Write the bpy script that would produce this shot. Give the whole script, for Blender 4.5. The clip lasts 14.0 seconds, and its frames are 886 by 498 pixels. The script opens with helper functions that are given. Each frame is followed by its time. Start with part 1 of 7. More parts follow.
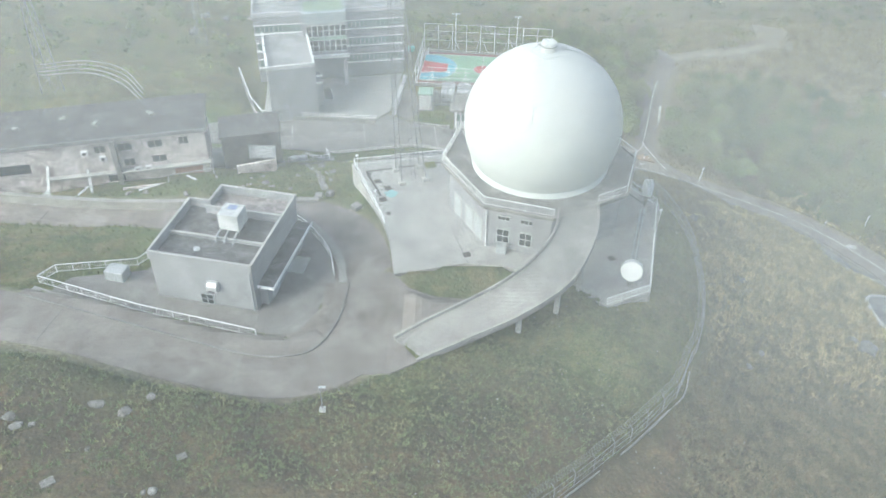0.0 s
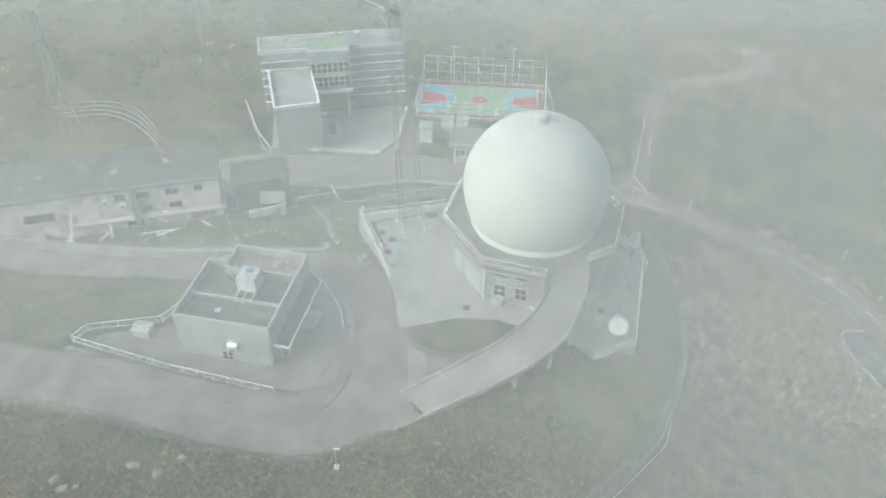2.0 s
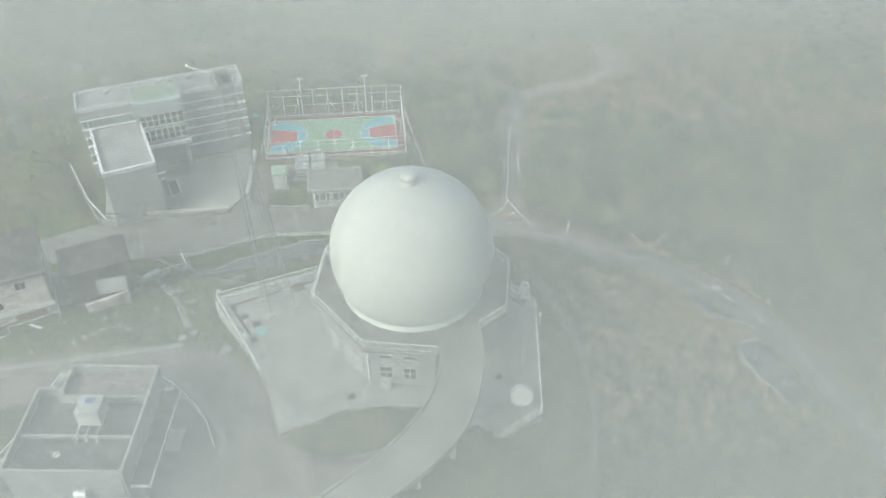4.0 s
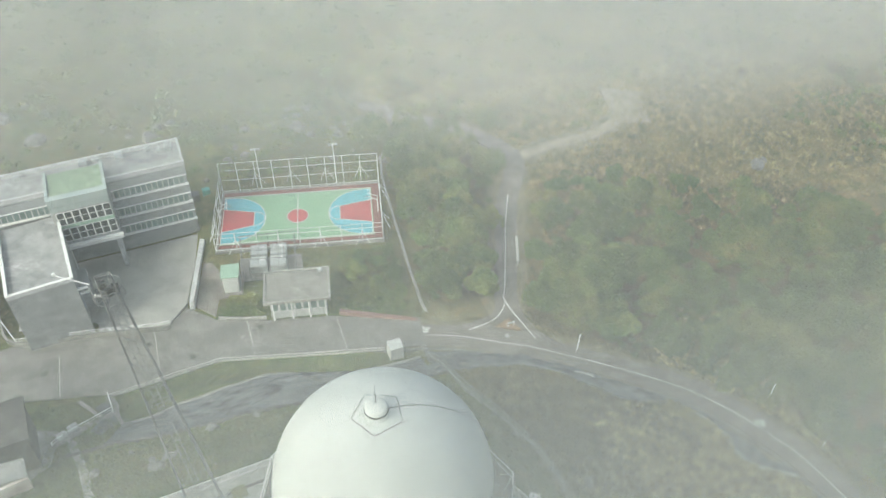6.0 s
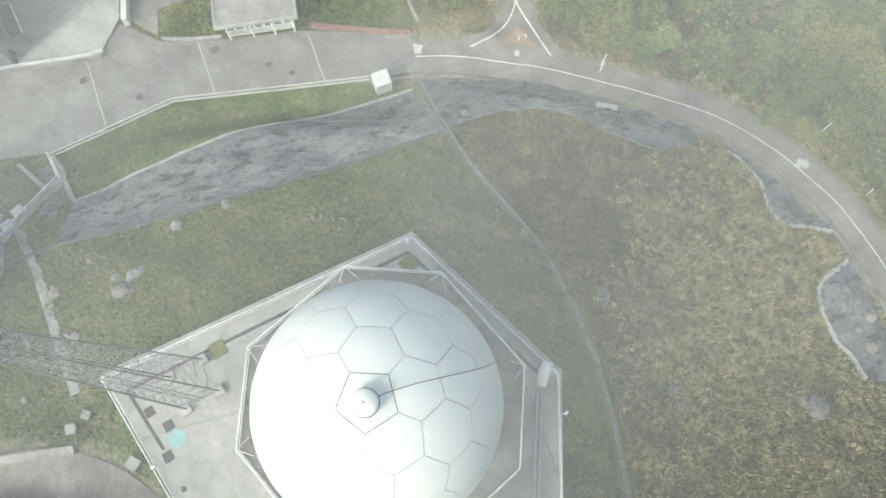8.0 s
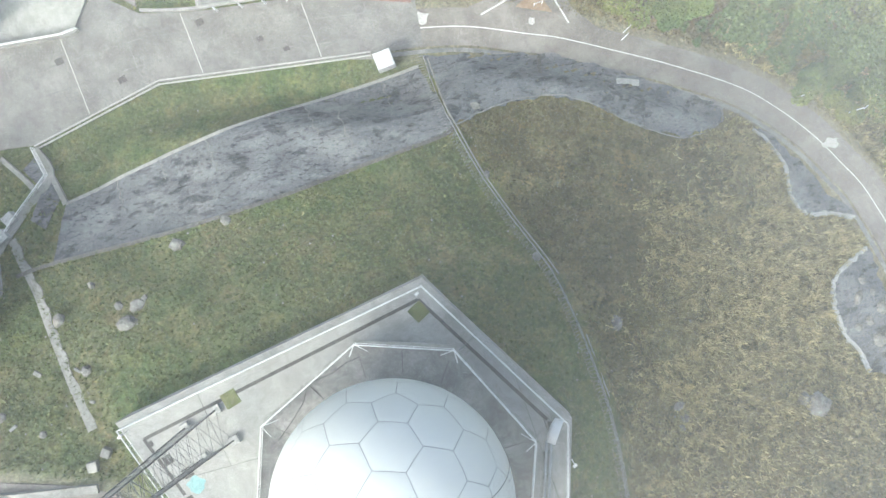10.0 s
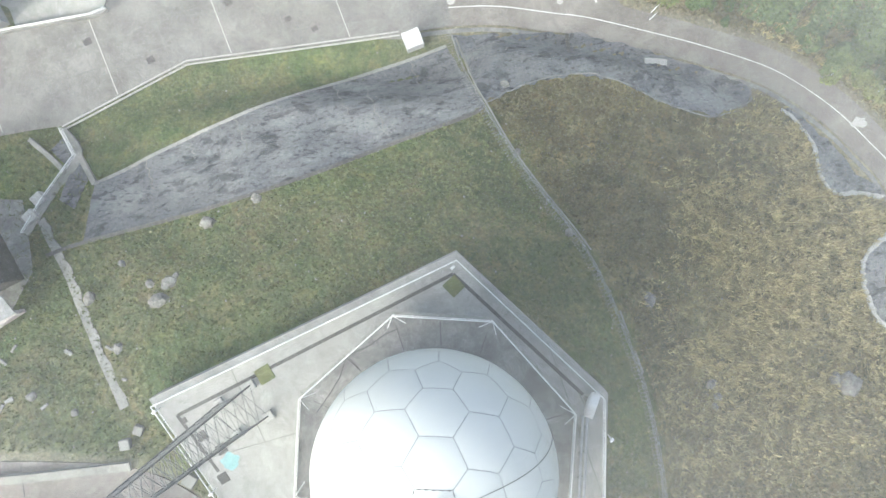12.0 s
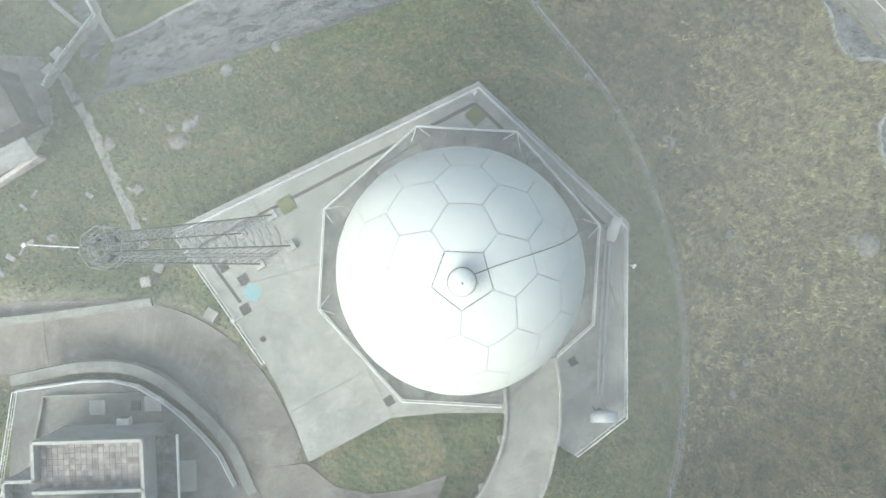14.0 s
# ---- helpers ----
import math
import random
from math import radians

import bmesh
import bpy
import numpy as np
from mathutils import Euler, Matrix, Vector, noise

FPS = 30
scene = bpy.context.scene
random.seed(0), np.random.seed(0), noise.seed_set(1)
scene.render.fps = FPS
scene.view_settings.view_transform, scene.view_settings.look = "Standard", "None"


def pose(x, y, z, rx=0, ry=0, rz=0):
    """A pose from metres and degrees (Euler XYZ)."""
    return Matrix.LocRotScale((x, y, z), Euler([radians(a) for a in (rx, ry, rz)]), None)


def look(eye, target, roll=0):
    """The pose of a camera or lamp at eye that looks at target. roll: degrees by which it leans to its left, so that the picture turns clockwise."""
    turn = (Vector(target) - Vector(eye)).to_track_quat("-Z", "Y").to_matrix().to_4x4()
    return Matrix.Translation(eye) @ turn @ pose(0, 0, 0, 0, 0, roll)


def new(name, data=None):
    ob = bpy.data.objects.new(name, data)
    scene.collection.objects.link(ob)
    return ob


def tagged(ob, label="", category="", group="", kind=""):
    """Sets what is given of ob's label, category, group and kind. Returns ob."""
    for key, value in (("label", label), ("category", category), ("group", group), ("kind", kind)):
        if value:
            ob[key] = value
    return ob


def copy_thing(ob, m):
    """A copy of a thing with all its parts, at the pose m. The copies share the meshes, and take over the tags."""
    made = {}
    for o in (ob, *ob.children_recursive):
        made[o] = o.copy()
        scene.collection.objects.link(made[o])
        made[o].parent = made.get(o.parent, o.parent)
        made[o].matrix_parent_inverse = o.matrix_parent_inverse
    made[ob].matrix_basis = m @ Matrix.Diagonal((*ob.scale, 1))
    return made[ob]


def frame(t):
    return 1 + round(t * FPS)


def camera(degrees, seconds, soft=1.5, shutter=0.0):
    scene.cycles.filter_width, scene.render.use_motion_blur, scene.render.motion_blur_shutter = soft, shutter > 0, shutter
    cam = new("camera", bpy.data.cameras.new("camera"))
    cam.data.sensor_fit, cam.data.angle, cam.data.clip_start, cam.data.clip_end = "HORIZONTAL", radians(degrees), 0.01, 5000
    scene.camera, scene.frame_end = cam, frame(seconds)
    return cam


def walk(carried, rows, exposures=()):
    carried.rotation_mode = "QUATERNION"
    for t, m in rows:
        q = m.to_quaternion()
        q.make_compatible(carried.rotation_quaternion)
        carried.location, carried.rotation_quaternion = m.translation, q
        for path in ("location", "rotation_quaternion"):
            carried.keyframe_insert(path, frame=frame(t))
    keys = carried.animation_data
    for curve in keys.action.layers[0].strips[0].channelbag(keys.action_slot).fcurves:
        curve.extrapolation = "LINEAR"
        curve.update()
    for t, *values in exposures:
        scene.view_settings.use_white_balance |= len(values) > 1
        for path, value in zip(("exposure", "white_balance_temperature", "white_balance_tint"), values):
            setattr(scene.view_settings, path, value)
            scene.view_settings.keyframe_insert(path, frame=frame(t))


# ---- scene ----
cam = camera(54.9, 14.0)
# seconds, eye x y z, yaw, pitch, roll
ROWS = [
    (0, -12.01, -91.54, 64.98, -0.00, -38.39, 0.45),
    (0.5, -11.93, -91.20, 68.86, 0.05, -39.03, 0.18),
    (1, -12.10, -91.18, 72.14, -0.03, -39.31, 0.15),
    (1.5, -12.02, -91.38, 75.42, 0.08, -39.59, -0.01),
    (2, -12.34, -91.62, 77.64, -0.10, -39.83, 0.15),
    (2.2, -12.43, -91.35, 78.15, -0.16, -39.88, 0.14),
    (4.3, -11.00, -71.56, 77.40, -12.31, -40.64, -0.12),
    (4.5, -10.37, -68.46, 77.35, -12.34, -40.83, -0.23),
    (5, -8.44, -59.53, 77.38, -12.45, -41.44, -0.10),
    (5.5, -5.90, -50.22, 77.21, -12.31, -42.05, -0.06),
    (6, -3.56, -40.84, 78.17, -12.36, -43.11, 0.07),
    (6.5, -1.27, -32.09, 78.40, -12.12, -50.32, -0.24),
    (7, 1.10, -21.33, 78.99, -12.22, -58.90, -0.03),
    (7.2, 1.64, -17.85, 79.14, -12.50, -62.41, -0.09),
    (9.3, 8.96, 17.43, 78.56, -13.35, -92.83, -0.15),
    (9.5, 9.19, 19.07, 78.50, -13.42, -92.86, -0.10),
    (10, 9.53, 22.43, 78.28, -13.61, -93.11, 0.02),
    (10.5, 9.25, 24.08, 78.09, -13.68, -93.14, 0.07),
    (11, 8.45, 24.12, 77.95, -13.77, -93.03, 0.08),
    (11.5, 7.24, 22.84, 77.96, -13.79, -92.88, 0.06),
    (12, 5.71, 20.29, 78.13, -13.81, -92.67, 0.08),
    (12.5, 3.97, 16.59, 78.40, -13.82, -92.36, 0.06),
    (13, 2.12, 12.14, 78.66, -13.79, -92.10, 0.05),
    (13.5, 0.52, 7.29, 79.02, -13.76, -91.84, -0.02),
    (14, -0.24, 4.48, 78.99, -13.73, -91.88, -0.04),
]
EXPOSURES = [(0.0, 1.42, 5850, -3), (1.0, 1.22, 6000, -4), (2.2, 1.08, 6100, -4), (4.3, 0.97, 6200, -6), (5.5, 1.0, 6300, -7), (6.0, 1.02, 6400, -7), (6.5, 1.12, 6450, -7), (7.2, 1.29, 6450, -5), (9.3, 1.54, 6200, -3), (10.5, 1.78, 6150, -2), (12.0, 1.71, 6250, -1), (12.6, 1.67, 6200, -2), (13.2, 1.52, 6150, -4), (14.0, 1.28, 6200, -6)]
walk(cam, [(t, pose(x, y, z, 90 + pitch, 0, yaw) @ pose(0, 0, 0, 0, 0, roll)) for t, x, y, z, yaw, pitch, roll in ROWS], EXPOSURES)
# ---- end of walk ----
# ---- light ----
world = bpy.data.worlds.new("sky")
scene.world = world
world.use_nodes = True
wn = world.node_tree
sky = wn.nodes.new("ShaderNodeTexSky")
sky.sky_type, sky.sun_disc = "NISHITA", False
sky.sun_elevation, sky.sun_rotation = radians(37), radians(240)
sky.dust_density, sky.air_density = 6.0, 0.6
wn.nodes["Background"].inputs["Strength"].default_value = 0.15
wn.links.new(sky.outputs["Color"], wn.nodes["Background"].inputs["Color"])
sun_data = bpy.data.lights.new("sun", "SUN")
sun_data.energy, sun_data.angle, sun_data.color = 0.85, radians(4), (1.0, 0.99, 0.97)
scene.cycles.transparent_max_bounces = 40
sun = new("sun", sun_data)
sun.matrix_basis = look((-60, -35, 54), (0, 0, 0))



# ---- materials ----
def surface(name, colours, scale=0.6, rough=0.85, fine=12.0, bump=0.25, metal=0.0, stain=0.0, random_tone=0.0, island=False, speck=(0.8, 1.15)):
    """A worn surface: colours blended by broad and fine noise at world size, with stains, grain and relief."""
    m = bpy.data.materials.new(name)
    m.use_nodes = True
    t = m.node_tree
    n, ln = t.nodes, t.links
    bsdf = n["Principled BSDF"]
    geo = n.new("ShaderNodeNewGeometry")
    broad, grain = n.new("ShaderNodeTexNoise"), n.new("ShaderNodeTexNoise")
    for node, s, d in ((broad, scale, 6), (grain, fine, 4)):
        node.inputs["Scale"].default_value, node.inputs["Detail"].default_value = s, d
        ln.new(geo.outputs["Position"], node.inputs["Vector"])
    ramp = n.new("ShaderNodeValToRGB")
    while len(ramp.color_ramp.elements) < len(colours):
        ramp.color_ramp.elements.new(0.5)
    for i, c in enumerate(colours):
        ramp.color_ramp.elements[i].position = 0.28 + 0.44 * i / max(1, len(colours) - 1)
        ramp.color_ramp.elements[i].color = (*c, 1)
    ln.new(broad.outputs["Fac"], ramp.inputs["Fac"])
    colour = ramp.outputs["Color"]

    def times(colour, value, low, high):
        span = n.new("ShaderNodeMapRange")
        span.inputs["To Min"].default_value, span.inputs["To Max"].default_value = low, high
        span.inputs["From Min"].default_value, span.inputs["From Max"].default_value = (0.0, 1.0) if value.name == "Random" or "Island" in value.name else (0.3, 0.7)
        ln.new(value, span.inputs["Value"])
        mix = n.new("ShaderNodeMix")
        mix.data_type, mix.blend_type = "RGBA", "MULTIPLY"
        mix.inputs["Factor"].default_value = 1
        ln.new(colour, mix.inputs[6])
        ln.new(span.outputs["Result"], mix.inputs[7])
        return mix.outputs[2]

    colour = times(colour, grain.outputs["Fac"], *speck)
    if stain:
        spots = n.new("ShaderNodeTexNoise")
        spots.inputs["Scale"].default_value, spots.inputs["Detail"].default_value, spots.inputs["Distortion"].default_value = scale * 3.1, 8, 1.2
        ln.new(geo.outputs["Position"], spots.inputs["Vector"])
        colour = times(colour, spots.outputs["Fac"], 1 - stain, 1.0 + 0.25 * stain)
    if random_tone:
        if island:
            colour = times(colour, geo.outputs["Random Per Island"], 1 - random_tone, 1 + random_tone)
        else:
            info = n.new("ShaderNodeObjectInfo")
            colour = times(colour, info.outputs["Random"], 1 - random_tone, 1 + random_tone)
    ln.new(colour, bsdf.inputs["Base Color"])
    bsdf.inputs["Roughness"].default_value, bsdf.inputs["Metallic"].default_value = rough, metal
    if bump:
        b = n.new("ShaderNodeBump")
        b.inputs["Strength"].default_value, b.inputs["Distance"].default_value = bump, 0.05
        ln.new(grain.outputs["Fac"], b.inputs["Height"])
        ln.new(b.outputs["Normal"], bsdf.inputs["Normal"])
    return m


CONCRETE = surface("concrete", [(0.20, 0.20, 0.19), (0.25, 0.248, 0.235), (0.30, 0.295, 0.28)], 0.35, 0.9, 9, 0.3, stain=0.2)
PALE_CONCRETE = surface("pale concrete", [(0.37, 0.37, 0.355), (0.43, 0.43, 0.41)], 0.4, 0.9, 9, 0.25, stain=0.14)
DARK_CONCRETE = surface("damp concrete", [(0.14, 0.14, 0.14), (0.20, 0.20, 0.195), (0.28, 0.275, 0.265)], 0.45, 0.8, 9, 0.3, stain=0.3)
FORECOURT = surface("forecourt concrete", [(0.155, 0.152, 0.148), (0.195, 0.19, 0.183), (0.24, 0.235, 0.226)], 0.3, 0.92, 7, 0.3, stain=0.2)
ROAD = surface("road concrete", [(0.155, 0.142, 0.132), (0.195, 0.181, 0.168), (0.245, 0.228, 0.212)], 0.25, 0.92, 7, 0.3, stain=0.22)
KERB = surface("kerb", [(0.25, 0.25, 0.235), (0.37, 0.365, 0.345)], 0.8, 0.9, 10, 0.2, stain=0.3)
WHITE_PAINT = surface("white paint", [(0.66, 0.67, 0.67), (0.76, 0.77, 0.77)], 1.2, 0.55, 15, 0.05, stain=0.12)
ROAD_PAINT = surface("road paint", [(0.50, 0.50, 0.48), (0.68, 0.68, 0.66)], 2.0, 0.8, 12, 0.1, stain=0.35)
DOME_WHITE = surface("radome skin", [(0.575, 0.605, 0.585), (0.62, 0.645, 0.625)], 0.35, 0.7, 2, 0.0, stain=0.03, random_tone=0.02, speck=(0.985, 1.015))
DOME_SEAM = surface("seam", [(0.31, 0.32, 0.32), (0.39, 0.40, 0.40)], 1.5, 0.7, 10, 0.05)
GREY_WALL = surface("grey render", [(0.24, 0.25, 0.26), (0.33, 0.34, 0.35)], 0.5, 0.9, 10, 0.15, stain=0.18)
PALE_WALL = surface("pale render", [(0.42, 0.43, 0.44), (0.54, 0.55, 0.55)], 0.5, 0.85, 10, 0.12, stain=0.2)
OLD_WALL = surface("peeling wall", [(0.38, 0.33, 0.32), (0.58, 0.525, 0.51), (0.66, 0.615, 0.60)], 0.3, 0.92, 8, 0.3, stain=0.42)
ROOF_FELT = surface("roof felt", [(0.075, 0.077, 0.08), (0.12, 0.122, 0.125), (0.18, 0.182, 0.185)], 0.7, 0.9, 9, 0.3, stain=0.45, speck=(0.6, 1.4))
OLD_ROOF = surface("mossy old roof", [(0.045, 0.044, 0.046), (0.075, 0.073, 0.073), (0.115, 0.112, 0.11)], 0.4, 0.9, 8, 0.3, stain=0.4)
ROOF_PALE = surface("pale roof", [(0.22, 0.225, 0.23), (0.30, 0.305, 0.31), (0.36, 0.365, 0.365)], 0.4, 0.85, 10, 0.15, stain=0.3)
TILE = surface("roof tile", [(0.24, 0.225, 0.22), (0.33, 0.30, 0.29)], 1.5, 0.9, 12, 0.2, stain=0.25, random_tone=0.3)
STEEL = surface("galvanised steel", [(0.17, 0.175, 0.18), (0.26, 0.265, 0.27)], 2.0, 0.55, 20, 0.05, metal=0.4, stain=0.2)
DARK_STEEL = surface("dark steel", [(0.07, 0.07, 0.075), (0.14, 0.14, 0.14)], 2.0, 0.6, 20, 0.1, metal=0.4, stain=0.3)
IRON = surface("iron cover", [(0.06, 0.06, 0.06), (0.12, 0.115, 0.11)], 3.0, 0.7, 25, 0.3, stain=0.3)
GLASS = surface("window glass", [(0.02, 0.025, 0.03), (0.04, 0.05, 0.055)], 0.8, 0.12, 6, 0.0)
GREEN_GLASS = surface("greenish glass", [(0.13, 0.18, 0.17), (0.21, 0.27, 0.255)], 0.6, 0.15, 6, 0.0)
FACADE = surface("facade glass", [(0.30, 0.35, 0.35), (0.38, 0.43, 0.42)], 0.6, 0.25, 6, 0.0)
SLAB = surface("platform concrete", [(0.28, 0.28, 0.27), (0.335, 0.335, 0.32), (0.38, 0.38, 0.36)], 0.3, 0.9, 9, 0.3, stain=0.2)
BRIGHT_STEEL = surface("bright steel", [(0.62, 0.63, 0.64), (0.72, 0.73, 0.74)], 2.0, 0.35, 20, 0.03, metal=0.7)
PANEL_GREY = surface("panel", [(0.34, 0.36, 0.37), (0.42, 0.44, 0.45)], 1.0, 0.5, 12, 0.05, stain=0.15)
COURT_GREEN = surface("court green", [(0.20, 0.34, 0.23), (0.25, 0.39, 0.27)], 0.5, 0.8, 12, 0.1, stain=0.2)
COURT_RED = surface("court red", [(0.34, 0.07, 0.08), (0.42, 0.10, 0.11)], 0.5, 0.8, 12, 0.1, stain=0.2)
COURT_BLUE = surface("court blue", [(0.12, 0.34, 0.42), (0.17, 0.42, 0.50)], 0.5, 0.8, 12, 0.1, stain=0.2)
GREEN_ROOF = surface("green roof", [(0.20, 0.27, 0.19), (0.27, 0.34, 0.25)], 0.6, 0.85, 10, 0.1, stain=0.3)
MINT = surface("mint sheet", [(0.24, 0.36, 0.29), (0.31, 0.43, 0.35)], 0.8, 0.7, 10, 0.1, stain=0.2)
BLUE_SPILL = surface("blue paint", [(0.22, 0.40, 0.42), (0.30, 0.46, 0.47)], 1.5, 0.8, 12, 0.1, stain=0.3)
BRICK_RED = surface("red kerb", [(0.20, 0.12, 0.105), (0.26, 0.165, 0.145)], 1.2, 0.9, 12, 0.2, stain=0.3)
ROCK = surface("rock", [(0.12, 0.115, 0.11), (0.21, 0.205, 0.19), (0.28, 0.275, 0.26)], 1.6, 0.95, 7, 0.6, stain=0.4)
CABLE = surface("cable", [(0.05, 0.05, 0.055), (0.09, 0.09, 0.09)], 3, 0.7, 20, 0)
TREE_LEAF = surface("tree leaves", [(0.05, 0.085, 0.026), (0.095, 0.14, 0.038), (0.19, 0.21, 0.06)], 0.12, 0.7, 0.9, 0, random_tone=0.3)
LEAF = surface("scrub leaves", [(0.05, 0.08, 0.026), (0.095, 0.13, 0.038), (0.19, 0.19, 0.058)], 0.11, 0.7, 0.9, 0, random_tone=0.3, island=True)
HEATH_BLADE = surface("heath grass", [(0.075, 0.075, 0.042), (0.122, 0.112, 0.06), (0.195, 0.17, 0.092)], 0.5, 0.8, 1.5, 0, random_tone=0.4, island=True)
GRASS_BLADE = surface("meadow grass", [(0.065, 0.092, 0.036), (0.105, 0.126, 0.05), (0.165, 0.16, 0.078)], 0.45, 0.8, 1.5, 0, random_tone=0.4, island=True)
DRY_BLADE = surface("dry grass", [(0.125, 0.118, 0.06), (0.23, 0.20, 0.10), (0.39, 0.335, 0.165)], 0.55, 0.8, 1.5, 0, random_tone=0.4, island=True)
BARK = surface("bark", [(0.10, 0.08, 0.06), (0.16, 0.13, 0.10)], 2, 0.95, 12, 0.5)


def ground_material():
    """Turf: green inside the fence, brown and yellow scrub outside it, bare patches and small stones."""
    m = bpy.data.materials.new("turf")
    m.use_nodes = True
    n, ln = m.node_tree.nodes, m.node_tree.links
    bsdf = n["Principled BSDF"]
    bsdf.inputs["Roughness"].default_value = 0.95
    geo = n.new("ShaderNodeNewGeometry")
    cover = n.new("ShaderNodeAttribute")
    cover.attribute_name = "cover"

    def noise_at(scale, detail, distort=0.0):
        node = n.new("ShaderNodeTexNoise")
        node.inputs["Scale"].default_value, node.inputs["Detail"].default_value, node.inputs["Distortion"].default_value = scale, detail, distort
        ln.new(geo.outputs["Position"], node.inputs["Vector"])
        return node.outputs["Fac"]

    def ramp(fac, stops):
        node = n.new("ShaderNodeValToRGB")
        while len(node.color_ramp.elements) < len(stops):
            node.color_ramp.elements.new(0.5)
        for e, (p, c) in zip(node.color_ramp.elements, stops):
            e.position, e.color = p, (*c, 1)
        ln.new(fac, node.inputs["Fac"])
        return node.outputs["Color"]

    def mix(fac, a, b, kind="MIX"):
        node = n.new("ShaderNodeMix")
        node.data_type, node.blend_type = "RGBA", kind
        if isinstance(fac, float):
            node.inputs["Factor"].default_value = fac
        else:
            ln.new(fac, node.inputs["Factor"])
        ln.new(a, node.inputs[6])
        ln.new(b, node.inputs[7])
        return node.outputs[2]

    split = n.new("ShaderNodeSeparateColor")
    ln.new(cover.outputs["Color"], split.inputs["Color"])
    green = ramp(noise_at(0.16, 8, 0.6), [(0.30, (0.066, 0.081, 0.043)), (0.48, (0.088, 0.10, 0.053)), (0.62, (0.115, 0.116, 0.066)), (0.75, (0.14, 0.13, 0.082))])
    brown = ramp(noise_at(0.11, 8, 0.8), [(0.30, (0.085, 0.082, 0.05)), (0.48, (0.12, 0.108, 0.063)), (0.60, (0.165, 0.145, 0.08)), (0.75, (0.115, 0.118, 0.062))])
    # multiplies the turf darker towards the south
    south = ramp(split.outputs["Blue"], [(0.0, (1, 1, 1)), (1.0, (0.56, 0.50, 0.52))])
    lush = ramp(noise_at(0.07, 5, 0.5), [(0.45, (1, 1, 1)), (0.62, (0.9, 1.1, 0.84))])
    green = mix(1.0, green, lush, "MULTIPLY")
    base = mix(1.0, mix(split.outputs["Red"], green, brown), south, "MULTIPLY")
    patches = ramp(noise_at(0.55, 7, 1.0), [(0.36, (0.78, 0.86, 0.72)), (0.5, (1, 1, 1)), (0.64, (1.22, 1.08, 0.98))])
    base = mix(1.0, base, patches, "MULTIPLY")
    bare = ramp(noise_at(0.5, 6, 0.3), [(0.3, (0.16, 0.15, 0.12)), (0.7, (0.24, 0.225, 0.19))])
    base = mix(split.outputs["Green"], base, bare)
    clump = ramp(noise_at(2.4, 8, 0.2), [(0.32, (0.72, 0.72, 0.7)), (0.5, (1, 1, 1)), (0.7, (1.26, 1.24, 1.15))])
    base = mix(1.0, base, clump, "MULTIPLY")
    fine = ramp(noise_at(7.0, 5), [(0.3, (0.55, 0.55, 0.55)), (0.7, (1.42, 1.42, 1.36))])
    base = mix(1.0, base, fine, "MULTIPLY")
    ln.new(base, bsdf.inputs["Base Color"])
    b = n.new("ShaderNodeBump")
    b.inputs["Strength"].default_value, b.inputs["Distance"].default_value = 0.8, 0.25
    ln.new(noise_at(2.2, 8), b.inputs["Height"])
    ln.new(b.outputs["Normal"], bsdf.inputs["Normal"])
    return m


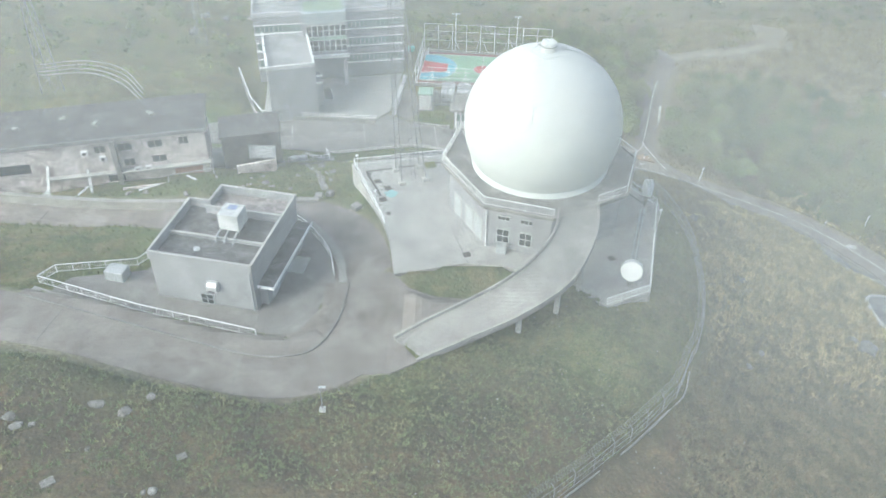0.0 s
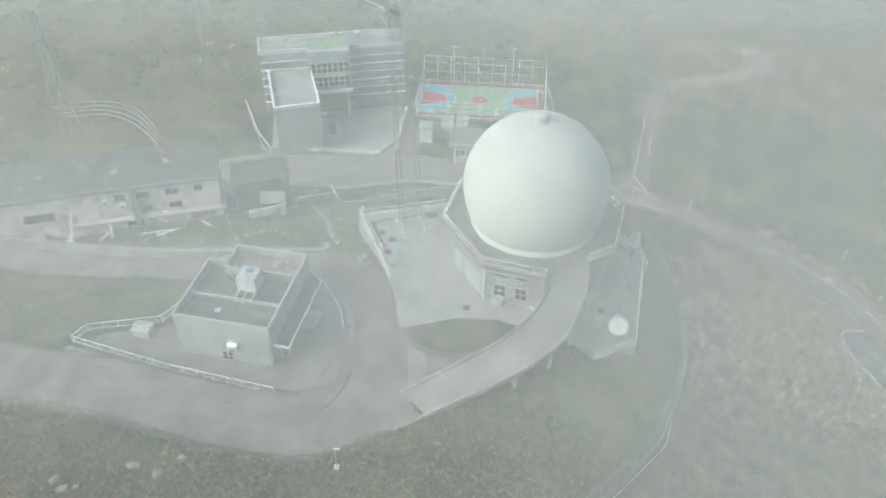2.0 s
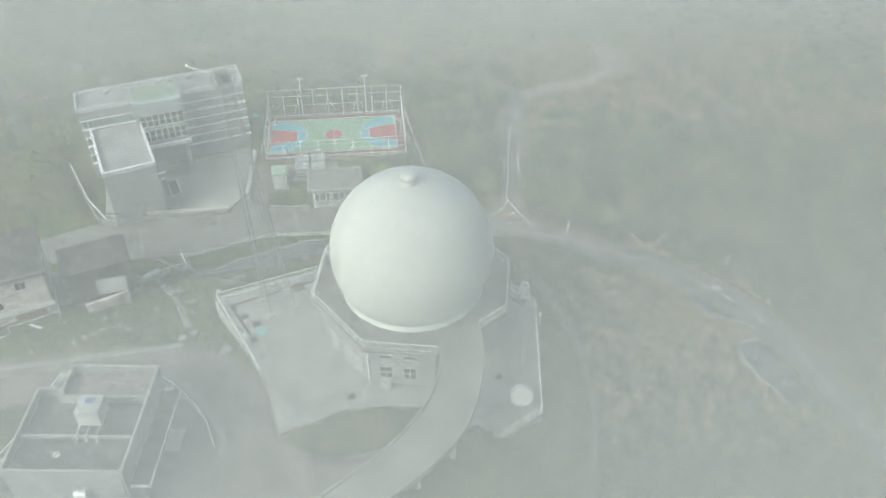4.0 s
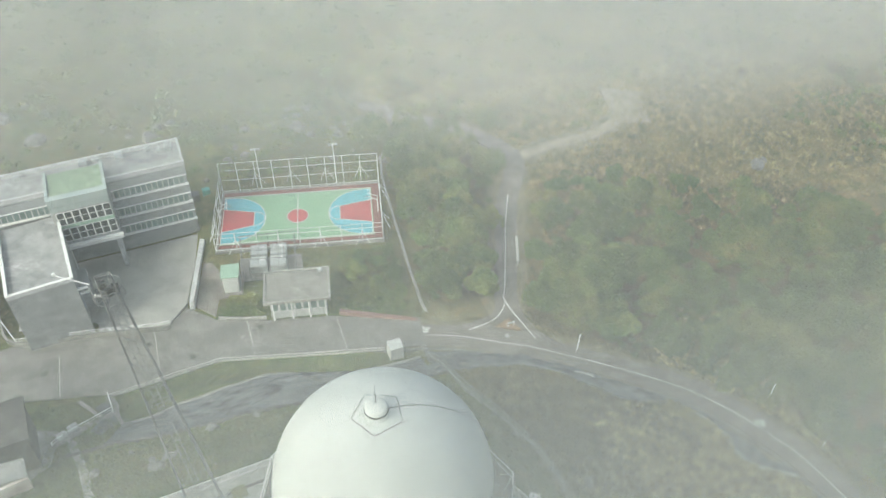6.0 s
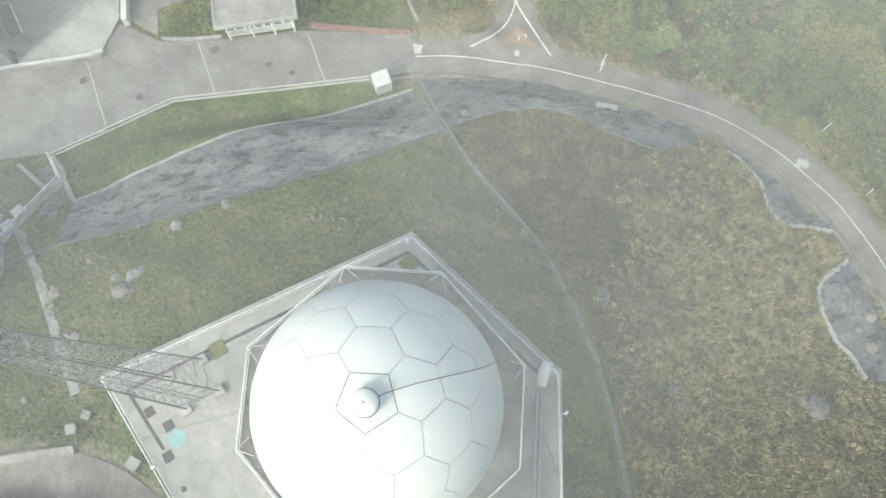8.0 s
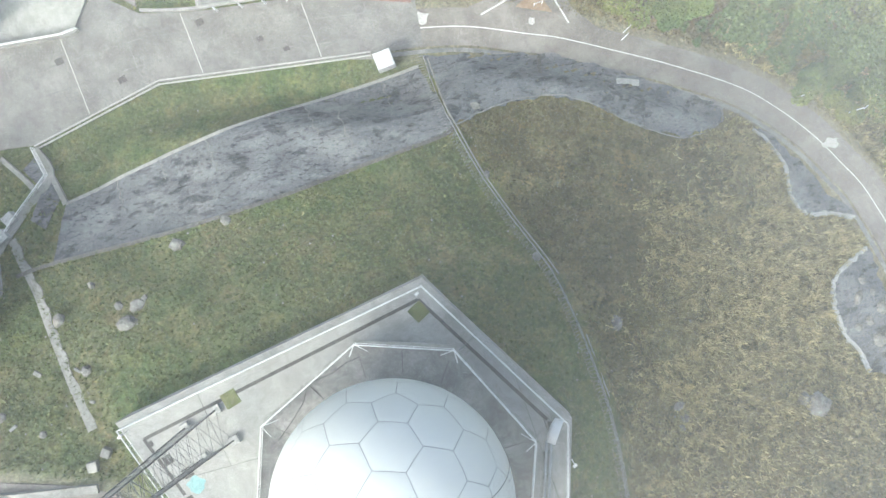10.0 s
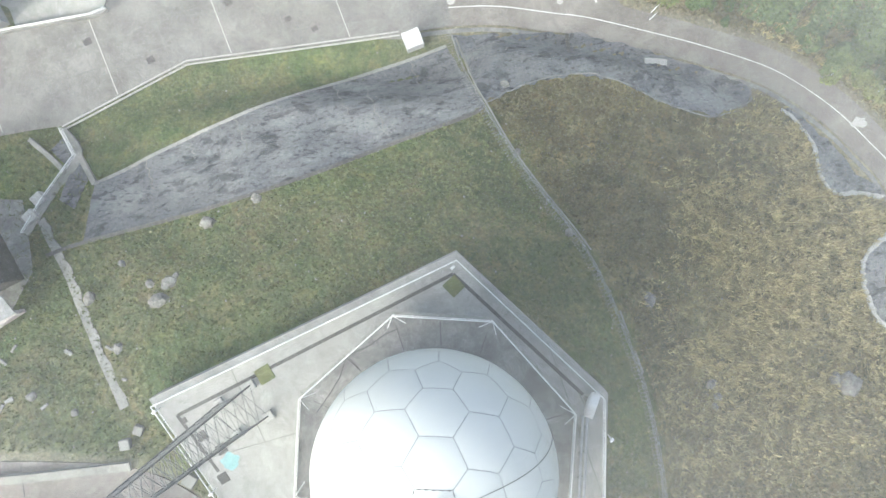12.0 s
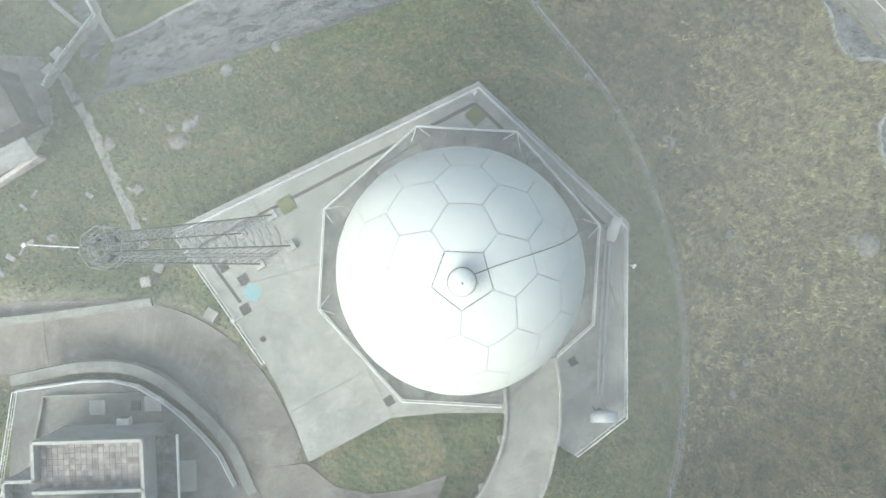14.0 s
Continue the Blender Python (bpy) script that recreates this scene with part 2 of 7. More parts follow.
def shotcrete_material():
    """Sprayed concrete: blue-grey with pale lime streaks, dark moss patches and pitted relief."""
    m = bpy.data.materials.new("sprayed concrete")
    m.use_nodes = True
    n, ln = m.node_tree.nodes, m.node_tree.links
    bsdf = n["Principled BSDF"]
    bsdf.inputs["Roughness"].default_value = 0.95
    geo = n.new("ShaderNodeNewGeometry")

    def spots(scale, detail, distort, stops):
        tex, node = n.new("ShaderNodeTexNoise"), n.new("ShaderNodeValToRGB")
        tex.inputs["Scale"].default_value, tex.inputs["Detail"].default_value, tex.inputs["Distortion"].default_value = scale, detail, distort
        ln.new(level.outputs[0], tex.inputs["Vector"])
        while len(node.color_ramp.elements) < len(stops):
            node.color_ramp.elements.new(0.5)
        for e, (p, c) in zip(node.color_ramp.elements, stops):
            e.position, e.color = p, (*c, 1)
        ln.new(tex.outputs["Fac"], node.inputs["Fac"])
        return node.outputs["Color"], tex.outputs["Fac"]

    def times(a, b):
        node = n.new("ShaderNodeMix")
        node.data_type, node.blend_type = "RGBA", "MULTIPLY"
        node.inputs["Factor"].default_value = 1
        ln.new(a, node.inputs[6])
        ln.new(b, node.inputs[7])
        return node.outputs[2]

    # weathering runs level, along the contour
    level = n.new("ShaderNodeVectorMath")
    level.operation = "MULTIPLY"
    level.inputs[1].default_value = (0.62, 1.15, 1.0)
    ln.new(geo.outputs["Position"], level.inputs[0])
    base, _ = spots(0.25, 5, 0.4, [(0.35, (0.105, 0.112, 0.123)), (0.5, (0.138, 0.144, 0.155)), (0.65, (0.185, 0.19, 0.198))])
    moss, _ = spots(0.7, 15, 0.15, [(0.38, (0.5, 0.5, 0.52)), (0.43, (0.9, 0.9, 0.9)), (0.62, (1.06, 1.06, 1.05))])
    flakes, _ = spots(2.8, 9, 0.1, [(0.37, (0.55, 0.55, 0.57)), (0.42, (0.97, 0.97, 0.97)), (0.6, (1.0, 1.0, 1.0)), (0.67, (1.25, 1.25, 1.24))])
    pits, height = spots(7.0, 6, 0.0, [(0.36, (0.5, 0.5, 0.5)), (0.43, (1, 1, 1)), (0.66, (1.0, 1.0, 1.0)), (0.72, (1.3, 1.3, 1.28))])
    ln.new(times(times(times(base, moss), flakes), pits), bsdf.inputs["Base Color"])
    b = n.new("ShaderNodeBump")
    b.inputs["Strength"].default_value, b.inputs["Distance"].default_value = 0.8, 0.08
    ln.new(height, b.inputs["Height"])
    ln.new(b.outputs["Normal"], bsdf.inputs["Normal"])
    return m


SHOTCRETE = shotcrete_material()
TURF = ground_material()


# ---- building blocks ----
def shade(ob, material, flat=True):
    ob.data.materials.append(material)
    if not flat:
        for p in ob.data.polygons:
            p.use_smooth = True
    return ob


def mesh_of(name, bm):
    bmesh.ops.recalc_face_normals(bm, faces=bm.faces)
    me = bpy.data.meshes.new(name)
    bm.to_mesh(me)
    bm.free()
    return me


def thing(name, label, category, at=(0, 0, 0), group="", kind=""):
    ob = new(name)
    ob.matrix_basis = Matrix.Translation(at)
    ob.empty_display_size = 0.2
    return tagged(ob, label, category, group, kind)


def hang(ob, parent):
    ob.parent = parent
    if parent.type == "EMPTY":
        ob.matrix_parent_inverse = parent.matrix_basis.inverted()
    return ob


def part(name, bm, material, parent, label="", flat=True):
    """A bmesh in world places as one mesh under a thing or a part."""
    ob = shade(new(name, mesh_of(name, bm)), material, flat)
    return tagged(hang(ob, parent), label)


def solid(name, bm, material, label, category, kind="", flat=True, group=""):
    """A bmesh as a thing of its own."""
    return tagged(shade(new(name, mesh_of(name, bm)), material, flat), label, category, group, kind)


def B():
    return bmesh.new()


def box(bm, centre, size, turn=0.0, bevel=0.0, tilt=None):
    m = pose(*centre, 0, 0, turn) if tilt is None else tilt
    made = bmesh.ops.create_cube(bm, size=1, matrix=m @ Matrix.Diagonal((*size, 1)))
    if bevel:
        edges = list({e for v in made["verts"] for e in v.link_edges})
        bmesh.ops.bevel(bm, geom=edges, offset=bevel, segments=1, affect="EDGES")
    return bm


def prism(bm, outline, low, high):
    """An upright block on an outline; low and high are heights or one height per corner."""
    n = len(outline)
    lows = low if isinstance(low, (list, tuple)) else [low] * n
    highs = high if isinstance(high, (list, tuple)) else [high] * n
    a = [bm.verts.new((x, y, z)) for (x, y), z in zip(outline, lows)]
    b = [bm.verts.new((x, y, z)) for (x, y), z in zip(outline, highs)]
    bm.faces.new(a[::-1])
    bm.faces.new(b)
    for i in range(n):
        j = (i + 1) % n
        bm.faces.new((a[i], a[j], b[j], b[i]))
    return bm


def tube(bm, p, q, r, sides=6, r2=None):
    p, q = Vector(p), Vector(q)
    m = Matrix.Translation((p + q) / 2) @ (q - p).to_track_quat("Z", "Y").to_matrix().to_4x4()
    bmesh.ops.create_cone(bm, cap_ends=True, segments=sides, radius1=r, radius2=r if r2 is None else r2, depth=(q - p).length, matrix=m)
    return bm


def tube_line(bm, points, r, sides=6):
    for p, q in zip(points, points[1:]):
        tube(bm, p, q, r, sides)
    return bm


def curved(points, steps=8):
    """A smooth line through points of any size (Catmull-Rom)."""
    p = [Vector(v) for v in points]
    p = [2 * p[0] - p[1]] + p + [2 * p[-1] - p[-2]]
    out = []
    for i in range(1, len(p) - 2):
        for k in range(steps):
            t = k / steps
            out.append(0.5 * (2 * p[i] + (p[i + 1] - p[i - 1]) * t + (2 * p[i - 1] - 5 * p[i] + 4 * p[i + 1] - p[i + 2]) * t * t + (3 * p[i] - p[i - 1] - 3 * p[i + 1] + p[i + 2]) * t ** 3))
    return out + [p[-2]]


def sideways(line):
    """Unit vectors to the left of a line, level."""
    out = []
    for i in range(len(line)):
        d = line[min(i + 1, len(line) - 1)] - line[max(i - 1, 0)]
        out.append(Vector((-d.y, d.x, 0)).normalized())
    return out


def ribbon(bm, left, right, thick):
    """A slab between two lines of places, so thick."""
    rows = [[bm.verts.new(v) for v in (l, r, r - Vector((0, 0, thick)), l - Vector((0, 0, thick)))] for l, r in zip(left, right)]
    for a, b in zip(rows, rows[1:]):
        for i in range(4):
            j = (i + 1) % 4
            bm.faces.new((a[i], a[j], b[j], b[i]))
    bm.faces.new(rows[0])
    bm.faces.new(rows[-1][::-1])
    return bm


def lane(line, half, thick=0.25, lift=0.0, steps=8):
    pts = curved(line, steps)
    side = sideways(pts)
    up = Vector((0, 0, lift))
    return ribbon(B(), [p + s * half + up for p, s in zip(pts, side)], [p - s * half + up for p, s in zip(pts, side)], thick)


def strip(line, offset, width, high, low=0.1, steps=8):
    """A kerb or painted line that runs beside a line of places."""
    pts = curved(line, steps)
    side = sideways(pts)
    return ribbon(B(), [p + s * (offset + width / 2) + Vector((0, 0, high)) for p, s in zip(pts, side)], [p + s * (offset - width / 2) + Vector((0, 0, high)) for p, s in zip(pts, side)], high + low)


def railing(name, points, label, height=1.1, bay=1.8, bars=True, material=None, group="white railings"):
    """A metal railing along base points: a post at each bay, top and bottom rails, upright bars."""
    material = material or WHITE_PAINT
    pts = [Vector(p) for p in points]
    root = thing(name, label, "railing", pts[0], group)
    post = mesh_of("post", tube(B(), (0, 0, 0), (0, 0, height), 0.045, 6))
    post.materials.append(material)
    up = Vector((0, 0, 1))
    for a, b in zip(pts, pts[1:]):
        n = max(1, round((b - a).length / bay))
        for i in range(n + (b == pts[-1])):
            ob = new("post", post)
            ob.matrix_basis = Matrix.Translation(a.lerp(b, i / n))
            hang(ob, root)
        part("top_rail", tube(B(), a + up * height, b + up * height, 0.055, 6), material, root)
        part("bottom_rail", tube(B(), a + up * 0.15, b + up * 0.15, 0.03, 5), material, root)
        if bars:
            for i in range(n):
                p, q = a.lerp(b, i / n), a.lerp(b, (i + 1) / n)
                bm = B()
                m = max(3, round((q - p).length / 0.22))
                for k in range(1, m):
                    c = p.lerp(q, k / m)
                    tube(bm, c + up * 0.15, c + up * height, 0.016, 4)
                part("bar_panel", bm, material, root)
        else:
            part("middle_rail", tube(B(), a + up * height * 0.55, b + up * height * 0.55, 0.03, 5), material, root)
    return root


def turned(origin, angle):
    """Plan places from a corner, along and across a building that is turned by angle degrees."""
    c, s = math.cos(radians(angle)), math.sin(radians(angle))
    return lambda u, v: (origin[0] + c * u - s * v, origin[1] + s * u + c * v)


def window(parent, centre, size, turn, glass=None, frame=None, columns=2, rows=1, name="window"):
    """A framed window on a wall whose outward side is turned by turn degrees from -y."""
    m = pose(*centre, 0, 0, turn)
    w, h = size
    pane = part(name, box(B(), (0, 0, 0), (1, 1, 1), tilt=m @ Matrix.Diagonal((w, 0.06, h, 1))), glass or GLASS, parent)
    bm = B()
    for x in [-w / 2 + w * i / columns for i in range(columns + 1)]:
        box(bm, (0, 0, 0), (1, 1, 1), tilt=m @ Matrix.Translation((x, -0.05, 0)) @ Matrix.Diagonal((0.07, 0.1, h + 0.07, 1)))
    for z in [-h / 2 + h * i / rows for i in range(rows + 1)]:
        box(bm, (0, 0, 0), (1, 1, 1), tilt=m @ Matrix.Translation((0, -0.045, z)) @ Matrix.Diagonal((w + 0.07, 0.09, 0.07, 1)))
    part("window_frame", bm, frame or WHITE_PAINT, pane)
    return pane


# ---- terrain ----
# spot heights of the hill, from which its surface is bent smoothly
SPOTS = [(4, 17, -3.6), (-26, 11, -4.0), (18, -2, -3.0), (14, -21, -2.5), (-23, 17.8, -5.4), (2, 23.4, -8.4), (17.5, 15.5, -7.6),
         (28.5, -3.9, -9.3), (25, -20.3, -9.4), (33, 15.7, -12.9), (46, -9.5, -17.2), (-31.4, 26, -10.7), (-30, 33, -15.2), (12, 36, -14.6),
         (-20, 47, -17), (25, 44, -18.9), (46, 27, -21.2), (58, 8, -21), (-50, 12, -6.3), (-72, 13, -9), (-62, 45, -12), (-44, -39, 4.4),
         (-12, -42, 0.3), (12, -44, -5), (-95, -30, 6), (36, 82, -18.5), (66, 94, -18.9), (95, 60, -28), (-5, 90, -17), (18, 120, -34),
         (-45, 85, -17)]
SX, SY, SZ = (np.array(c, float) for c in zip(*SPOTS))


def kernel(dx, dy):
    return np.sqrt(dx * dx + dy * dy + 36.0)


WEIGHTS = np.linalg.solve(
    np.block([[kernel(SX[:, None] - SX, SY[:, None] - SY), np.ones((len(SX), 1))], [np.ones((1, len(SX))), np.zeros((1, 1))]]), np.append(SZ, 0.0))

# roads and paths: centre points x, y, z and half width
NORTH_ROAD = [(8, 42.4, -18.12), (12.8, 41.8, -18.25), (17.4, 40.8, -18.6), (23, 38.8, -19.1), (26.8, 37.4, -19.3), (33.1, 34.4, -19.9), (38.7, 31.6, -20.5), (45.3, 27.8, -21.1), (49, 24.7, -21.2), (52.7, 20.5, -21.2), (55.4, 16.3, -21.1), (57.9, 11.5, -20.9), (60.8, 1, -20.5), (63, -16, -20.5), (70, -44, -21)]
TRAIL = [(24.8, 40.5, -19.2), (26.3, 49, -19.2), (28.9, 58, -19.0), (32.3, 70, -18.7), (36.5, 82, -18.4), (30, 98, -22), (22, 116, -30), (14, 136, -38)]
SPUR = [(36.5, 81, -18.4), (44, 84, -18.5), (54, 86, -18.6), (62, 91, -18.8), (66, 97, -18.9)]
HILL_ROAD = [(-84, 11, -9.6), (-66, 7.5, -7.6), (-50, 4.4, -5.4), (-38, 2.2, -3.4), (-29, -0.5, -1.9), (-23.6, -6, -0.8), (-21.4, -14, -0.1), (-20.6, -22, 0.5), (-22, -28, 0.8),
             (-28, -31.2, 1.0), (-38, -29.8, 1.6), (-50, -26.5, 2.4), (-62, -24.5, 3.0), (-84, -22, 4.2)]
APRON = [(-90, 38, -14.5), (-62, 42, -15.4), (-40, 46, -16.4), (-20, 47.0, -17.2), (-4, 44.6, -17.9), (8, 42.0, -18.2)]


def smooth(v):
    v = np.clip(v, 0, 1)
    return v * v * (3 - 2 * v)


def along(line, x, y):
    """Distance from a line of points, and the line's height beside each place."""
    best, high = np.full(np.shape(x), 1e9), np.zeros(np.shape(x))
    for (ax, ay, az), (bx, by, bz) in zip(line, line[1:]):
        dx, dy = bx - ax, by - ay
        k = np.clip(((x - ax) * dx + (y - ay) * dy) / (dx * dx + dy * dy), 0, 1)
        d = np.hypot(x - ax - k * dx, y - ay - k * dy)
        near = d < best
        best, high = np.where(near, d, best), np.where(near, az + k * (bz - az), high)
    return best, high


def inside(poly, x, y):
    """Signed distance from a polygon's outline, negative within."""
    best, odd = np.full(np.shape(x), 1e9), np.zeros(np.shape(x), bool)
    for (ax, ay), (bx, by) in zip(poly, poly[1:] + poly[:1]):
        dx, dy = bx - ax, by - ay
        k = np.clip(((x - ax) * dx + (y - ay) * dy) / (dx * dx + dy * dy), 0, 1)
        best = np.minimum(best, np.hypot(x - ax - k * dx, y - ay - k * dy))
        with np.errstate(divide="ignore", invalid="ignore"):
            odd ^= ((ay > y) != (by > y)) & (x < (bx - ax) * (y - ay) / (by - ay) + ax)
    return np.where(odd, -best, best)


PLATFORM = [(6.0, 16.2), (-24.9, 9.7), (-19.5, -4.5), (-18.7, -7.5), (-18.2, -11), (-17.8, -14.4), (-9.2, -12.2), (-4.5, -12.9), (0.8, -14.2), (5.0, -18.4), (6.6, -19.8), (12.0, -17.3), (16.5, 0.2)]
LAWN = [(-17.8, -14.4), (-9.2, -12.2), (-4.5, -12.9), (0.6, -14.2), (-1.6, -17.0), (-5.5, -18.6), (-9.5, -19.0), (-13, -18.6), (-15.8, -17.2)]
TERRACE = [(-42.6, -1.2), (-35.9, -1.9), (-31.3, -3.5), (-27.8, -7.4), (-25.5, -11.5), (-24.7, -15), (-24.4, -21), (-27, -25.6), (-31.9, -25.9), (-45, -22.6), (-57.6, -18.6), (-55.5, -15.5), (-47, -14)]
COURT_PAD = [(-18.6, 62.6), (9.4, 60.8), (10.4, 77.2), (-17.6, 79.2)]
YARD = [(-46, 48), (-25, 50.6), (-22.5, 54), (-19.6, 65), (-19, 80), (-55, 76)]
HUT_PAD = [(-18.5, 48.5), (12, 45), (12, 60), (-18.5, 62)]


def ground_height(x, y):
    x, y = np.asarray(x, float), np.asarray(y, float)
    z = (kernel(x[..., None] - SX, y[..., None] - SY) * WEIGHTS[:-1]).sum(-1) + WEIGHTS[-1]
    far = smooth((np.hypot(x - 0, y - 30) - 110) / 160)
    z = z * (1 - far) + far * (-34 - 0.04 * np.hypot(x, y - 30))
    rough = 0.35 * np.sin(0.31 * x + 1.3 * np.sin(0.17 * y)) * np.sin(0.27 * y + 0.9 * np.sin(0.21 * x)) + 0.15 * np.sin(0.9 * x + 0.4 * y) * np.sin(0.7 * y - 0.3 * x)
    z = z + rough
    for poly, high, blend in ((HUT_PAD, -17.3, 4), (YARD, -16.9, 4), (COURT_PAD, -16.2, 4), (TERRACE, -0.15, 3.0)):
        w = smooth(1 - inside(poly, x, y) / blend)
        z = z * (1 - w) + high * w
    for line, half, blend in ((SPUR, 1.6, 3), (APRON, 6.5, 4), (TRAIL, 2.4, 3), (NORTH_ROAD, 2.8, 3.0), (HILL_ROAD, 4.0, 2.5)):
        d, high = along(line, x, y)
        w = smooth(1 - (d - half) / blend)
        z = z * (1 - w) + (high - 0.12) * w
    w = smooth(1 - inside(LAWN, x, y) / 2.5)
    z = z * (1 - w) + 0.12 * w
    w = smooth(1 - (inside(PLATFORM, x, y) + 0.2) / 0.6)
    return np.where(inside(PLATFORM, x, y) < 0, np.minimum(z, -0.6), z)


# ---- ground, roads and slabs ----
def grid_line(low, high, step, reach):
    inner = list(np.arange(low, high + step / 2, step))
    out, d = [], step
    while d < reach:
        d *= 1.22
        out.append(d)
    return np.array([low - d for d in out[::-1]] + inner + [high + d for d in out])


FENCE = [(11.2, 38.6), (11.7, 32.7), (12.4, 29.9), (13.9, 24.4), (15.8, 19.4), (17.6, 15.5), (18.7, 12.8), (19.8, 6.5), (20.5, 0.1), (20.5, -7.4), (20.3, -12), (19.1, -17), (17.0, -22.5), (14.8, -26.2), (13.3, -29.9), (10.4, -33.1), (5.9, -37.7), (1.8, -41.4), (-1.4, -44.3), (-6, -48.5)]


def build_ground():
    gx, gy = grid_line(-100, 105, 1.0, 420), grid_line(-62, 130, 1.0, 420)
    x, y = np.meshgrid(gx, gy)
    z = ground_height(x, y)
    nx, ny = len(gx), len(gy)
    verts = np.stack([x, y, z], -1).reshape(-1, 3)
    i = (np.arange(ny - 1)[:, None] * nx + np.arange(nx - 1)).ravel()
    faces = np.stack([i, i + 1, i + nx + 1, i + nx], -1)
    me = bpy.data.meshes.new("ground")
    me.from_pydata(verts.tolist(), [], faces.tolist())
    # cover: red is wild scrub, green is bare earth, blue darkens the turf southward
    fx, fy = x.ravel(), y.ravel()
    side = np.interp(fy, [p[1] for p in FENCE[::-1]], [p[0] for p in FENCE[::-1]])
    wild = smooth((fx - side + 2) / 6)
    wild = np.maximum(wild, smooth((fy - 47) / 10) * 0.45)
    wild = np.maximum(wild, smooth((-fy - 34) / 8) * 0.8)
    wild = np.maximum(wild, smooth((-58 - fx) / 10) * 0.5)
    bare = np.zeros_like(fx)
    for line, half in ((TRAIL, 2.6), (SPUR, 2.2), (NORTH_ROAD, 2.6), (HILL_ROAD, 3.8)):
        d, _ = along(line, fx, fy)
        bare = np.maximum(bare, smooth(1 - (d - half) / 1.6) * 0.7)
    layer = me.color_attributes.new("cover", "FLOAT_COLOR", "POINT")
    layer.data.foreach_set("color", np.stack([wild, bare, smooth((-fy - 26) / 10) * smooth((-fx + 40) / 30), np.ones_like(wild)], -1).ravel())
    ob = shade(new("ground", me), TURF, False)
    return tagged(ob, "grassy hillside with green turf and brown scrub", "ground", kind="structure")


ground = build_ground()


def on_ground(x, y, lift=0.0):
    return Vector((x, y, float(ground_height(x, y)) + lift))


solid("road_north", lane(NORTH_ROAD, 2.08, 0.3, 0.0), ROAD, "narrow grey concrete access road round the hill", "road", "structure")
solid("road_trail", lane(TRAIL, 1.85, 0.3, 0.0), ROAD, "worn concrete track through the scrub", "road", "structure")
solid("road_spur", lane(SPUR, 1.2, 0.3, -0.05), surface("dirt", [(0.24, 0.22, 0.17), (0.33, 0.30, 0.24)], 0.4, 0.95, 6, 0.4, stain=0.3), "dirt spur that leads to a clearing", "road", "structure")
solid("road_hill", lane(HILL_ROAD, 3.5, 0.3, 0.0), ROAD, "weathered concrete road on the hilltop", "road", "structure")
solid("pavement_apron", lane(APRON, 2.6, 0.3, 0.02), FORECOURT, "wide pale concrete apron before the offices", "pavement", "structure")


def carpet(outline, lift, material, name, label, category="pavement", step=1.0, thick=0.25, ragged=0.0):
    """A thin sheet of paving or sprayed concrete that follows the ground inside an outline."""
    rng = random.Random(len(outline))
    edge = []
    for (ax, ay), (bx, by) in zip(outline, outline[1:] + outline[:1]):
        n = max(1, int(math.hypot(bx - ax, by - ay) / step))
        for k in range(n):
            t = k / n
            wob = ragged if k else 0.0
            edge.append((ax + (bx - ax) * t + rng.uniform(-wob, wob), ay + (by - ay) * t + rng.uniform(-wob, wob)))
    bm = B()
    face = bm.faces.new([bm.verts.new((x, y, 0)) for x, y in edge])
    xs, ys = [p[0] for p in edge], [p[1] for p in edge]
    for low, high, axis in ((min(xs), max(xs), (1, 0, 0)), (min(ys), max(ys), (0, 1, 0))):
        for v in np.arange(low + step, high, step):
            bmesh.ops.bisect_plane(bm, geom=bm.verts[:] + bm.edges[:] + bm.faces[:], plane_co=(v, v, 0), plane_no=axis)
    bmesh.ops.triangulate(bm, faces=bm.faces)
    co = np.array([v.co[:2] for v in bm.verts])
    for v, z in zip(bm.verts, ground_height(co[:, 0], co[:, 1])):
        v.co.z = z + lift
    bm.normal_update()
    for f in bm.faces:
        if f.normal.z < 0:
            f.normal_flip()
    grown = bmesh.ops.extrude_face_region(bm, geom=list(bm.faces))
    bmesh.ops.translate(bm, vec=(0, 0, -thick - lift), verts=[v for v in grown["geom"] if isinstance(v, bmesh.types.BMVert)])
    return solid(name, bm, material, label, category, "structure")


def drape(points, lift, step=0.7):
    """Places along a smooth level line, laid on the ground."""
    line = curved([Vector((x, y, 0)) for x, y in points], 6)
    out = []
    for a, b in zip(line, line[1:]):
        n = max(1, int((b - a).length / step))
        out += [on_ground(*a.lerp(b, k / n)[:2], lift) for k in range(n)]
    return out + [on_ground(*line[-1][:2], lift)]


# wide apron with the yard of the offices
YARD_FLOOR = [(-46.4, 51.0), (-25.5, 50.4), (-22.6, 54.5), (-20.2, 70.5), (-48, 66)]
solid("pavement_yard", prism(B(), YARD_FLOOR, -17.6, -16.72), SLAB, "pale concrete yard in front of the offices", "pavement", "structure")
APRON_EDGE = [(-36, 39.5), (-32.7, 39.2), (-18.0, 42.8), (6.2, 40.4), (11.5, 40.0), (11.8, 45.6), (-2, 48.6), (-10.8, 49.3), (-18.2, 50.6), (-22.6, 54.0), (-26, 50.2), (-46, 50.9), (-60, 46), (-60, 41)]
carpet(APRON_EDGE, 0.16, FORECOURT, "pavement_forecourt", "stained concrete forecourt beside the access road", step=0.8)
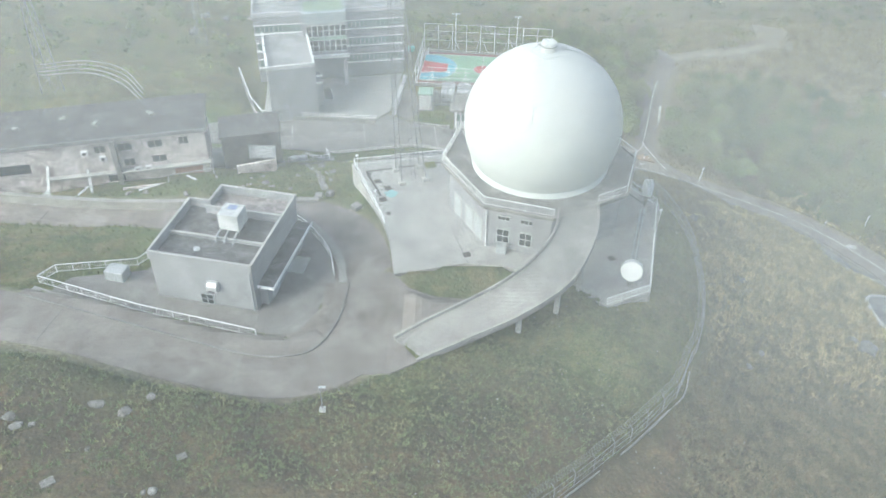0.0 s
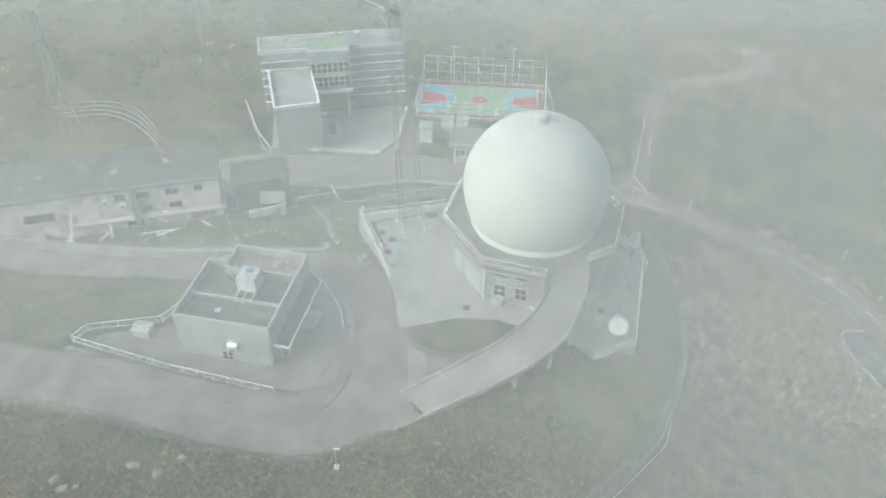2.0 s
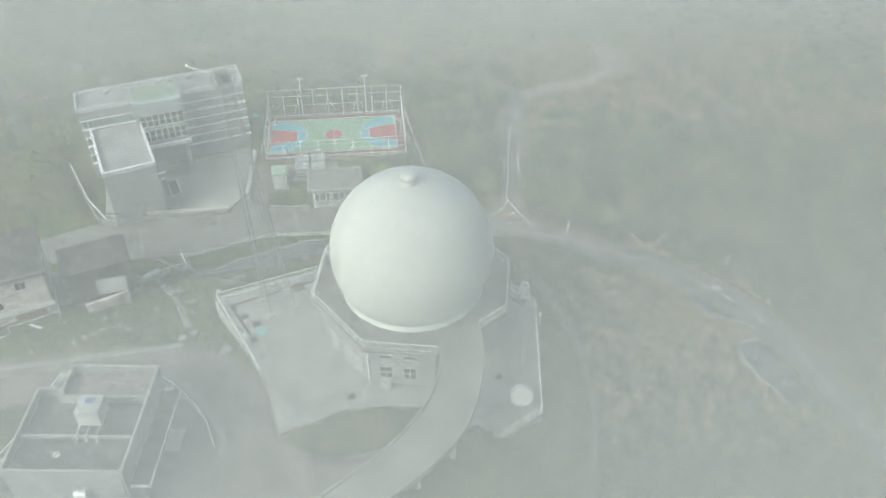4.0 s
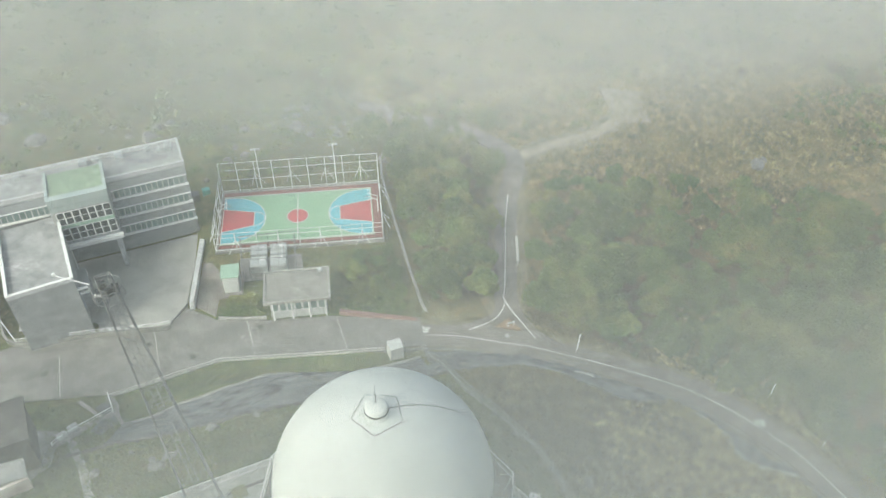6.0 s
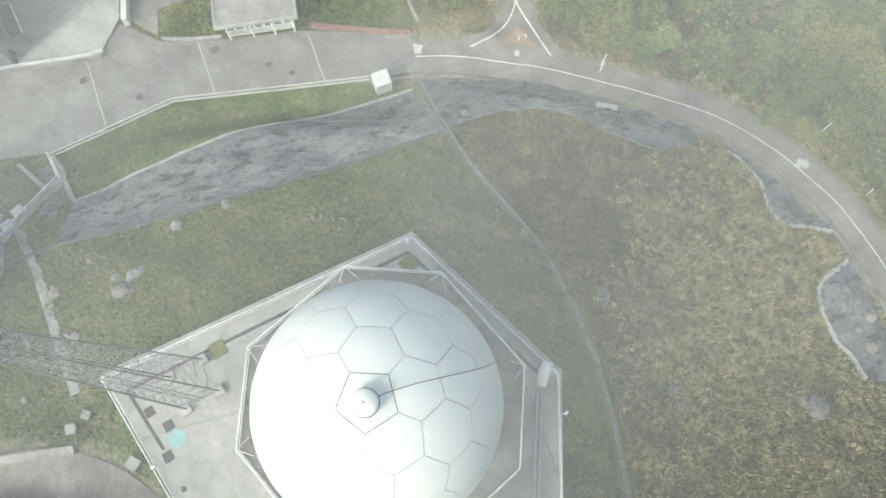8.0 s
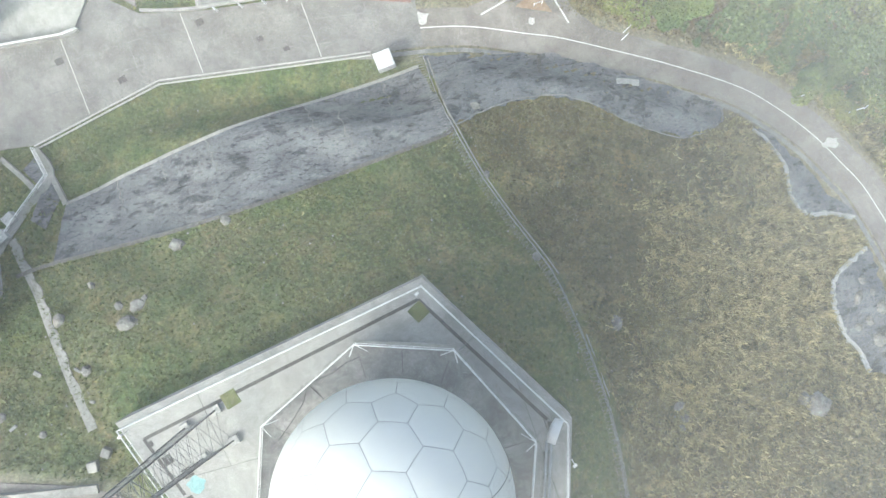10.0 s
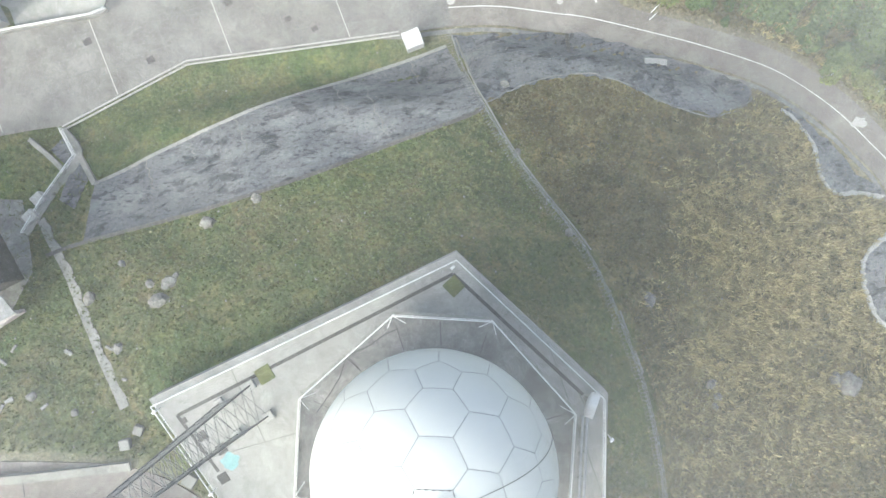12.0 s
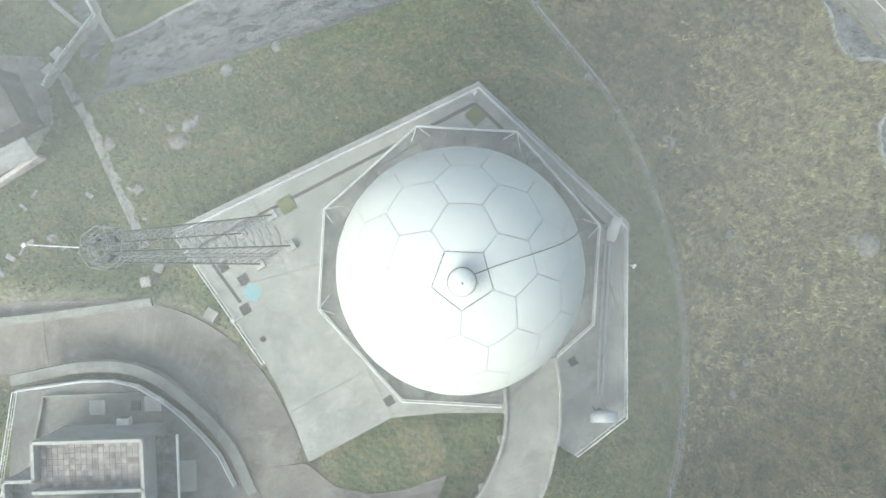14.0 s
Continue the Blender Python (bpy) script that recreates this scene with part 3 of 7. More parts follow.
# sprayed concrete on the cutting
SLOPE_WEST = [(-30.2, 31.9), (-17.4, 34.5), (-4.8, 36.4), (6.2, 37.4), (10.4, 37.9), (12.6, 30.0), (10.7, 29.2), (0.7, 28.0), (-6.7, 27.0), (-18.3, 26.1), (-31.4, 25.8)]
SLOPE_EAST = [(11.2, 39.0), (12.8, 30.2), (17.5, 31.2), (22.6, 31.2), (26.8, 29.8), (32.2, 25.7), (37.1, 23.2), (42.4, 23.8), (43.6, 25.4), (40.2, 27.9), (31.4, 32.9), (24.5, 36.2)]
SLOPE_FAR = [(46.3, 22.3), (48.0, 21.5), (49.7, 19.2), (51.2, 17.0), (52.6, 14.4), (53.8, 12.3), (55.5, 10.4), (55.6, 9.6), (53.0, 10.7), (49.9, 11.3), (48.6, 12.5), (48.3, 14.4), (48.7, 17.3), (48.0, 20.0)]
SLOPE_POCKET = [(56.3, 5.8), (53.7, 4.9), (51.4, 3.9), (50.4, 2.4), (50.1, 0.5), (50.3, -1.2), (50.7, -3.1), (51.8, -5.1), (52.8, -8.0), (56.5, -9.5), (57.6, -5.1), (57.2, -2.0), (57.0, 0.4), (56.6, 4.2)]
for k, (outline, label) in enumerate(((SLOPE_WEST, "dark weathered sprayed concrete slope below the turf"), (SLOPE_EAST, "grey sprayed concrete bank beside the road"),
                                      (SLOPE_FAR, "broken grey sprayed concrete by the road bend"), (SLOPE_POCKET, "hollow of stained sprayed concrete with a pale rim"))):
    carpet(outline, 0.14, SHOTCRETE, "slope_%d" % (k + 1), label, "slope", 0.8, ragged=0.12 if k == 0 else 0.3)
for outline, wide, material in ((SLOPE_FAR[7:] + SLOPE_FAR[:1], 0.3, PALE_CONCRETE), (SLOPE_POCKET[:9], 0.34, PALE_CONCRETE), (SLOPE_EAST[1:9], 0.09, DARK_CONCRETE)):
    rim = [p + Vector((random.uniform(-0.12, 0.12), random.uniform(-0.12, 0.12), 0)) for p in drape(outline, 0.21)]
    side = sideways(rim)
    inner = [p + s_ * wide * random.uniform(0.5, 1.2) for p, s_ in zip(rim, side)]
    outer = [p - s_ * wide * random.uniform(0.4, 0.9) for p, s_ in zip(rim, side)]
    solid("slope_rim", ribbon(B(), inner, outer, 0.35), material, "broken rim of sprayed concrete", "rim", "structure")
solid("slope_patch", lane([on_ground(x, y, 0.27) for x, y in ((31.8, 30.9), (33.1, 30.6), (34.4, 30.2))], 0.62, 0.4, 0, 3), PALE_CONCRETE, "pale patch of new concrete on the bank", "patch", "structure")
solid("slope_drain", lane([on_ground(x, y, 0.26) for x, y in ((24.0, 36.2), (23.4, 34.0), (23.0, 31.7))], 0.2, 0.4, 0, 3), IRON, "dark drain channel down the bank", "drain", "structure")
solid("kerb_slope_top", lane(drape(SLOPE_WEST[:5], 0.26), 0.17, 0.5, 0, 1), CONCRETE, "pale concrete kerb along the top of the slope", "kerb", "structure")
solid("drain_slope_foot", lane(drape([(-35.5, 25.4)] + SLOPE_WEST[:4:-1][:6], 0.25), 0.2, 0.45, 0, 1), IRON, "narrow dark drain along the foot of the slope", "drain", "structure")
for k, off in enumerate((-0.2, 0.2)):
    solid("kerb_forecourt_%d" % (k + 1), lane([on_ground(x, y + off, 0.3) for ax, ay, bx, by in ((-33.0, 38.9, -18.0, 42.8), (-17.98, 42.8, 5.6, 40.5)) for x, y in ((ax + (bx - ax) * q / 12, ay + (by - ay) * q / 12) for q in range(13))], 0.075, 0.5, 0, 1), PALE_CONCRETE, "thin pale kerb between forecourt and turf", "kerb", "structure")
for a, b in (((-24.2, 33.0), (-23.6, 29.6)), ((-13.6, 34.9), (-12.6, 31.2)), ((-2.8, 36.4), (-1.6, 32.6)), ((0.6, 35.4), (1.9, 29.2)), ((6.0, 37.2), (6.6, 33.0)), ((-19.0, 33.6), (-18.5, 31.8))):
    p, q = Vector((*a, 0)), Vector((*b, 0))
    pts = [p.lerp(q, k / 9) + Vector((0.22 * math.sin(2.1 * k + a[0]), 0, 0)) for k in range(10)]
    solid("slope_crack", lane([on_ground(v.x, v.y, 0.2) for v in pts], 0.05, 0.1, 0, 1), DARK_CONCRETE, "dark crack running down the sprayed concrete", "crack", "structure")

# ---- platform and deck building ----
C = Vector((0.14, 0.4, 0))
solid("platform", prism(B(), PLATFORM, -6.0, 0.0), SLAB, "raised concrete platform round the radar building", "platform", "structure")


def octagon(r, grow=0.0):
    return [(C.x + (r + grow) * math.cos(radians(a)), C.y + (r + grow) * math.sin(radians(a))) for a in (2.9, 53.2, 92.9, 143.2, 182.9, 233.2, 272.9, 323.2)]


def build_deck_house():
    root = thing("radar_house", "grey octagonal radar house with a walkway deck", "building", (C.x, C.y, 0))
    part("wall", prism(B(), octagon(11.4), -0.2, 6.1), GREY_WALL, root)
    part("deck", prism(B(), octagon(12.45), 6.1, 6.6), DARK_CONCRETE, root, "damp dark concrete deck")
    ring = octagon(12.45)
    for i in range(8):
        a, b = Vector((*ring[i], 0)), Vector((*ring[(i + 1) % 8], 0))
        if i == 6:
            a = a.lerp(b, 0.62)
        d = (b - a).normalized()
        part("deck_kerb", box(B(), ((a + b) / 2 + Vector((0, 0, 6.66)))[:], ((b - a).length, 0.22, 0.14), math.degrees(math.atan2(d.y, d.x))), KERB, root)
    # south wall: two windows with vents over them; south-west wall: doors
    inner = octagon(11.4)
    s1, se, w2 = (Vector((*inner[i], 0)) for i in (5, 6, 4))
    d = (se - s1).normalized()
    turn = math.degrees(math.atan2(d.y, d.x))
    for k in (0.26, 0.62):
        p = s1.lerp(se, k)
        window(root, (p.x, p.y - 0.02, 2.0), (1.5, 1.9), turn, GLASS, PALE_WALL, columns=2, rows=2)
        window(root, (p.x, p.y - 0.02, 4.6), (1.5, 0.6), turn, GLASS, PALE_WALL, columns=3, rows=1, name="vent_window")
    d = (s1 - w2).normalized()
    turn = math.degrees(math.atan2(d.y, d.x))
    for k, w in ((0.25, 1.6), (0.55, 1.8), (0.78, 1.8)):
        p = w2.lerp(s1, k)
        door = part("door", box(B(), (0, 0, 0), (1, 1, 1), tilt=pose(p.x, p.y, 1.45, 0, 0, turn) @ Matrix.Diagonal((w, 0.16, 2.9, 1))), PANEL_GREY, root, "grey steel door")
        part("door_frame", box(B(), (0, 0, 0), (1, 1, 1), tilt=pose(p.x, p.y, 1.5, 0, 0, turn) @ Matrix.Diagonal((w + 0.2, 0.1, 3.05, 1))), PALE_CONCRETE, door)
    part("downpipe", tube(B(), (s1.x - 0.12, s1.y - 0.12, 0), (s1.x - 0.12, s1.y - 0.12, 6.1), 0.09, 8), WHITE_PAINT, root, "white downpipe on the corner")
    return root


build_deck_house()

# ---- radome ----
RD, DOME_Z = 9.67, 12.1


def goldberg(freq):
    """Cell centres and corners of a hexagon and pentagon sphere over a divided icosahedron, one pentagon on top."""
    tops = [Vector((0, 0, 1))] + [Vector((math.cos(radians(72 * k)) * 2 / math.sqrt(5), math.sin(radians(72 * k)) * 2 / math.sqrt(5), 1 / math.sqrt(5))) for k in range(5)]
    tops += [-v for v in tops]
    tris = []
    for i in range(12):
        for j in range(i + 1, 12):
            for k in range(j + 1, 12):
                a, b, c = tops[i], tops[j], tops[k]
                if min(a.dot(b), b.dot(c), a.dot(c)) > 0.4:
                    tris.append((a, b, c))
    cells = {}
    for a, b, c in tris:
        pt = lambda i, j: (a * (freq - i - j) + b * i + c * j).normalized()
        small = []
        for i in range(freq):
            for j in range(freq - i):
                small.append((pt(i, j), pt(i + 1, j), pt(i, j + 1)))
                if i + j < freq - 1:
                    small.append((pt(i + 1, j), pt(i + 1, j + 1), pt(i, j + 1)))
        for tri in small:
            mid = (tri[0] + tri[1] + tri[2]).normalized()
            for v in tri:
                cells.setdefault(tuple(round(q, 4) for q in v), [v, []])[1].append(mid)
    return cells.values()


def build_radome():
    root = thing("radome", "white spherical radome of bolted hexagonal panels", "radome", (C.x, C.y, 6.6))
    centre = Vector((C.x, C.y, DOME_Z))
    spin = Matrix.Rotation(radians(-142.0), 3, "Z")
    floor_z = 7.25
    bm = B()
    bmesh.ops.create_uvsphere(bm, u_segments=96, v_segments=64, radius=RD - 0.025, matrix=Matrix.Translation(centre))
    bmesh.ops.bisect_plane(bm, geom=bm.verts[:] + bm.edges[:] + bm.faces[:], plane_co=(0, 0, floor_z), plane_no=(0, 0, -1), clear_outer=True)
    part("seam_shell", bm, DOME_SEAM, root, "", False)
    rim_z = max(v.z for _, corners in goldberg(3) for v in corners)
    crown = math.asin(2.2 / RD)

    def opened(v):
        """The corners of the top pentagon stand a little further out than in an even division."""
        if v.z < rim_z - 0.001:
            return v
        flat = Vector((v.x, v.y, 0)).normalized()
        return flat * math.sin(crown) + Vector((0, 0, math.cos(crown)))

    for c, corners in goldberg(3):
        corners = [opened(v) for v in corners]
        c = spin @ c
        if centre.z + RD * c.z < floor_z - 1.6:
            continue
        corners = [spin @ v for v in corners]
        ax = corners[0] - c * corners[0].dot(c)
        ay = c.cross(ax)
        corners.sort(key=lambda v: math.atan2(v.dot(ay), v.dot(ax)))
        gap = 0.043 / RD
        edge = []
        for p, q in zip(corners, corners[1:] + corners[:1]):
            for k in (0, 1 / 3, 2 / 3):
                v = p.lerp(q, k)
                v = v + (c - v).normalized() * gap
                edge.append(v.normalized())
        bm = B()
        n = len(edge)
        rings = [[bm.verts.new(centre + c.lerp(v, q).normalized() * (RD + h)) for v in edge] for q, h in ((1.0, 0.0), (0.96, 0.008), (0.66, 0.016), (0.33, 0.02))]
        mid = bm.verts.new(centre + c * (RD + 0.02))
        for a, b in zip(rings, rings[1:]):
            for i in range(n):
                bm.faces.new((a[i], a[(i + 1) % n], b[(i + 1) % n], b[i]))
        for i in range(n):
            bm.faces.new((rings[3][i], rings[3][(i + 1) % n], mid))
        bmesh.ops.bisect_plane(bm, geom=bm.verts[:] + bm.edges[:] + bm.faces[:], plane_co=(0, 0, floor_z), plane_no=(0, 0, -1), clear_outer=True)
        if len(bm.faces) < 3:
            bm.free()
            continue
        part("panel", bm, DOME_WHITE, root, "", False)
    r = math.sqrt(RD ** 2 - (DOME_Z - floor_z) ** 2)
    bm = B()
    bmesh.ops.create_cone(bm, cap_ends=True, segments=48, radius1=r + 0.25, radius2=r + 0.1, depth=floor_z - 6.6, matrix=Matrix.Translation((C.x, C.y, (floor_z + 6.6) / 2)))
    part("base_ring", bm, DOME_WHITE, root, "white ring at the foot")
    # crown: raised pentagon frame with bolts, domed hatch and lightning rod
    top = DOME_Z + RD
    bracket = mesh_of("crown_bracket", box(B(), (0, 0, 0), (0.27, 0.07, 0.05), 0, 0.015))
    bracket.materials.append(DARK_STEEL)
    for k in range(5):
        a = radians(-106.0 + 72 * k)
        b = a + radians(72)
        p, q = (Vector((C.x + 2.2 * math.cos(w), C.y + 2.2 * math.sin(w), 0)) for w in (a, b))
        for i in range(5):
            c = p.lerp(q, (i + 0.5) / 5)
            h = math.sqrt(RD ** 2 - (c.x - C.x) ** 2 - (c.y - C.y) ** 2)
            ob = new("crown_bracket", bracket)
            ob.matrix_basis = pose(c.x, c.y, DOME_Z + h + 0.05, 0, 0, math.degrees(math.atan2(q.y - p.y, q.x - p.x)))
            hang(ob, root)
    hx, hy = C.x - 0.12, C.y - 0.15
    bm = B()
    bmesh.ops.create_cone(bm, cap_ends=True, segments=28, radius1=0.98, radius2=0.92, depth=1.0, matrix=Matrix.Translation((hx, hy, top + 0.4)))
    hatch = part("hatch_collar", bm, DOME_WHITE, root, "white vent collar")
    bm = B()
    bmesh.ops.create_cone(bm, cap_ends=True, segments=28, radius1=1.0, radius2=1.0, depth=0.1, matrix=Matrix.Translation((hx, hy, top + 0.62)))
    part("collar_band", bm, DARK_STEEL, hatch, "dark band under the lid")
    bm = B()
    bmesh.ops.create_uvsphere(bm, u_segments=28, v_segments=14, radius=1.0, matrix=Matrix.Translation((hx, hy, top + 0.9)) @ Matrix.Diagonal((0.95, 0.95, 0.42, 1)))
    part("hatch_lid", bm, DOME_WHITE, hatch, "domed white lid", False)
    part("lightning_rod", tube(B(), (hx, hy, top + 1.2), (hx, hy, top + 3.9), 0.05, 6, 0.02), DARK_STEEL, root, "thin metal lightning rod")
    line = [Vector((C.x + 0.6, C.y + 0.1, top + 0.7))]
    for k in range(1, 22):
        a = radians(4.5 * k)
        w = radians(9 - 5 * math.sin(k * 0.15))
        line.append(centre + (RD + 0.12) * Vector((math.sin(a) * math.cos(w), math.sin(a) * math.sin(w), math.cos(a))))
    part("cable", tube_line(B(), line, 0.03, 5), DARK_STEEL, root, "dark cable laid over the panels")
    return root


build_radome()

deck = octagon(12.3)
end = Vector((*deck[7], 0)).lerp(Vector((*deck[6], 0)), 0.39)
railing("deck_railing", [(end.x, end.y, 6.7), *[(*deck[i], 6.7) for i in (7, 0, 1, 2, 3, 4, 5, 6)]], "white metal railing round the octagonal deck")
for pts in (((-0.4, 11.4), (-1.6, 11.2), (-3.0, 10.6), (-5.1, 10.2), (-5.6, 9.5), (-6.1, 8.6), (-7.4, 7.3), (-8.8, 6.1)), ((-5.2, 10.1), (-4.8, 9.5), (-4.3, 8.7))):
    solid("deck_cable", tube_line(B(), [Vector((x, y, 6.64)) for x, y in pts], 0.035, 5), CABLE, "dark loose cable lying on the deck", "cable", group="deck cables")
for a, b in ((52, 53), (73, 74), (93, 93), (118, 118), (143, 143), (3, 3), (323, 323), (183, 183), (233, 233)):
    p, q = ((C.x + r * math.cos(radians(w)), C.y + r * math.sin(radians(w)), 6.606) for r, w in ((9.2, a), (11.2, b)))
    solid("deck_joint", lane([p, q], 0.03, 0.02, 0.0, 1), IRON, "dark joint in the deck paving", "joint", "structure")
for k in (0, 1, 2, 3, 4):
    corner = Vector((*deck[k], 0))
    inward = (C - corner).normalized()
    across = Vector((-inward.y, inward.x, 0))
    root = thing("railing_brace", "white steel brace at a deck railing corner", "brace", (corner.x, corner.y, 6.6), "railing braces")
    for s_ in (-0.8, 0.8):
        part("strut", tube(B(), corner + Vector((0, 0, 7.6)), corner + inward * 1.0 + across * s_ + Vector((0, 0, 6.62)), 0.035, 5), WHITE_PAINT, root)
railing("platform_railing", [(-19.5, -4.4, 0), (-24.5, 9.1, 0), (-24.5, 9.1, 0), (5.8, 15.5, 0), (15.95, -0.1, 0), (11.9, -17.2, 0), (6.6, -19.6, 0)], "white metal railing on the platform edge")

# ---- ramp ----
RAMP_OUT = [(6.4, -9.0, 6.62), (6.0, -12.6, 6.5), (4.6, -17.0, 6.0), (1.7, -21.9, 5.0), (-3.4, -25.4, 3.7), (-9.0, -27.7, 2.4), (-14.5, -29.9, 1.2)]
RAMP_IN = [(1.4, -10.4, 6.62), (0.4, -14.6, 6.3), (-2.3, -18.7, 5.7), (-6.0, -21.6, 4.7), (-11.0, -23.8, 3.2), (-14.2, -25.0, 2.2), (-17.2, -26.2, 1.1)]


def build_ramp():
    root = thing("ramp", "curved concrete vehicle ramp on round posts", "ramp", (-3, -22, 0))
    left, right = curved(RAMP_OUT, 8), curved(RAMP_IN, 8)
    part("slab", ribbon(B(), left, right, 0.4), CONCRETE, root)
    for name, line, other in (("outer_kerb", left, right), ("inner_kerb", right, left)):
        side = [(b - a).normalized() for a, b in zip(line, other)]
        up = Vector((0, 0, 0.38))
        part(name, ribbon(B(), [p + up for p in line], [p + s * 0.28 + up for p, s in zip(line, side)], 0.38), KERB, root)
    for x, y in ((4.3, -14.2), (3.6, -17.6), (0.6, -21.6), (-3.8, -24.6), (-9.0, -26.7)):
        d, z = along(RAMP_OUT, np.array(x), np.array(y))
        part("post", tube(B(), on_ground(x, y, -0.5), (x, y, float(z) - 0.3), 0.32, 12), PALE_CONCRETE, root)
    for x, y in ((0.2, -16.4), (-2.6, -20.2)):
        d, z = along(RAMP_IN, np.array(x), np.array(y))
        part("post", tube(B(), on_ground(x, y, -0.5), (x, y, float(z) - 0.3), 0.32, 12), PALE_CONCRETE, root)
    return root


build_ramp()
FOOT = [(-18.0, -14.4), (-15.8, -17.2), (-13, -18.6), (-9.5, -19.0), (-5.5, -18.6), (-9, -23.2), (-13, -25), (-17.2, -26.2), (-14.5, -29.9), (-17.5, -31.5), (-22, -31), (-22, -14)]
carpet(FOOT, 0.16, ROAD, "pavement_ramp_foot", "cracked concrete paving at the foot of the ramp", step=0.7)
# ---- annex ----
ANNEX = turned((-32.7, -21.0), -12.2)


def quad(at, u0, v0, u1, v1):
    return [at(u0, v0), at(u1, v0), at(u1, v1), at(u0, v1)]


def build_annex():
    root = thing("annex", "grey flat-roofed plant house with parapets", "building", (*ANNEX(-6, 5), 0))
    t = -12.2
    body = [ANNEX(0, 0), ANNEX(0, 13.7), ANNEX(-9.4, 13.7), ANNEX(-9.4, 10.4), ANNEX(-12, 10.4), ANNEX(-12, 0)][::-1]
    part("wall", prism(B(), body, -0.3, 5.45), GREY_WALL, root)
    part("roof", prism(B(), [ANNEX(-0.2, 0.2), ANNEX(-11.8, 0.2), ANNEX(-11.8, 10.2), ANNEX(-0.2, 10.2)], 5.45, 5.52), ROOF_FELT, root, "dark felt roof")
    tiles = part("back_roof", prism(B(), quad(ANNEX, -9.2, 9.6, -0.2, 13.5), 5.46, 5.54), ROOF_FELT, root)
    for a, b in (((0, 0), (0, 13.7)), ((0, 13.7), (-9.4, 13.7)), ((-9.4, 13.7), (-9.4, 10.4)), ((-12, 10.4), (-12, 0)), ((-12, 0), (0, 0)), ((-12, 10.4), (-9.4, 10.4)), ((-9.4, 9.4), (0, 9.4)), ((-12, 4.7), (0, 4.7))):
        low = a[1] == b[1] == 4.7
        p, q = Vector((*ANNEX(*a), 0)), Vector((*ANNEX(*b), 0))
        high = 0.45 if low else 1.1
        c = (p + q) / 2
        ang = math.degrees(math.atan2(q.y - p.y, q.x - p.x))
        wall = part("parapet", box(B(), (c.x, c.y, 5.45 + high / 2), ((q - p).length + 0.2, 0.22, high), ang), GREY_WALL, root)
        part("coping", box(B(), (c.x, c.y, 5.45 + high + 0.03), ((q - p).length + 0.3, 0.3, 0.07), ang, 0.015), PALE_CONCRETE, wall, "pale coping")
    # east canopy on a lower side bay
    p = ANNEX(0.95, 7.0)
    part("side_bay", box(B(), (*ANNEX(0.45, 7.0), 1.3), (0.9, 11.6, 3.2), t), GREY_WALL, root)
    canopy = part("canopy", box(B(), (*p, 2.98), (1.95, 12.4, 0.18), t, 0.02), ROOF_FELT, root, "flat side canopy")
    part("canopy_edge", box(B(), (*ANNEX(1.95, 7.0), 3.0), (0.16, 12.5, 0.3), t), WHITE_PAINT, canopy)
    part("canopy_end", box(B(), (*ANNEX(0.98, 0.75), 3.0), (2.05, 0.16, 0.3), t), WHITE_PAINT, canopy)
    for v in (3.5, 8.0):
        part("door", box(B(), (*ANNEX(0.93, v), 1.1), (0.1, 2.0, 2.3), t), PANEL_GREY, root, "grey double door")
    window(root, (*ANNEX(-5.9, -0.02), 0.75), (1.5, 1.4), t, columns=2, rows=2, frame=PANEL_GREY)
    bm = B()
    bmesh.ops.create_cone(bm, cap_ends=True, segments=20, radius1=0.62, radius2=0.62, depth=1.2, matrix=pose(*ANNEX(-4.75, -0.2), 3.0, 0, 90, t))
    box(bm, (*ANNEX(-4.75, -0.5), 2.85), (1.2, 0.64, 0.5), t)
    hood = part("vent_hood", bm, BRIGHT_STEEL, root, "bright rounded metal ventilation hood")
    part("hood_mouth", box(B(), (*ANNEX(-4.75, -0.65), 2.66), (0.8, 0.75, 0.1), t), DARK_STEEL, hood)
    part("downpipe", tube(B(), (*ANNEX(-0.3, -0.12), 0), (*ANNEX(-0.3, -0.12), 5.6), 0.08, 8), PANEL_GREY, root)
    tile = mesh_of("roof_tile", box(B(), (0, 0, 0), (0.485, 0.485, 0.06), 0, 0.01))
    tile.materials.append(TILE)
    for i in range(18):
        for j in range(8):
            ob = new("roof_tile", tile)
            jit = random.uniform(-0.6, 0.6)
            ob.matrix_basis = pose(*ANNEX(-8.9 + 0.5 * i, 9.75 + 0.5 * j), 5.57, jit, jit, t + 3 * jit)
            ob.parent = tiles
    return root


build_annex()


def build_cooler():
    root = thing("rooftop_cooler", "white boxy cooling unit on steel legs on the roof", "cooling unit", (*ANNEX(-4.9, 6.9), 5.5))
    t = -12.2
    part("body", box(B(), (*ANNEX(-4.9, 6.9), 7.35), (2.45, 2.45, 2.1), t, 0.05), PALE_WALL, root)
    part("fan_grille", box(B(), (*ANNEX(-4.9, 7.3), 8.43), (1.0, 0.8, 0.06), t), surface("blue grille", [(0.16, 0.2, 0.33), (0.24, 0.28, 0.42)], 2, 0.6, 15, 0.1), root, "blue-grey grille on top")
    for k in (-0.58, 0.58):
        part("panel_seam", box(B(), (*ANNEX(-4.9 + k, 5.74), 7.3), (0.98, 0.03, 1.8), t, 0.01), WHITE_PAINT, root)
    for u in (-5.9, -3.9):
        for v in (6.0, 7.8):
            part("leg", box(B(), (*ANNEX(u, v), 5.9), (0.12, 0.12, 0.8), t), STEEL, root)
    return root


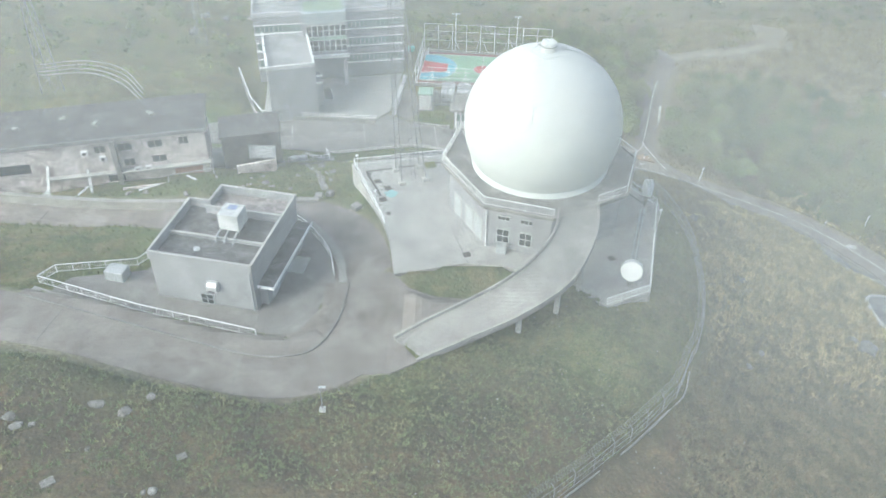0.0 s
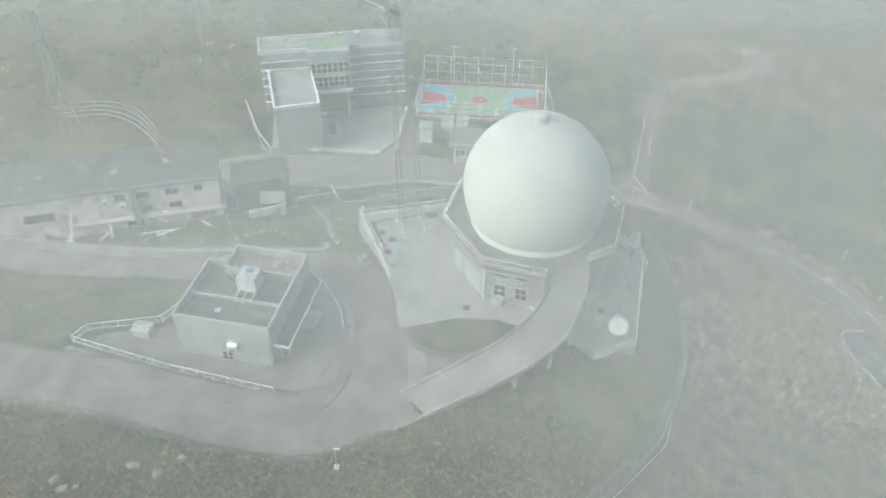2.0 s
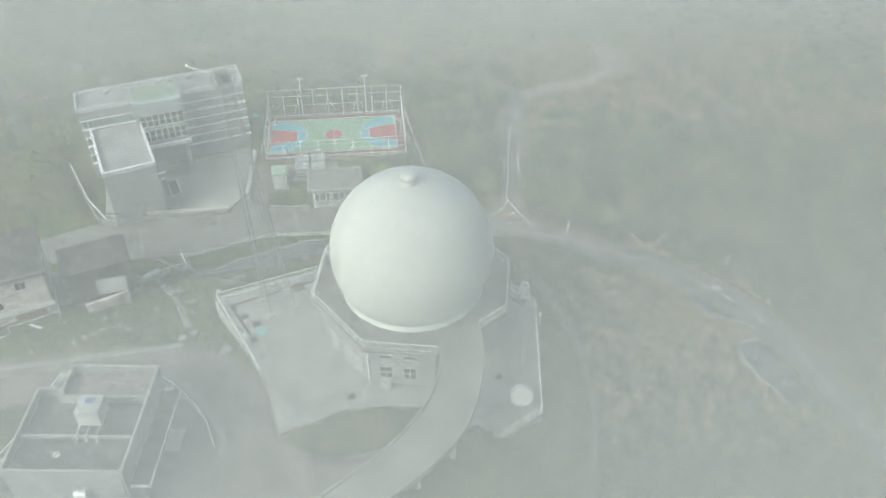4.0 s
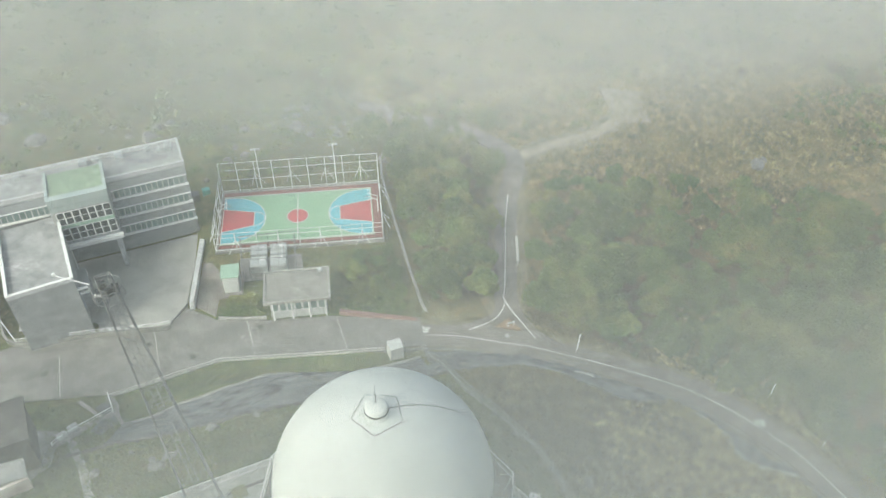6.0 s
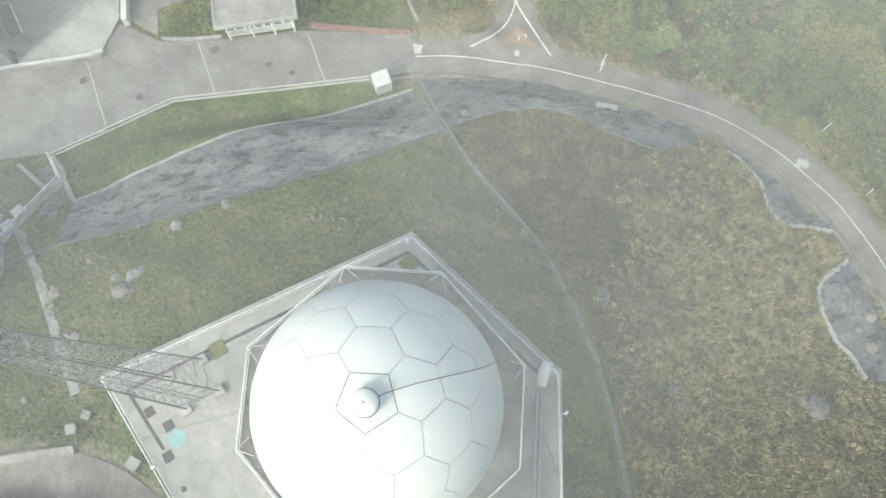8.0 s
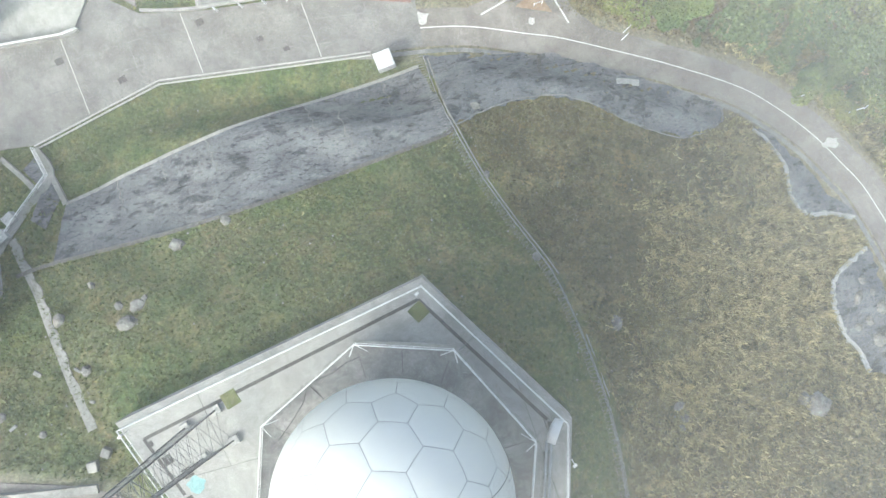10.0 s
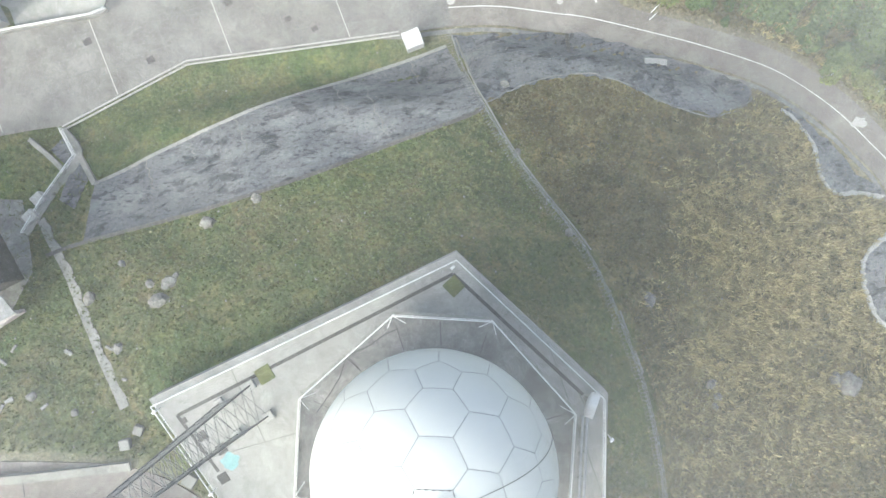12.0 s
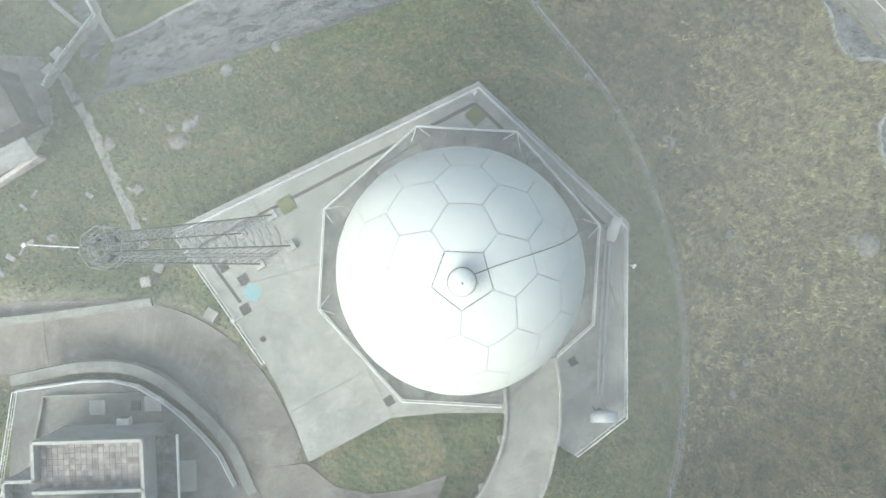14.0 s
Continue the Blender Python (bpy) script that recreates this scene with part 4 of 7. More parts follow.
build_cooler()
for u in (-6.0, -5.0, -3.9):
    bm = tube_line(B(), [(*ANNEX(u, 6.4), 6.3), (*ANNEX(u, 5.3), 6.25), (*ANNEX(u, 5.0), 6.2), (*ANNEX(u, 4.5), 6.1), (*ANNEX(u, 4.2), 5.6)], 0.13, 8)
    solid("duct", bm, PANEL_GREY, "pale roof duct beside the cooling unit", "duct", group="roof ducts")
bm = B()
bmesh.ops.create_cone(bm, cap_ends=True, segments=20, radius1=0.4, radius2=0.4, depth=0.08, matrix=Matrix.Translation((*ANNEX(-7.6, 2.6), 5.56)))
solid("roof_drain_cover", bm, PANEL_GREY, "round grey cover on the felt roof", "cover")
solid("floor_terrace", prism(B(), TERRACE, -1.2, 0.06), FORECOURT, "grey concrete terrace round the plant house", "terrace", "structure")
solid("kerb_terrace", lane([(-27.6, -26.6, 0.75), (-31.8, -26.9, 0.8), (-45, -23.8, 1.4), (-57.8, -19.8, 2.2)], 0.35, 1.6, 0, 4), CONCRETE, "concrete retaining kerb beside the hilltop road", "kerb", "structure")
solid("kerb_bend", lane([(-43, -0.4, -0.05), (-35.9, -0.8, -0.02), (-30.8, -2.6, 0), (-27.0, -6.8, 0.05), (-24.6, -11.2, 0.1), (-23.6, -16, 0.15)], 0.5, 1.2, 0, 5), CONCRETE, "broad pale concrete kerb round the bend", "kerb", "structure")
for x, y, w, h, m, label in ((-35.6, -4.7, 1.5, 1.4, PALE_CONCRETE, "pale square slab lying on the terrace"), (-30.5, -5.6, 1.6, 1.4, PALE_CONCRETE, "pale square slab lying on the terrace"),
                             (-32.1, -5.4, 0.9, 0.9, IRON, "dark square cover set in the terrace"), (-29.2, -12.9, 2.0, 3.0, PALE_CONCRETE, "long pale slab beside the plant house")):
    solid("terrace_slab", box(B(), (x, y, 0.11), (w, h, 0.1), -12.2, 0.02), m, label, "slab", group="terrace slabs")
root = thing("condenser_unit", "white condenser unit beside the plant house wall", "air conditioner", (-33.3, -6.5, 0.06))
part("case", box(B(), (-33.3, -6.5, 0.55), (1.2, 0.6, 0.9), -12.2, 0.04), WHITE_PAINT, root)
part("grille", box(B(), (-33.24, -6.18, 0.55), (0.8, 0.06, 0.6), -12.2, 0.01), DARK_STEEL, root, "dark fan grille")
solid("wall_terrace", lane([(-31.3, -4.3, 0.5), (-40.1, -2.5, 0.5), (-40.7, -3.8, 0.5), (-43.1, -8.6, 0.5)], 0.1, 0.5, 0, 1), CONCRETE, "low concrete kerb wall inside the terrace railing", "wall", "structure")
solid("strip_barrier", tube_line(B(), [Vector((7.8, 9.0, 0.0)), Vector((7.8, 9.0, 0.9)), Vector((9.5, 10.0, 0.9)), Vector((9.5, 10.0, 0.0))], 0.045, 6), STEEL, "thin steel barrier across the platform strip", "barrier")
VERGE = [(-25.6, -14), (-25.6, -20.6), (-27.8, -24.4), (-31.9, -24.9), (-45, -21.8), (-57.0, -18.0), (-58.5, -21.5), (-47.2, -24.9), (-42, -26.4), (-35.8, -28.2), (-32.5, -29.0), (-29.2, -29.2), (-26.2, -28.3), (-24.4, -26.1), (-23.2, -22), (-22.8, -14)]
carpet(VERGE, 0.15, ROAD, "pavement_verge", "plain concrete verge between road and terrace", step=0.8)
solid("gutter_hill", lane([on_ground(x, y, 0.24) for x, y in ((-58.5, -21.6), (-47.2, -24.9), (-42, -26.4), (-35.8, -28.2), (-32.5, -29.0), (-29.2, -29.2), (-26.2, -28.3), (-24.5, -26.1), (-23.3, -22), (-22.9, -16))], 0.07, 0.12, 0, 5), DARK_CONCRETE, "dark narrow gutter beside the road", "gutter", "structure")
for a, b in (((-43.0, -27.0), (-43.4, -31.4)), ((-32.8, -29.4), (-33.0, -33.6)), ((-25.0, -28.6), (-21.9, -34.6)), ((-19.3, -25.1), (-17.1, -28.6)), ((-53, -23.6), (-54, -28.6)), ((-24.4, -8.4), (-19.8, -6.2)), ((-23.6, -17), (-17.4, -16.6)), ((-41, -0.2), (-40.2, 5.8)), ((-56, 2.6), (-55, 8.4)), ((-70, 5.2), (-69, 11))):
    p, q = Vector((*a, 0)), Vector((*b, 0))
    pts = [p.lerp(q, k / 6) for k in range(7)]
    zs = [float(along(HILL_ROAD, np.array(v.x), np.array(v.y))[1]) for v in pts]
    solid("joint", lane([Vector((v.x, v.y, max(z, float(ground_height(v.x, v.y)) + 0.165) + 0.004)) for v, z in zip(pts, zs)], 0.045, 0.04, 0.0, 1), DARK_CONCRETE, "thin dark joint between concrete bays", "joint", "structure")
for a, b in (((-18.6, -9.5), (-10.8, -7.4)), ((-10.4, -7.2), (-9.0, -12.0)), ((-22.2, 3.0), (-12.2, 3.4)), ((-16.8, 10.6), (-15.4, 3.2)), ((12.2, 6.0), (13.8, -9.0))):
    solid("joint", lane([(*a, 0.006), (*b, 0.006)], 0.035, 0.02, 0.0, 1), DARK_CONCRETE, "thin dark joint in the platform paving", "joint", "structure")
railing("terrace_railing", [(-31.9, -25.9, 0.75), (-45, -22.7, 1.3), (-57.4, -18.8, 2.0), (-56.4, -16.4, 1.6), (-48, -13.9, 0.6), (-46.4, -10.6, 0.1)], "white railing along the road above the plant house")
railing("bend_railing", [(-46.4, -10.6, 0.1), (-42.4, -1.4, 0.1), (-35.9, -2.0, 0.1), (-33.3, -2.6, 0.1), (-31.3, -3.6, 0.1), (-29.4, -5.4, 0.1), (-27.8, -7.5, 0.1), (-26.5, -9.6, 0.1), (-25.5, -11.6, 0.1), (-24.8, -14.7, 0.1)],
        "white railing round the bend of the terrace", bars=False)
solid("equipment_hood", box(B(), (-50.0, -15.4, 0.75), (2.4, 1.8, 1.4), -12, 0.1), PANEL_GREY, "pale cabinet in the sunken corner of the terrace", "cabinet")

# ---- offices ----
OFFICE = turned((-20.4, 71.2), 9.5)


def build_offices():
    root = thing("office_building", "three-storey grey office block with ribbon windows", "building", (*OFFICE(-14, 3), -15.6))
    part("wall", prism(B(), quad(OFFICE, -29.5, 0, 0, 6.4), -17.4, -3.0), GREY_WALL, root)
    roof = part("roof", prism(B(), quad(OFFICE, -29.6, -0.1, 0.1, 6.5), -3.0, -2.85), ROOF_PALE, root, "pale flat roof")
    for u0, v0, u1, v1 in ((-29.7, 6.25, 0.2, 6.55), (-0.15, -0.2, 0.2, 6.3), (-29.7, -0.2, -29.4, 6.3), (-29.4, -0.2, -0.15, 0.1)):
        part("parapet", prism(B(), quad(OFFICE, u0, v0, u1, v1), -3.0, -2.2), PALE_WALL, roof)
    # ribbon windows with projecting sills on three floors
    for u0, u1 in ((-11.2, -0.4), (-29.2, -20.4)):
        for z in (-5.6, -9.2, -12.8):
            n = max(4, round((u1 - u0) / 0.85))
            ledge = part("sill", prism(B(), quad(OFFICE, u0 - 0.3, -0.5, u1 + 0.5, 0), z - 0.95, z - 0.75), WHITE_PAINT, root, "projecting white sill")
            part("hood", prism(B(), quad(OFFICE, u0 - 0.3, -0.16, u1 + 0.5, 0), z + 0.85, z + 2.3), GREY_WALL, root)
            part("hood_edge", prism(B(), quad(OFFICE, u0 - 0.3, -0.34, u1 + 0.5, -0.16), z + 0.85, z + 0.98), WHITE_PAINT, root, "thin white drip edge")
            for i in range(n):
                c = u0 + (u1 - u0) * (i + 0.5) / n
                window(root, (*OFFICE(c, -0.1), z + 0.05), ((u1 - u0) / n - 0.06, 1.5), 9.5, GREEN_GLASS, PALE_WALL, columns=1, rows=1)
    # entrance tower with glazed front and green roof
    part("tower_wall", prism(B(), quad(OFFICE, -20.0, -4.2, -11.6, 3.0), -9.9, -1.6), GREY_WALL, root, "panelled entrance tower")
    part("tower_roof", prism(B(), quad(OFFICE, -19.6, -3.0, -12.0, 2.8), -1.6, -1.45), GREEN_ROOF, root, "faded green roof")
    for u0, v0, u1, v1 in ((-20.1, -4.3, -11.5, -3.2), (-20.1, -3.2, -19.7, 3.1), (-11.9, -3.2, -11.5, 3.1)):
        part("tower_parapet", prism(B(), quad(OFFICE, u0, v0, u1, v1), -1.6, -1.1), FACADE, root, "greenish glazed parapet")
    for i in range(9):
        u = -20.0 + 8.4 * (i + 0.5) / 9
        for z in (-2.0, -2.9):
            part("facade_panel", box(B(), (*OFFICE(u, -4.25), z), (0.85, 0.1, 0.8), 9.5, 0.02), FACADE, root)
    for z in (-4.75, -7.85):
        for i in range(7):
            window(root, (*OFFICE(-19.4 + 1.1 * (i + 0.5), -4.26), z), (1.0, 2.3), 9.5, GLASS, columns=1, rows=2)
    part("spandrel", box(B(), (*OFFICE(-15.6, -4.28), -6.3), (7.8, 0.12, 0.6), 9.5, 0.02), MINT, root, "pale green spandrel band")
    part("portico_edge", prism(B(), quad(OFFICE, -20.3, -4.9, -11.2, -4.2), -10.3, -9.7), WHITE_PAINT, root)
    for u in (-19.6, -12.2):
        part("column", box(B(), (*OFFICE(u, -3.8), -13.4), (0.7, 0.7, 6.8), 9.5), PALE_WALL, root)
    for u, v, s in ((-1.6, 4.6, 1.3), (-2.9, 4.9, 0.9), (-9, 5.4, 1.2), (-12.6, 5.6, 1.0), (-14.5, 5.5, 1.2), (-24, 5.2, 1.0), (-4.6, 5.6, 0.7)):
        part("roof_unit", box(B(), (*OFFICE(u, v), -2.85 + s * 0.35), (s, s * 0.7, s * 0.7), 9.5, 0.05), PANEL_GREY, roof, "grey roof unit")
    return root


build_offices()
WING = turned((-35.7, 51.3), 13.5)


def build_wing():
    root = thing("office_wing", "grey two-storey wing with a flat parapet roof", "building", (*WING(-4, 6), -15.6))
    part("wall", prism(B(), quad(WING, -8.7, 0, 0, 15.5), -17.4, -5.9), GREY_WALL, root)
    part("roof", prism(B(), quad(WING, -8.5, 0.2, -0.2, 15.4), -5.9, -5.8), ROOF_PALE, root, "pale flat roof")
    for u0, v0, u1, v1 in ((-0.3, 0, 0.05, 15.5), (-8.75, 0, -8.4, 15.5), (-8.4, -0.02, -0.3, 0.3)):
        p = part("parapet", prism(B(), quad(WING, u0, v0, u1, v1), -5.9, -5.2), PALE_WALL, root)
        part("coping", prism(B(), quad(WING, u0 - 0.05, v0 - 0.05, u1 + 0.05, v1 + 0.05), -5.2, -5.12), WHITE_PAINT, p)
    for v, z in ((0.8, -8.2), (2.2, -10.4), (4.4, -12.8)):
        part("side_hood", prism(B(), quad(WING, 0, v - 0.3, 1.3, v), z, z + 0.25), WHITE_PAINT, root, "thin white canopy")
    part("side_step", prism(B(), quad(WING, 0, 4.0, 1.4, 9.0), -16.0, -11.5), GREY_WALL, root)
    return root


build_wing()
solid("yard_wall", prism(B(), [(-22.1, 53.6), (-21.4, 53.6), (-19.6, 67.6), (-20.3, 67.8)], -17.6, -15.6), PALE_WALL, "pale rendered wall beside the yard", "wall", "structure")
YARD_EDGE = [(-24.9, 50.3, -16.1), (-26.6, 50.0, -16.0), (-35.4, 50.5, -15.8), (-46.3, 50.6, -15.4), (-49.5, 56, -15.2), (-54, 68, -15.0)]
solid("wall_forecourt", lane(YARD_EDGE, 0.16, 1.4, 0, 4), CONCRETE, "low concrete parapet along the yard", "wall", "structure")
railing("yard_railing", YARD_EDGE, "white rail on the yard parapet", 0.7, 2.2, False)

# ---- sports court ----
COURT = turned((8.35, 62.3), 174.2)
CZ = -15.7


def build_court():
    slab = solid("court_floor", prism(B(), quad(COURT, -0.8, -14.5, 26.4, 0.9), -17.6, CZ - 0.03), CONCRETE, "raised concrete base of the sports court", "court", "structure")
    part("red_border", prism(B(), quad(COURT, -0.6, -13.9, 25.9, 0.2), CZ - 0.03, CZ), surface("dark court border", [(0.17, 0.075, 0.07), (0.24, 0.11, 0.10)], 0.6, 0.85, 10, 0.1, stain=0.4), slab, "dark red border")
    part("green_field", prism(B(), quad(COURT, 0.7, -12.9, 25.8, -0.6), CZ, CZ + 0.006), COURT_GREEN, slab, "green painted field")
    for flip in (0, 1):
        f = (lambda u: 25.8 - (u - 0.9)) if flip else (lambda u: u)
        arc = [(f(0.9), -12.5), (f(2.0), -12.5)] + [(f(2.2 + 5.9 * math.cos(radians(a))), -6.75 + 5.75 * math.sin(radians(a))) for a in range(-84, 85, 7)] + [(f(2.0), -1.0), (f(0.9), -1.0)]
        part("blue_zone", prism(B(), [COURT(*p) for p in arc], CZ, CZ + 0.012), COURT_BLUE, slab, "blue three-point zone")
        part("red_lane", prism(B(), [COURT(f(u), v) for u, v in ((0.9, -9.6), (6.2, -8.4), (6.2, -5.0), (0.9, -3.8))], CZ, CZ + 0.018), COURT_RED, slab, "red key lane")
        bm = B()
        for p, q in zip(arc, arc[1:]):
            a, b = Vector((*COURT(*p), CZ + 0.022)), Vector((*COURT(*q), CZ + 0.022))
            box(bm, ((a + b) / 2)[:], ((b - a).length + 0.03, 0.13, 0.006), math.degrees(math.atan2(b.y - a.y, b.x - a.x)))
        circle = [(f(6.2 + 1.75 * math.cos(radians(a))), -6.7 + 1.75 * math.sin(radians(a))) for a in range(-90, 91, 10)]
        for p, q in list(zip(circle, circle[1:])) + [((f(0.9), -9.6), (f(6.2), -8.4)), ((f(6.2), -8.4), (f(6.2), -5.0)), ((f(6.2), -5.0), (f(0.9), -3.8))]:
            a, b = Vector((*COURT(*p), CZ + 0.026)), Vector((*COURT(*q), CZ + 0.026))
            box(bm, ((a + b) / 2)[:], ((b - a).length, 0.13, 0.006), math.degrees(math.atan2(b.y - a.y, b.x - a.x)))
        part("white_lines", bm, ROAD_PAINT, slab, "white court lines")
    bm = B()
    bmesh.ops.create_cone(bm, cap_ends=True, segments=32, radius1=1.75, radius2=1.75, depth=0.014, matrix=Matrix.Translation((*COURT(13.3, -6.7), CZ + 0.008)))
    part("centre_circle", bm, COURT_RED, slab, "red centre circle")
    bm = B()
    ring = [COURT(13.3 + 1.75 * math.cos(radians(a)), -6.7 + 1.75 * math.sin(radians(a))) for a in range(0, 361, 12)]
    lines = list(zip(ring, ring[1:])) + [(COURT(13.3, -12.8), COURT(13.3, -0.7)), (COURT(0.9, -12.8), COURT(25.7, -12.8)), (COURT(0.9, -0.7), COURT(25.7, -0.7)), (COURT(0.9, -12.8), COURT(0.9, -0.7)), (COURT(25.7, -12.8), COURT(25.7, -0.7))]
    for p, q in lines:
        a, b = Vector((*p, CZ + 0.022)), Vector((*q, CZ + 0.022))
        box(bm, ((a + b) / 2)[:], ((b - a).length, 0.13, 0.006), math.degrees(math.atan2(b.y - a.y, b.x - a.x)))
    part("boundary_lines", bm, ROAD_PAINT, slab, "white boundary lines")
    return slab


build_court()


def build_hoop(u, face):
    root = thing("basketball_hoop", "white steel basketball stand with backboard", "basketball hoop", (*COURT(u, -6.7), CZ), "basketball stands")
    base = Vector((*COURT(u, -6.7), CZ))
    d = Vector((*COURT(u + face, -6.7), CZ)) - base
    for s in (-0.5, 0.5):
        n = Vector((-d.y, d.x, 0)) * s
        part("upright", tube_line(B(), [base + n, base + n + Vector((0, 0, 2.6)), base + n + d * 1.4 + Vector((0, 0, 3.4))], 0.07, 6), WHITE_PAINT, root)
    ang = math.degrees(math.atan2(d.y, d.x))
    c = base + d * 1.5 + Vector((0, 0, 3.4))
    part("backboard", box(B(), c[:], (0.06, 1.8, 1.05), ang, 0.01), WHITE_PAINT, root)
    bm = B()
    ring = [c + d * 0.35 + Vector((0.23 * math.cos(radians(a)), 0.23 * math.sin(radians(a)), -0.35)) for a in range(0, 361, 30)]
    part("rim", tube_line(bm, ring, 0.02, 4), COURT_RED, root, "red rim")


build_hoop(-0.2, 1)
build_hoop(26.0, -1)


def court_fence(name, a, b, height, lean, label, bay=3.0):
    a, b = Vector(a), Vector(b)
    root = thing(name, label, "fence", a, "court fences")
    n = max(2, round((b - a).length / bay))
    up = Vector((0, 0, height))
    for i in range(n + 1):
        p = a.lerp(b, i / n)
        part("post", tube(B(), p, p + up, 0.06, 6), WHITE_PAINT, root)
    for k in (0.05, 0.42, 0.75, 1.0):
        part("rail", tube(B(), a + up * k, b + up * k, 0.04, 5), WHITE_PAINT, root)
    out = Vector((*lean, 0))
    for i in range(1, n, 2):
        p = a.lerp(b, i / n)
        along_ = (b - a).normalized()
        for s in (-1, 1):
            part("brace", tube(B(), p + up * 0.62, p + out + along_ * s * 1.2, 0.045, 5), WHITE_PAINT, root)
    bm = B()
    for i in range(n):
        p, q = a.lerp(b, i / n), a.lerp(b, (i + 1) / n)
        for k in range(1, 5):
            c = p.lerp(q, k / 5)
            tube(bm, c, c + up, 0.008, 3)
    part("mesh_wires", bm, STEEL, root, "thin wire mesh")


court_fence("court_fence", (*COURT(-0.7, -14.3), CZ), (*COURT(26.2, -14.3), CZ), 6.2, (0.3, 1.6), "tall white steel fence behind the court")
court_fence("court_fence", (*COURT(-0.7, 0.7), CZ), (*COURT(26.2, 0.7), CZ), 3.6, (-0.1, -1.0), "white steel fence along the court side", 3.3)
court_fence("court_fence", (*COURT(-0.7, -14.3), CZ), (*COURT(-0.7, 0.7), CZ), 4.0, (1.2, 0), "white steel fence at the court end", 3.7)
court_fence("court_fence", (*COURT(26.2, -14.3), CZ), (*COURT(26.2, 0.7), CZ), 4.0, (-1.2, 0), "white steel fence at the court end", 3.7)

for u in (6.6, 19.6):
    p = Vector((*COURT(u, -14.8), CZ))
    root = thing("floodlight_pole", "white pole with a cluster of floodlights", "floodlight", p, "court floodlights")
    part("pole", tube(B(), p, p + Vector((0, 0, 8.4)), 0.09, 8, 0.06), WHITE_PAINT, root)
    for k in (-0.6, -0.2, 0.2, 0.6):
        part("lamp_head", box(B(), (p.x + k, p.y - 0.15, p.z + 8.4), (0.32, 0.4, 0.28), 0, 0.03), PANEL_GREY, root)

carpet([(-21.6, 54.4), (-18.4, 51.4), (-17.9, 54.9), (-14.2, 55.4), (-13.9, 58.6), (-17.0, 59.6), (-18.6, 62.2), (-19.8, 62.4)], 0.15, ROAD, "pavement_lane", "worn concrete lane between yard wall and sheds", step=0.9)
carpet([(-14.4, 58.0), (-4.6, 57.4), (-4.4, 61.4), (-14.2, 62.2)], 0.1, DARK_CONCRETE, "pavement_tanks", "dark paving under the water tanks", step=1.2)
# ---- guard hut and sheds ----
HUT_ROOF = surface("hut roof", [(0.20, 0.195, 0.185), (0.27, 0.265, 0.25)], 0.6, 0.9, 10, 0.2, stain=0.25)
HUT = turned((-10.75, 49.0), -4.5)


def build_hut():
    root = thing("guard_hut", "white single-storey hut with an overhanging flat roof", "hut", (*HUT(4.7, 2.8), -17.2))
    part("wall", prism(B(), quad(HUT, 0.6, 0.5, 8.9, 5.6), -17.6, -13.5), PALE_WALL, root, "white walls")
    roof = part("roof", prism(B(), quad(HUT, -0.1, -0.5, 9.6, 6.1), -13.5, -13.2), HUT_ROOF, root, "grey-brown flat roof")
    for u0, v0, u1, v1 in ((-0.2, -0.6, 9.7, -0.3), (-0.2, 5.9, 9.7, 6.2), (-0.2, -0.3, 0.1, 5.9), (9.4, -0.3, 9.7, 5.9)):
        part("roof_kerb", prism(B(), quad(HUT, u0, v0, u1, v1), -13.5, -13.02), KERB, roof)
    for i in range(7):
        window(root, (*HUT(1.3 + 1.15 * i, 0.48), -15.2), (0.95, 1.6), -4.5, GREEN_GLASS, columns=1)
    for u in (1.0, 3.8, 6.4, 8.8):
        part("column", tube(B(), (*HUT(u, -0.1), -17.3), (*HUT(u, -0.1), -13.5), 0.12, 8), WHITE_PAINT, root)
    part("roof_box", box(B(), (*HUT(8.3, 5.2), -12.8), (0.6, 0.6, 0.6), -4.5, 0.03), PANEL_GREY, roof)
    return root


build_hut()
root = thing("shed", "small shed with a mint green roof", "shed", (-15.6, 57.2, -17.2))
part("wall", box(B(), (-15.6, 57.2, -15.6), (2.4, 2.6, 3.4), -4, 0.03), PALE_WALL, root)
part("roof", box(B(), (-15.6, 57.2, -13.8), (2.8, 3.0, 0.22), -4, 0.03), MINT, root, "mint green roof")
solid("white_kiosk", box(B(), (6.9, 39.2, -17.1), (2.0, 1.9, 2.4), 8, 0.06), PALE_WALL, "white box kiosk at the edge of the forecourt", "kiosk")


def water_tank(x, y):
    root = thing("water_tank", "squat water tank with a pale panelled lid", "water tank", (x, y, -17.2), "water tanks")
    part("body", box(B(), (x, y, -16.4), (2.6, 2.4, 1.7), -3, 0.06), PANEL_GREY, root)
    part("lid", box(B(), (x, y, -15.5), (2.4, 2.2, 0.12), -3, 0.03), PANEL_GREY, root)
    part("rib", box(B(), (x, y, -15.42), (0.1, 2.2, 0.08), -3), STEEL, root)
    part("hatch", box(B(), (x + 0.6, y + 0.4, -15.4), (0.5, 0.5, 0.12), -3, 0.03), WHITE_PAINT, root)


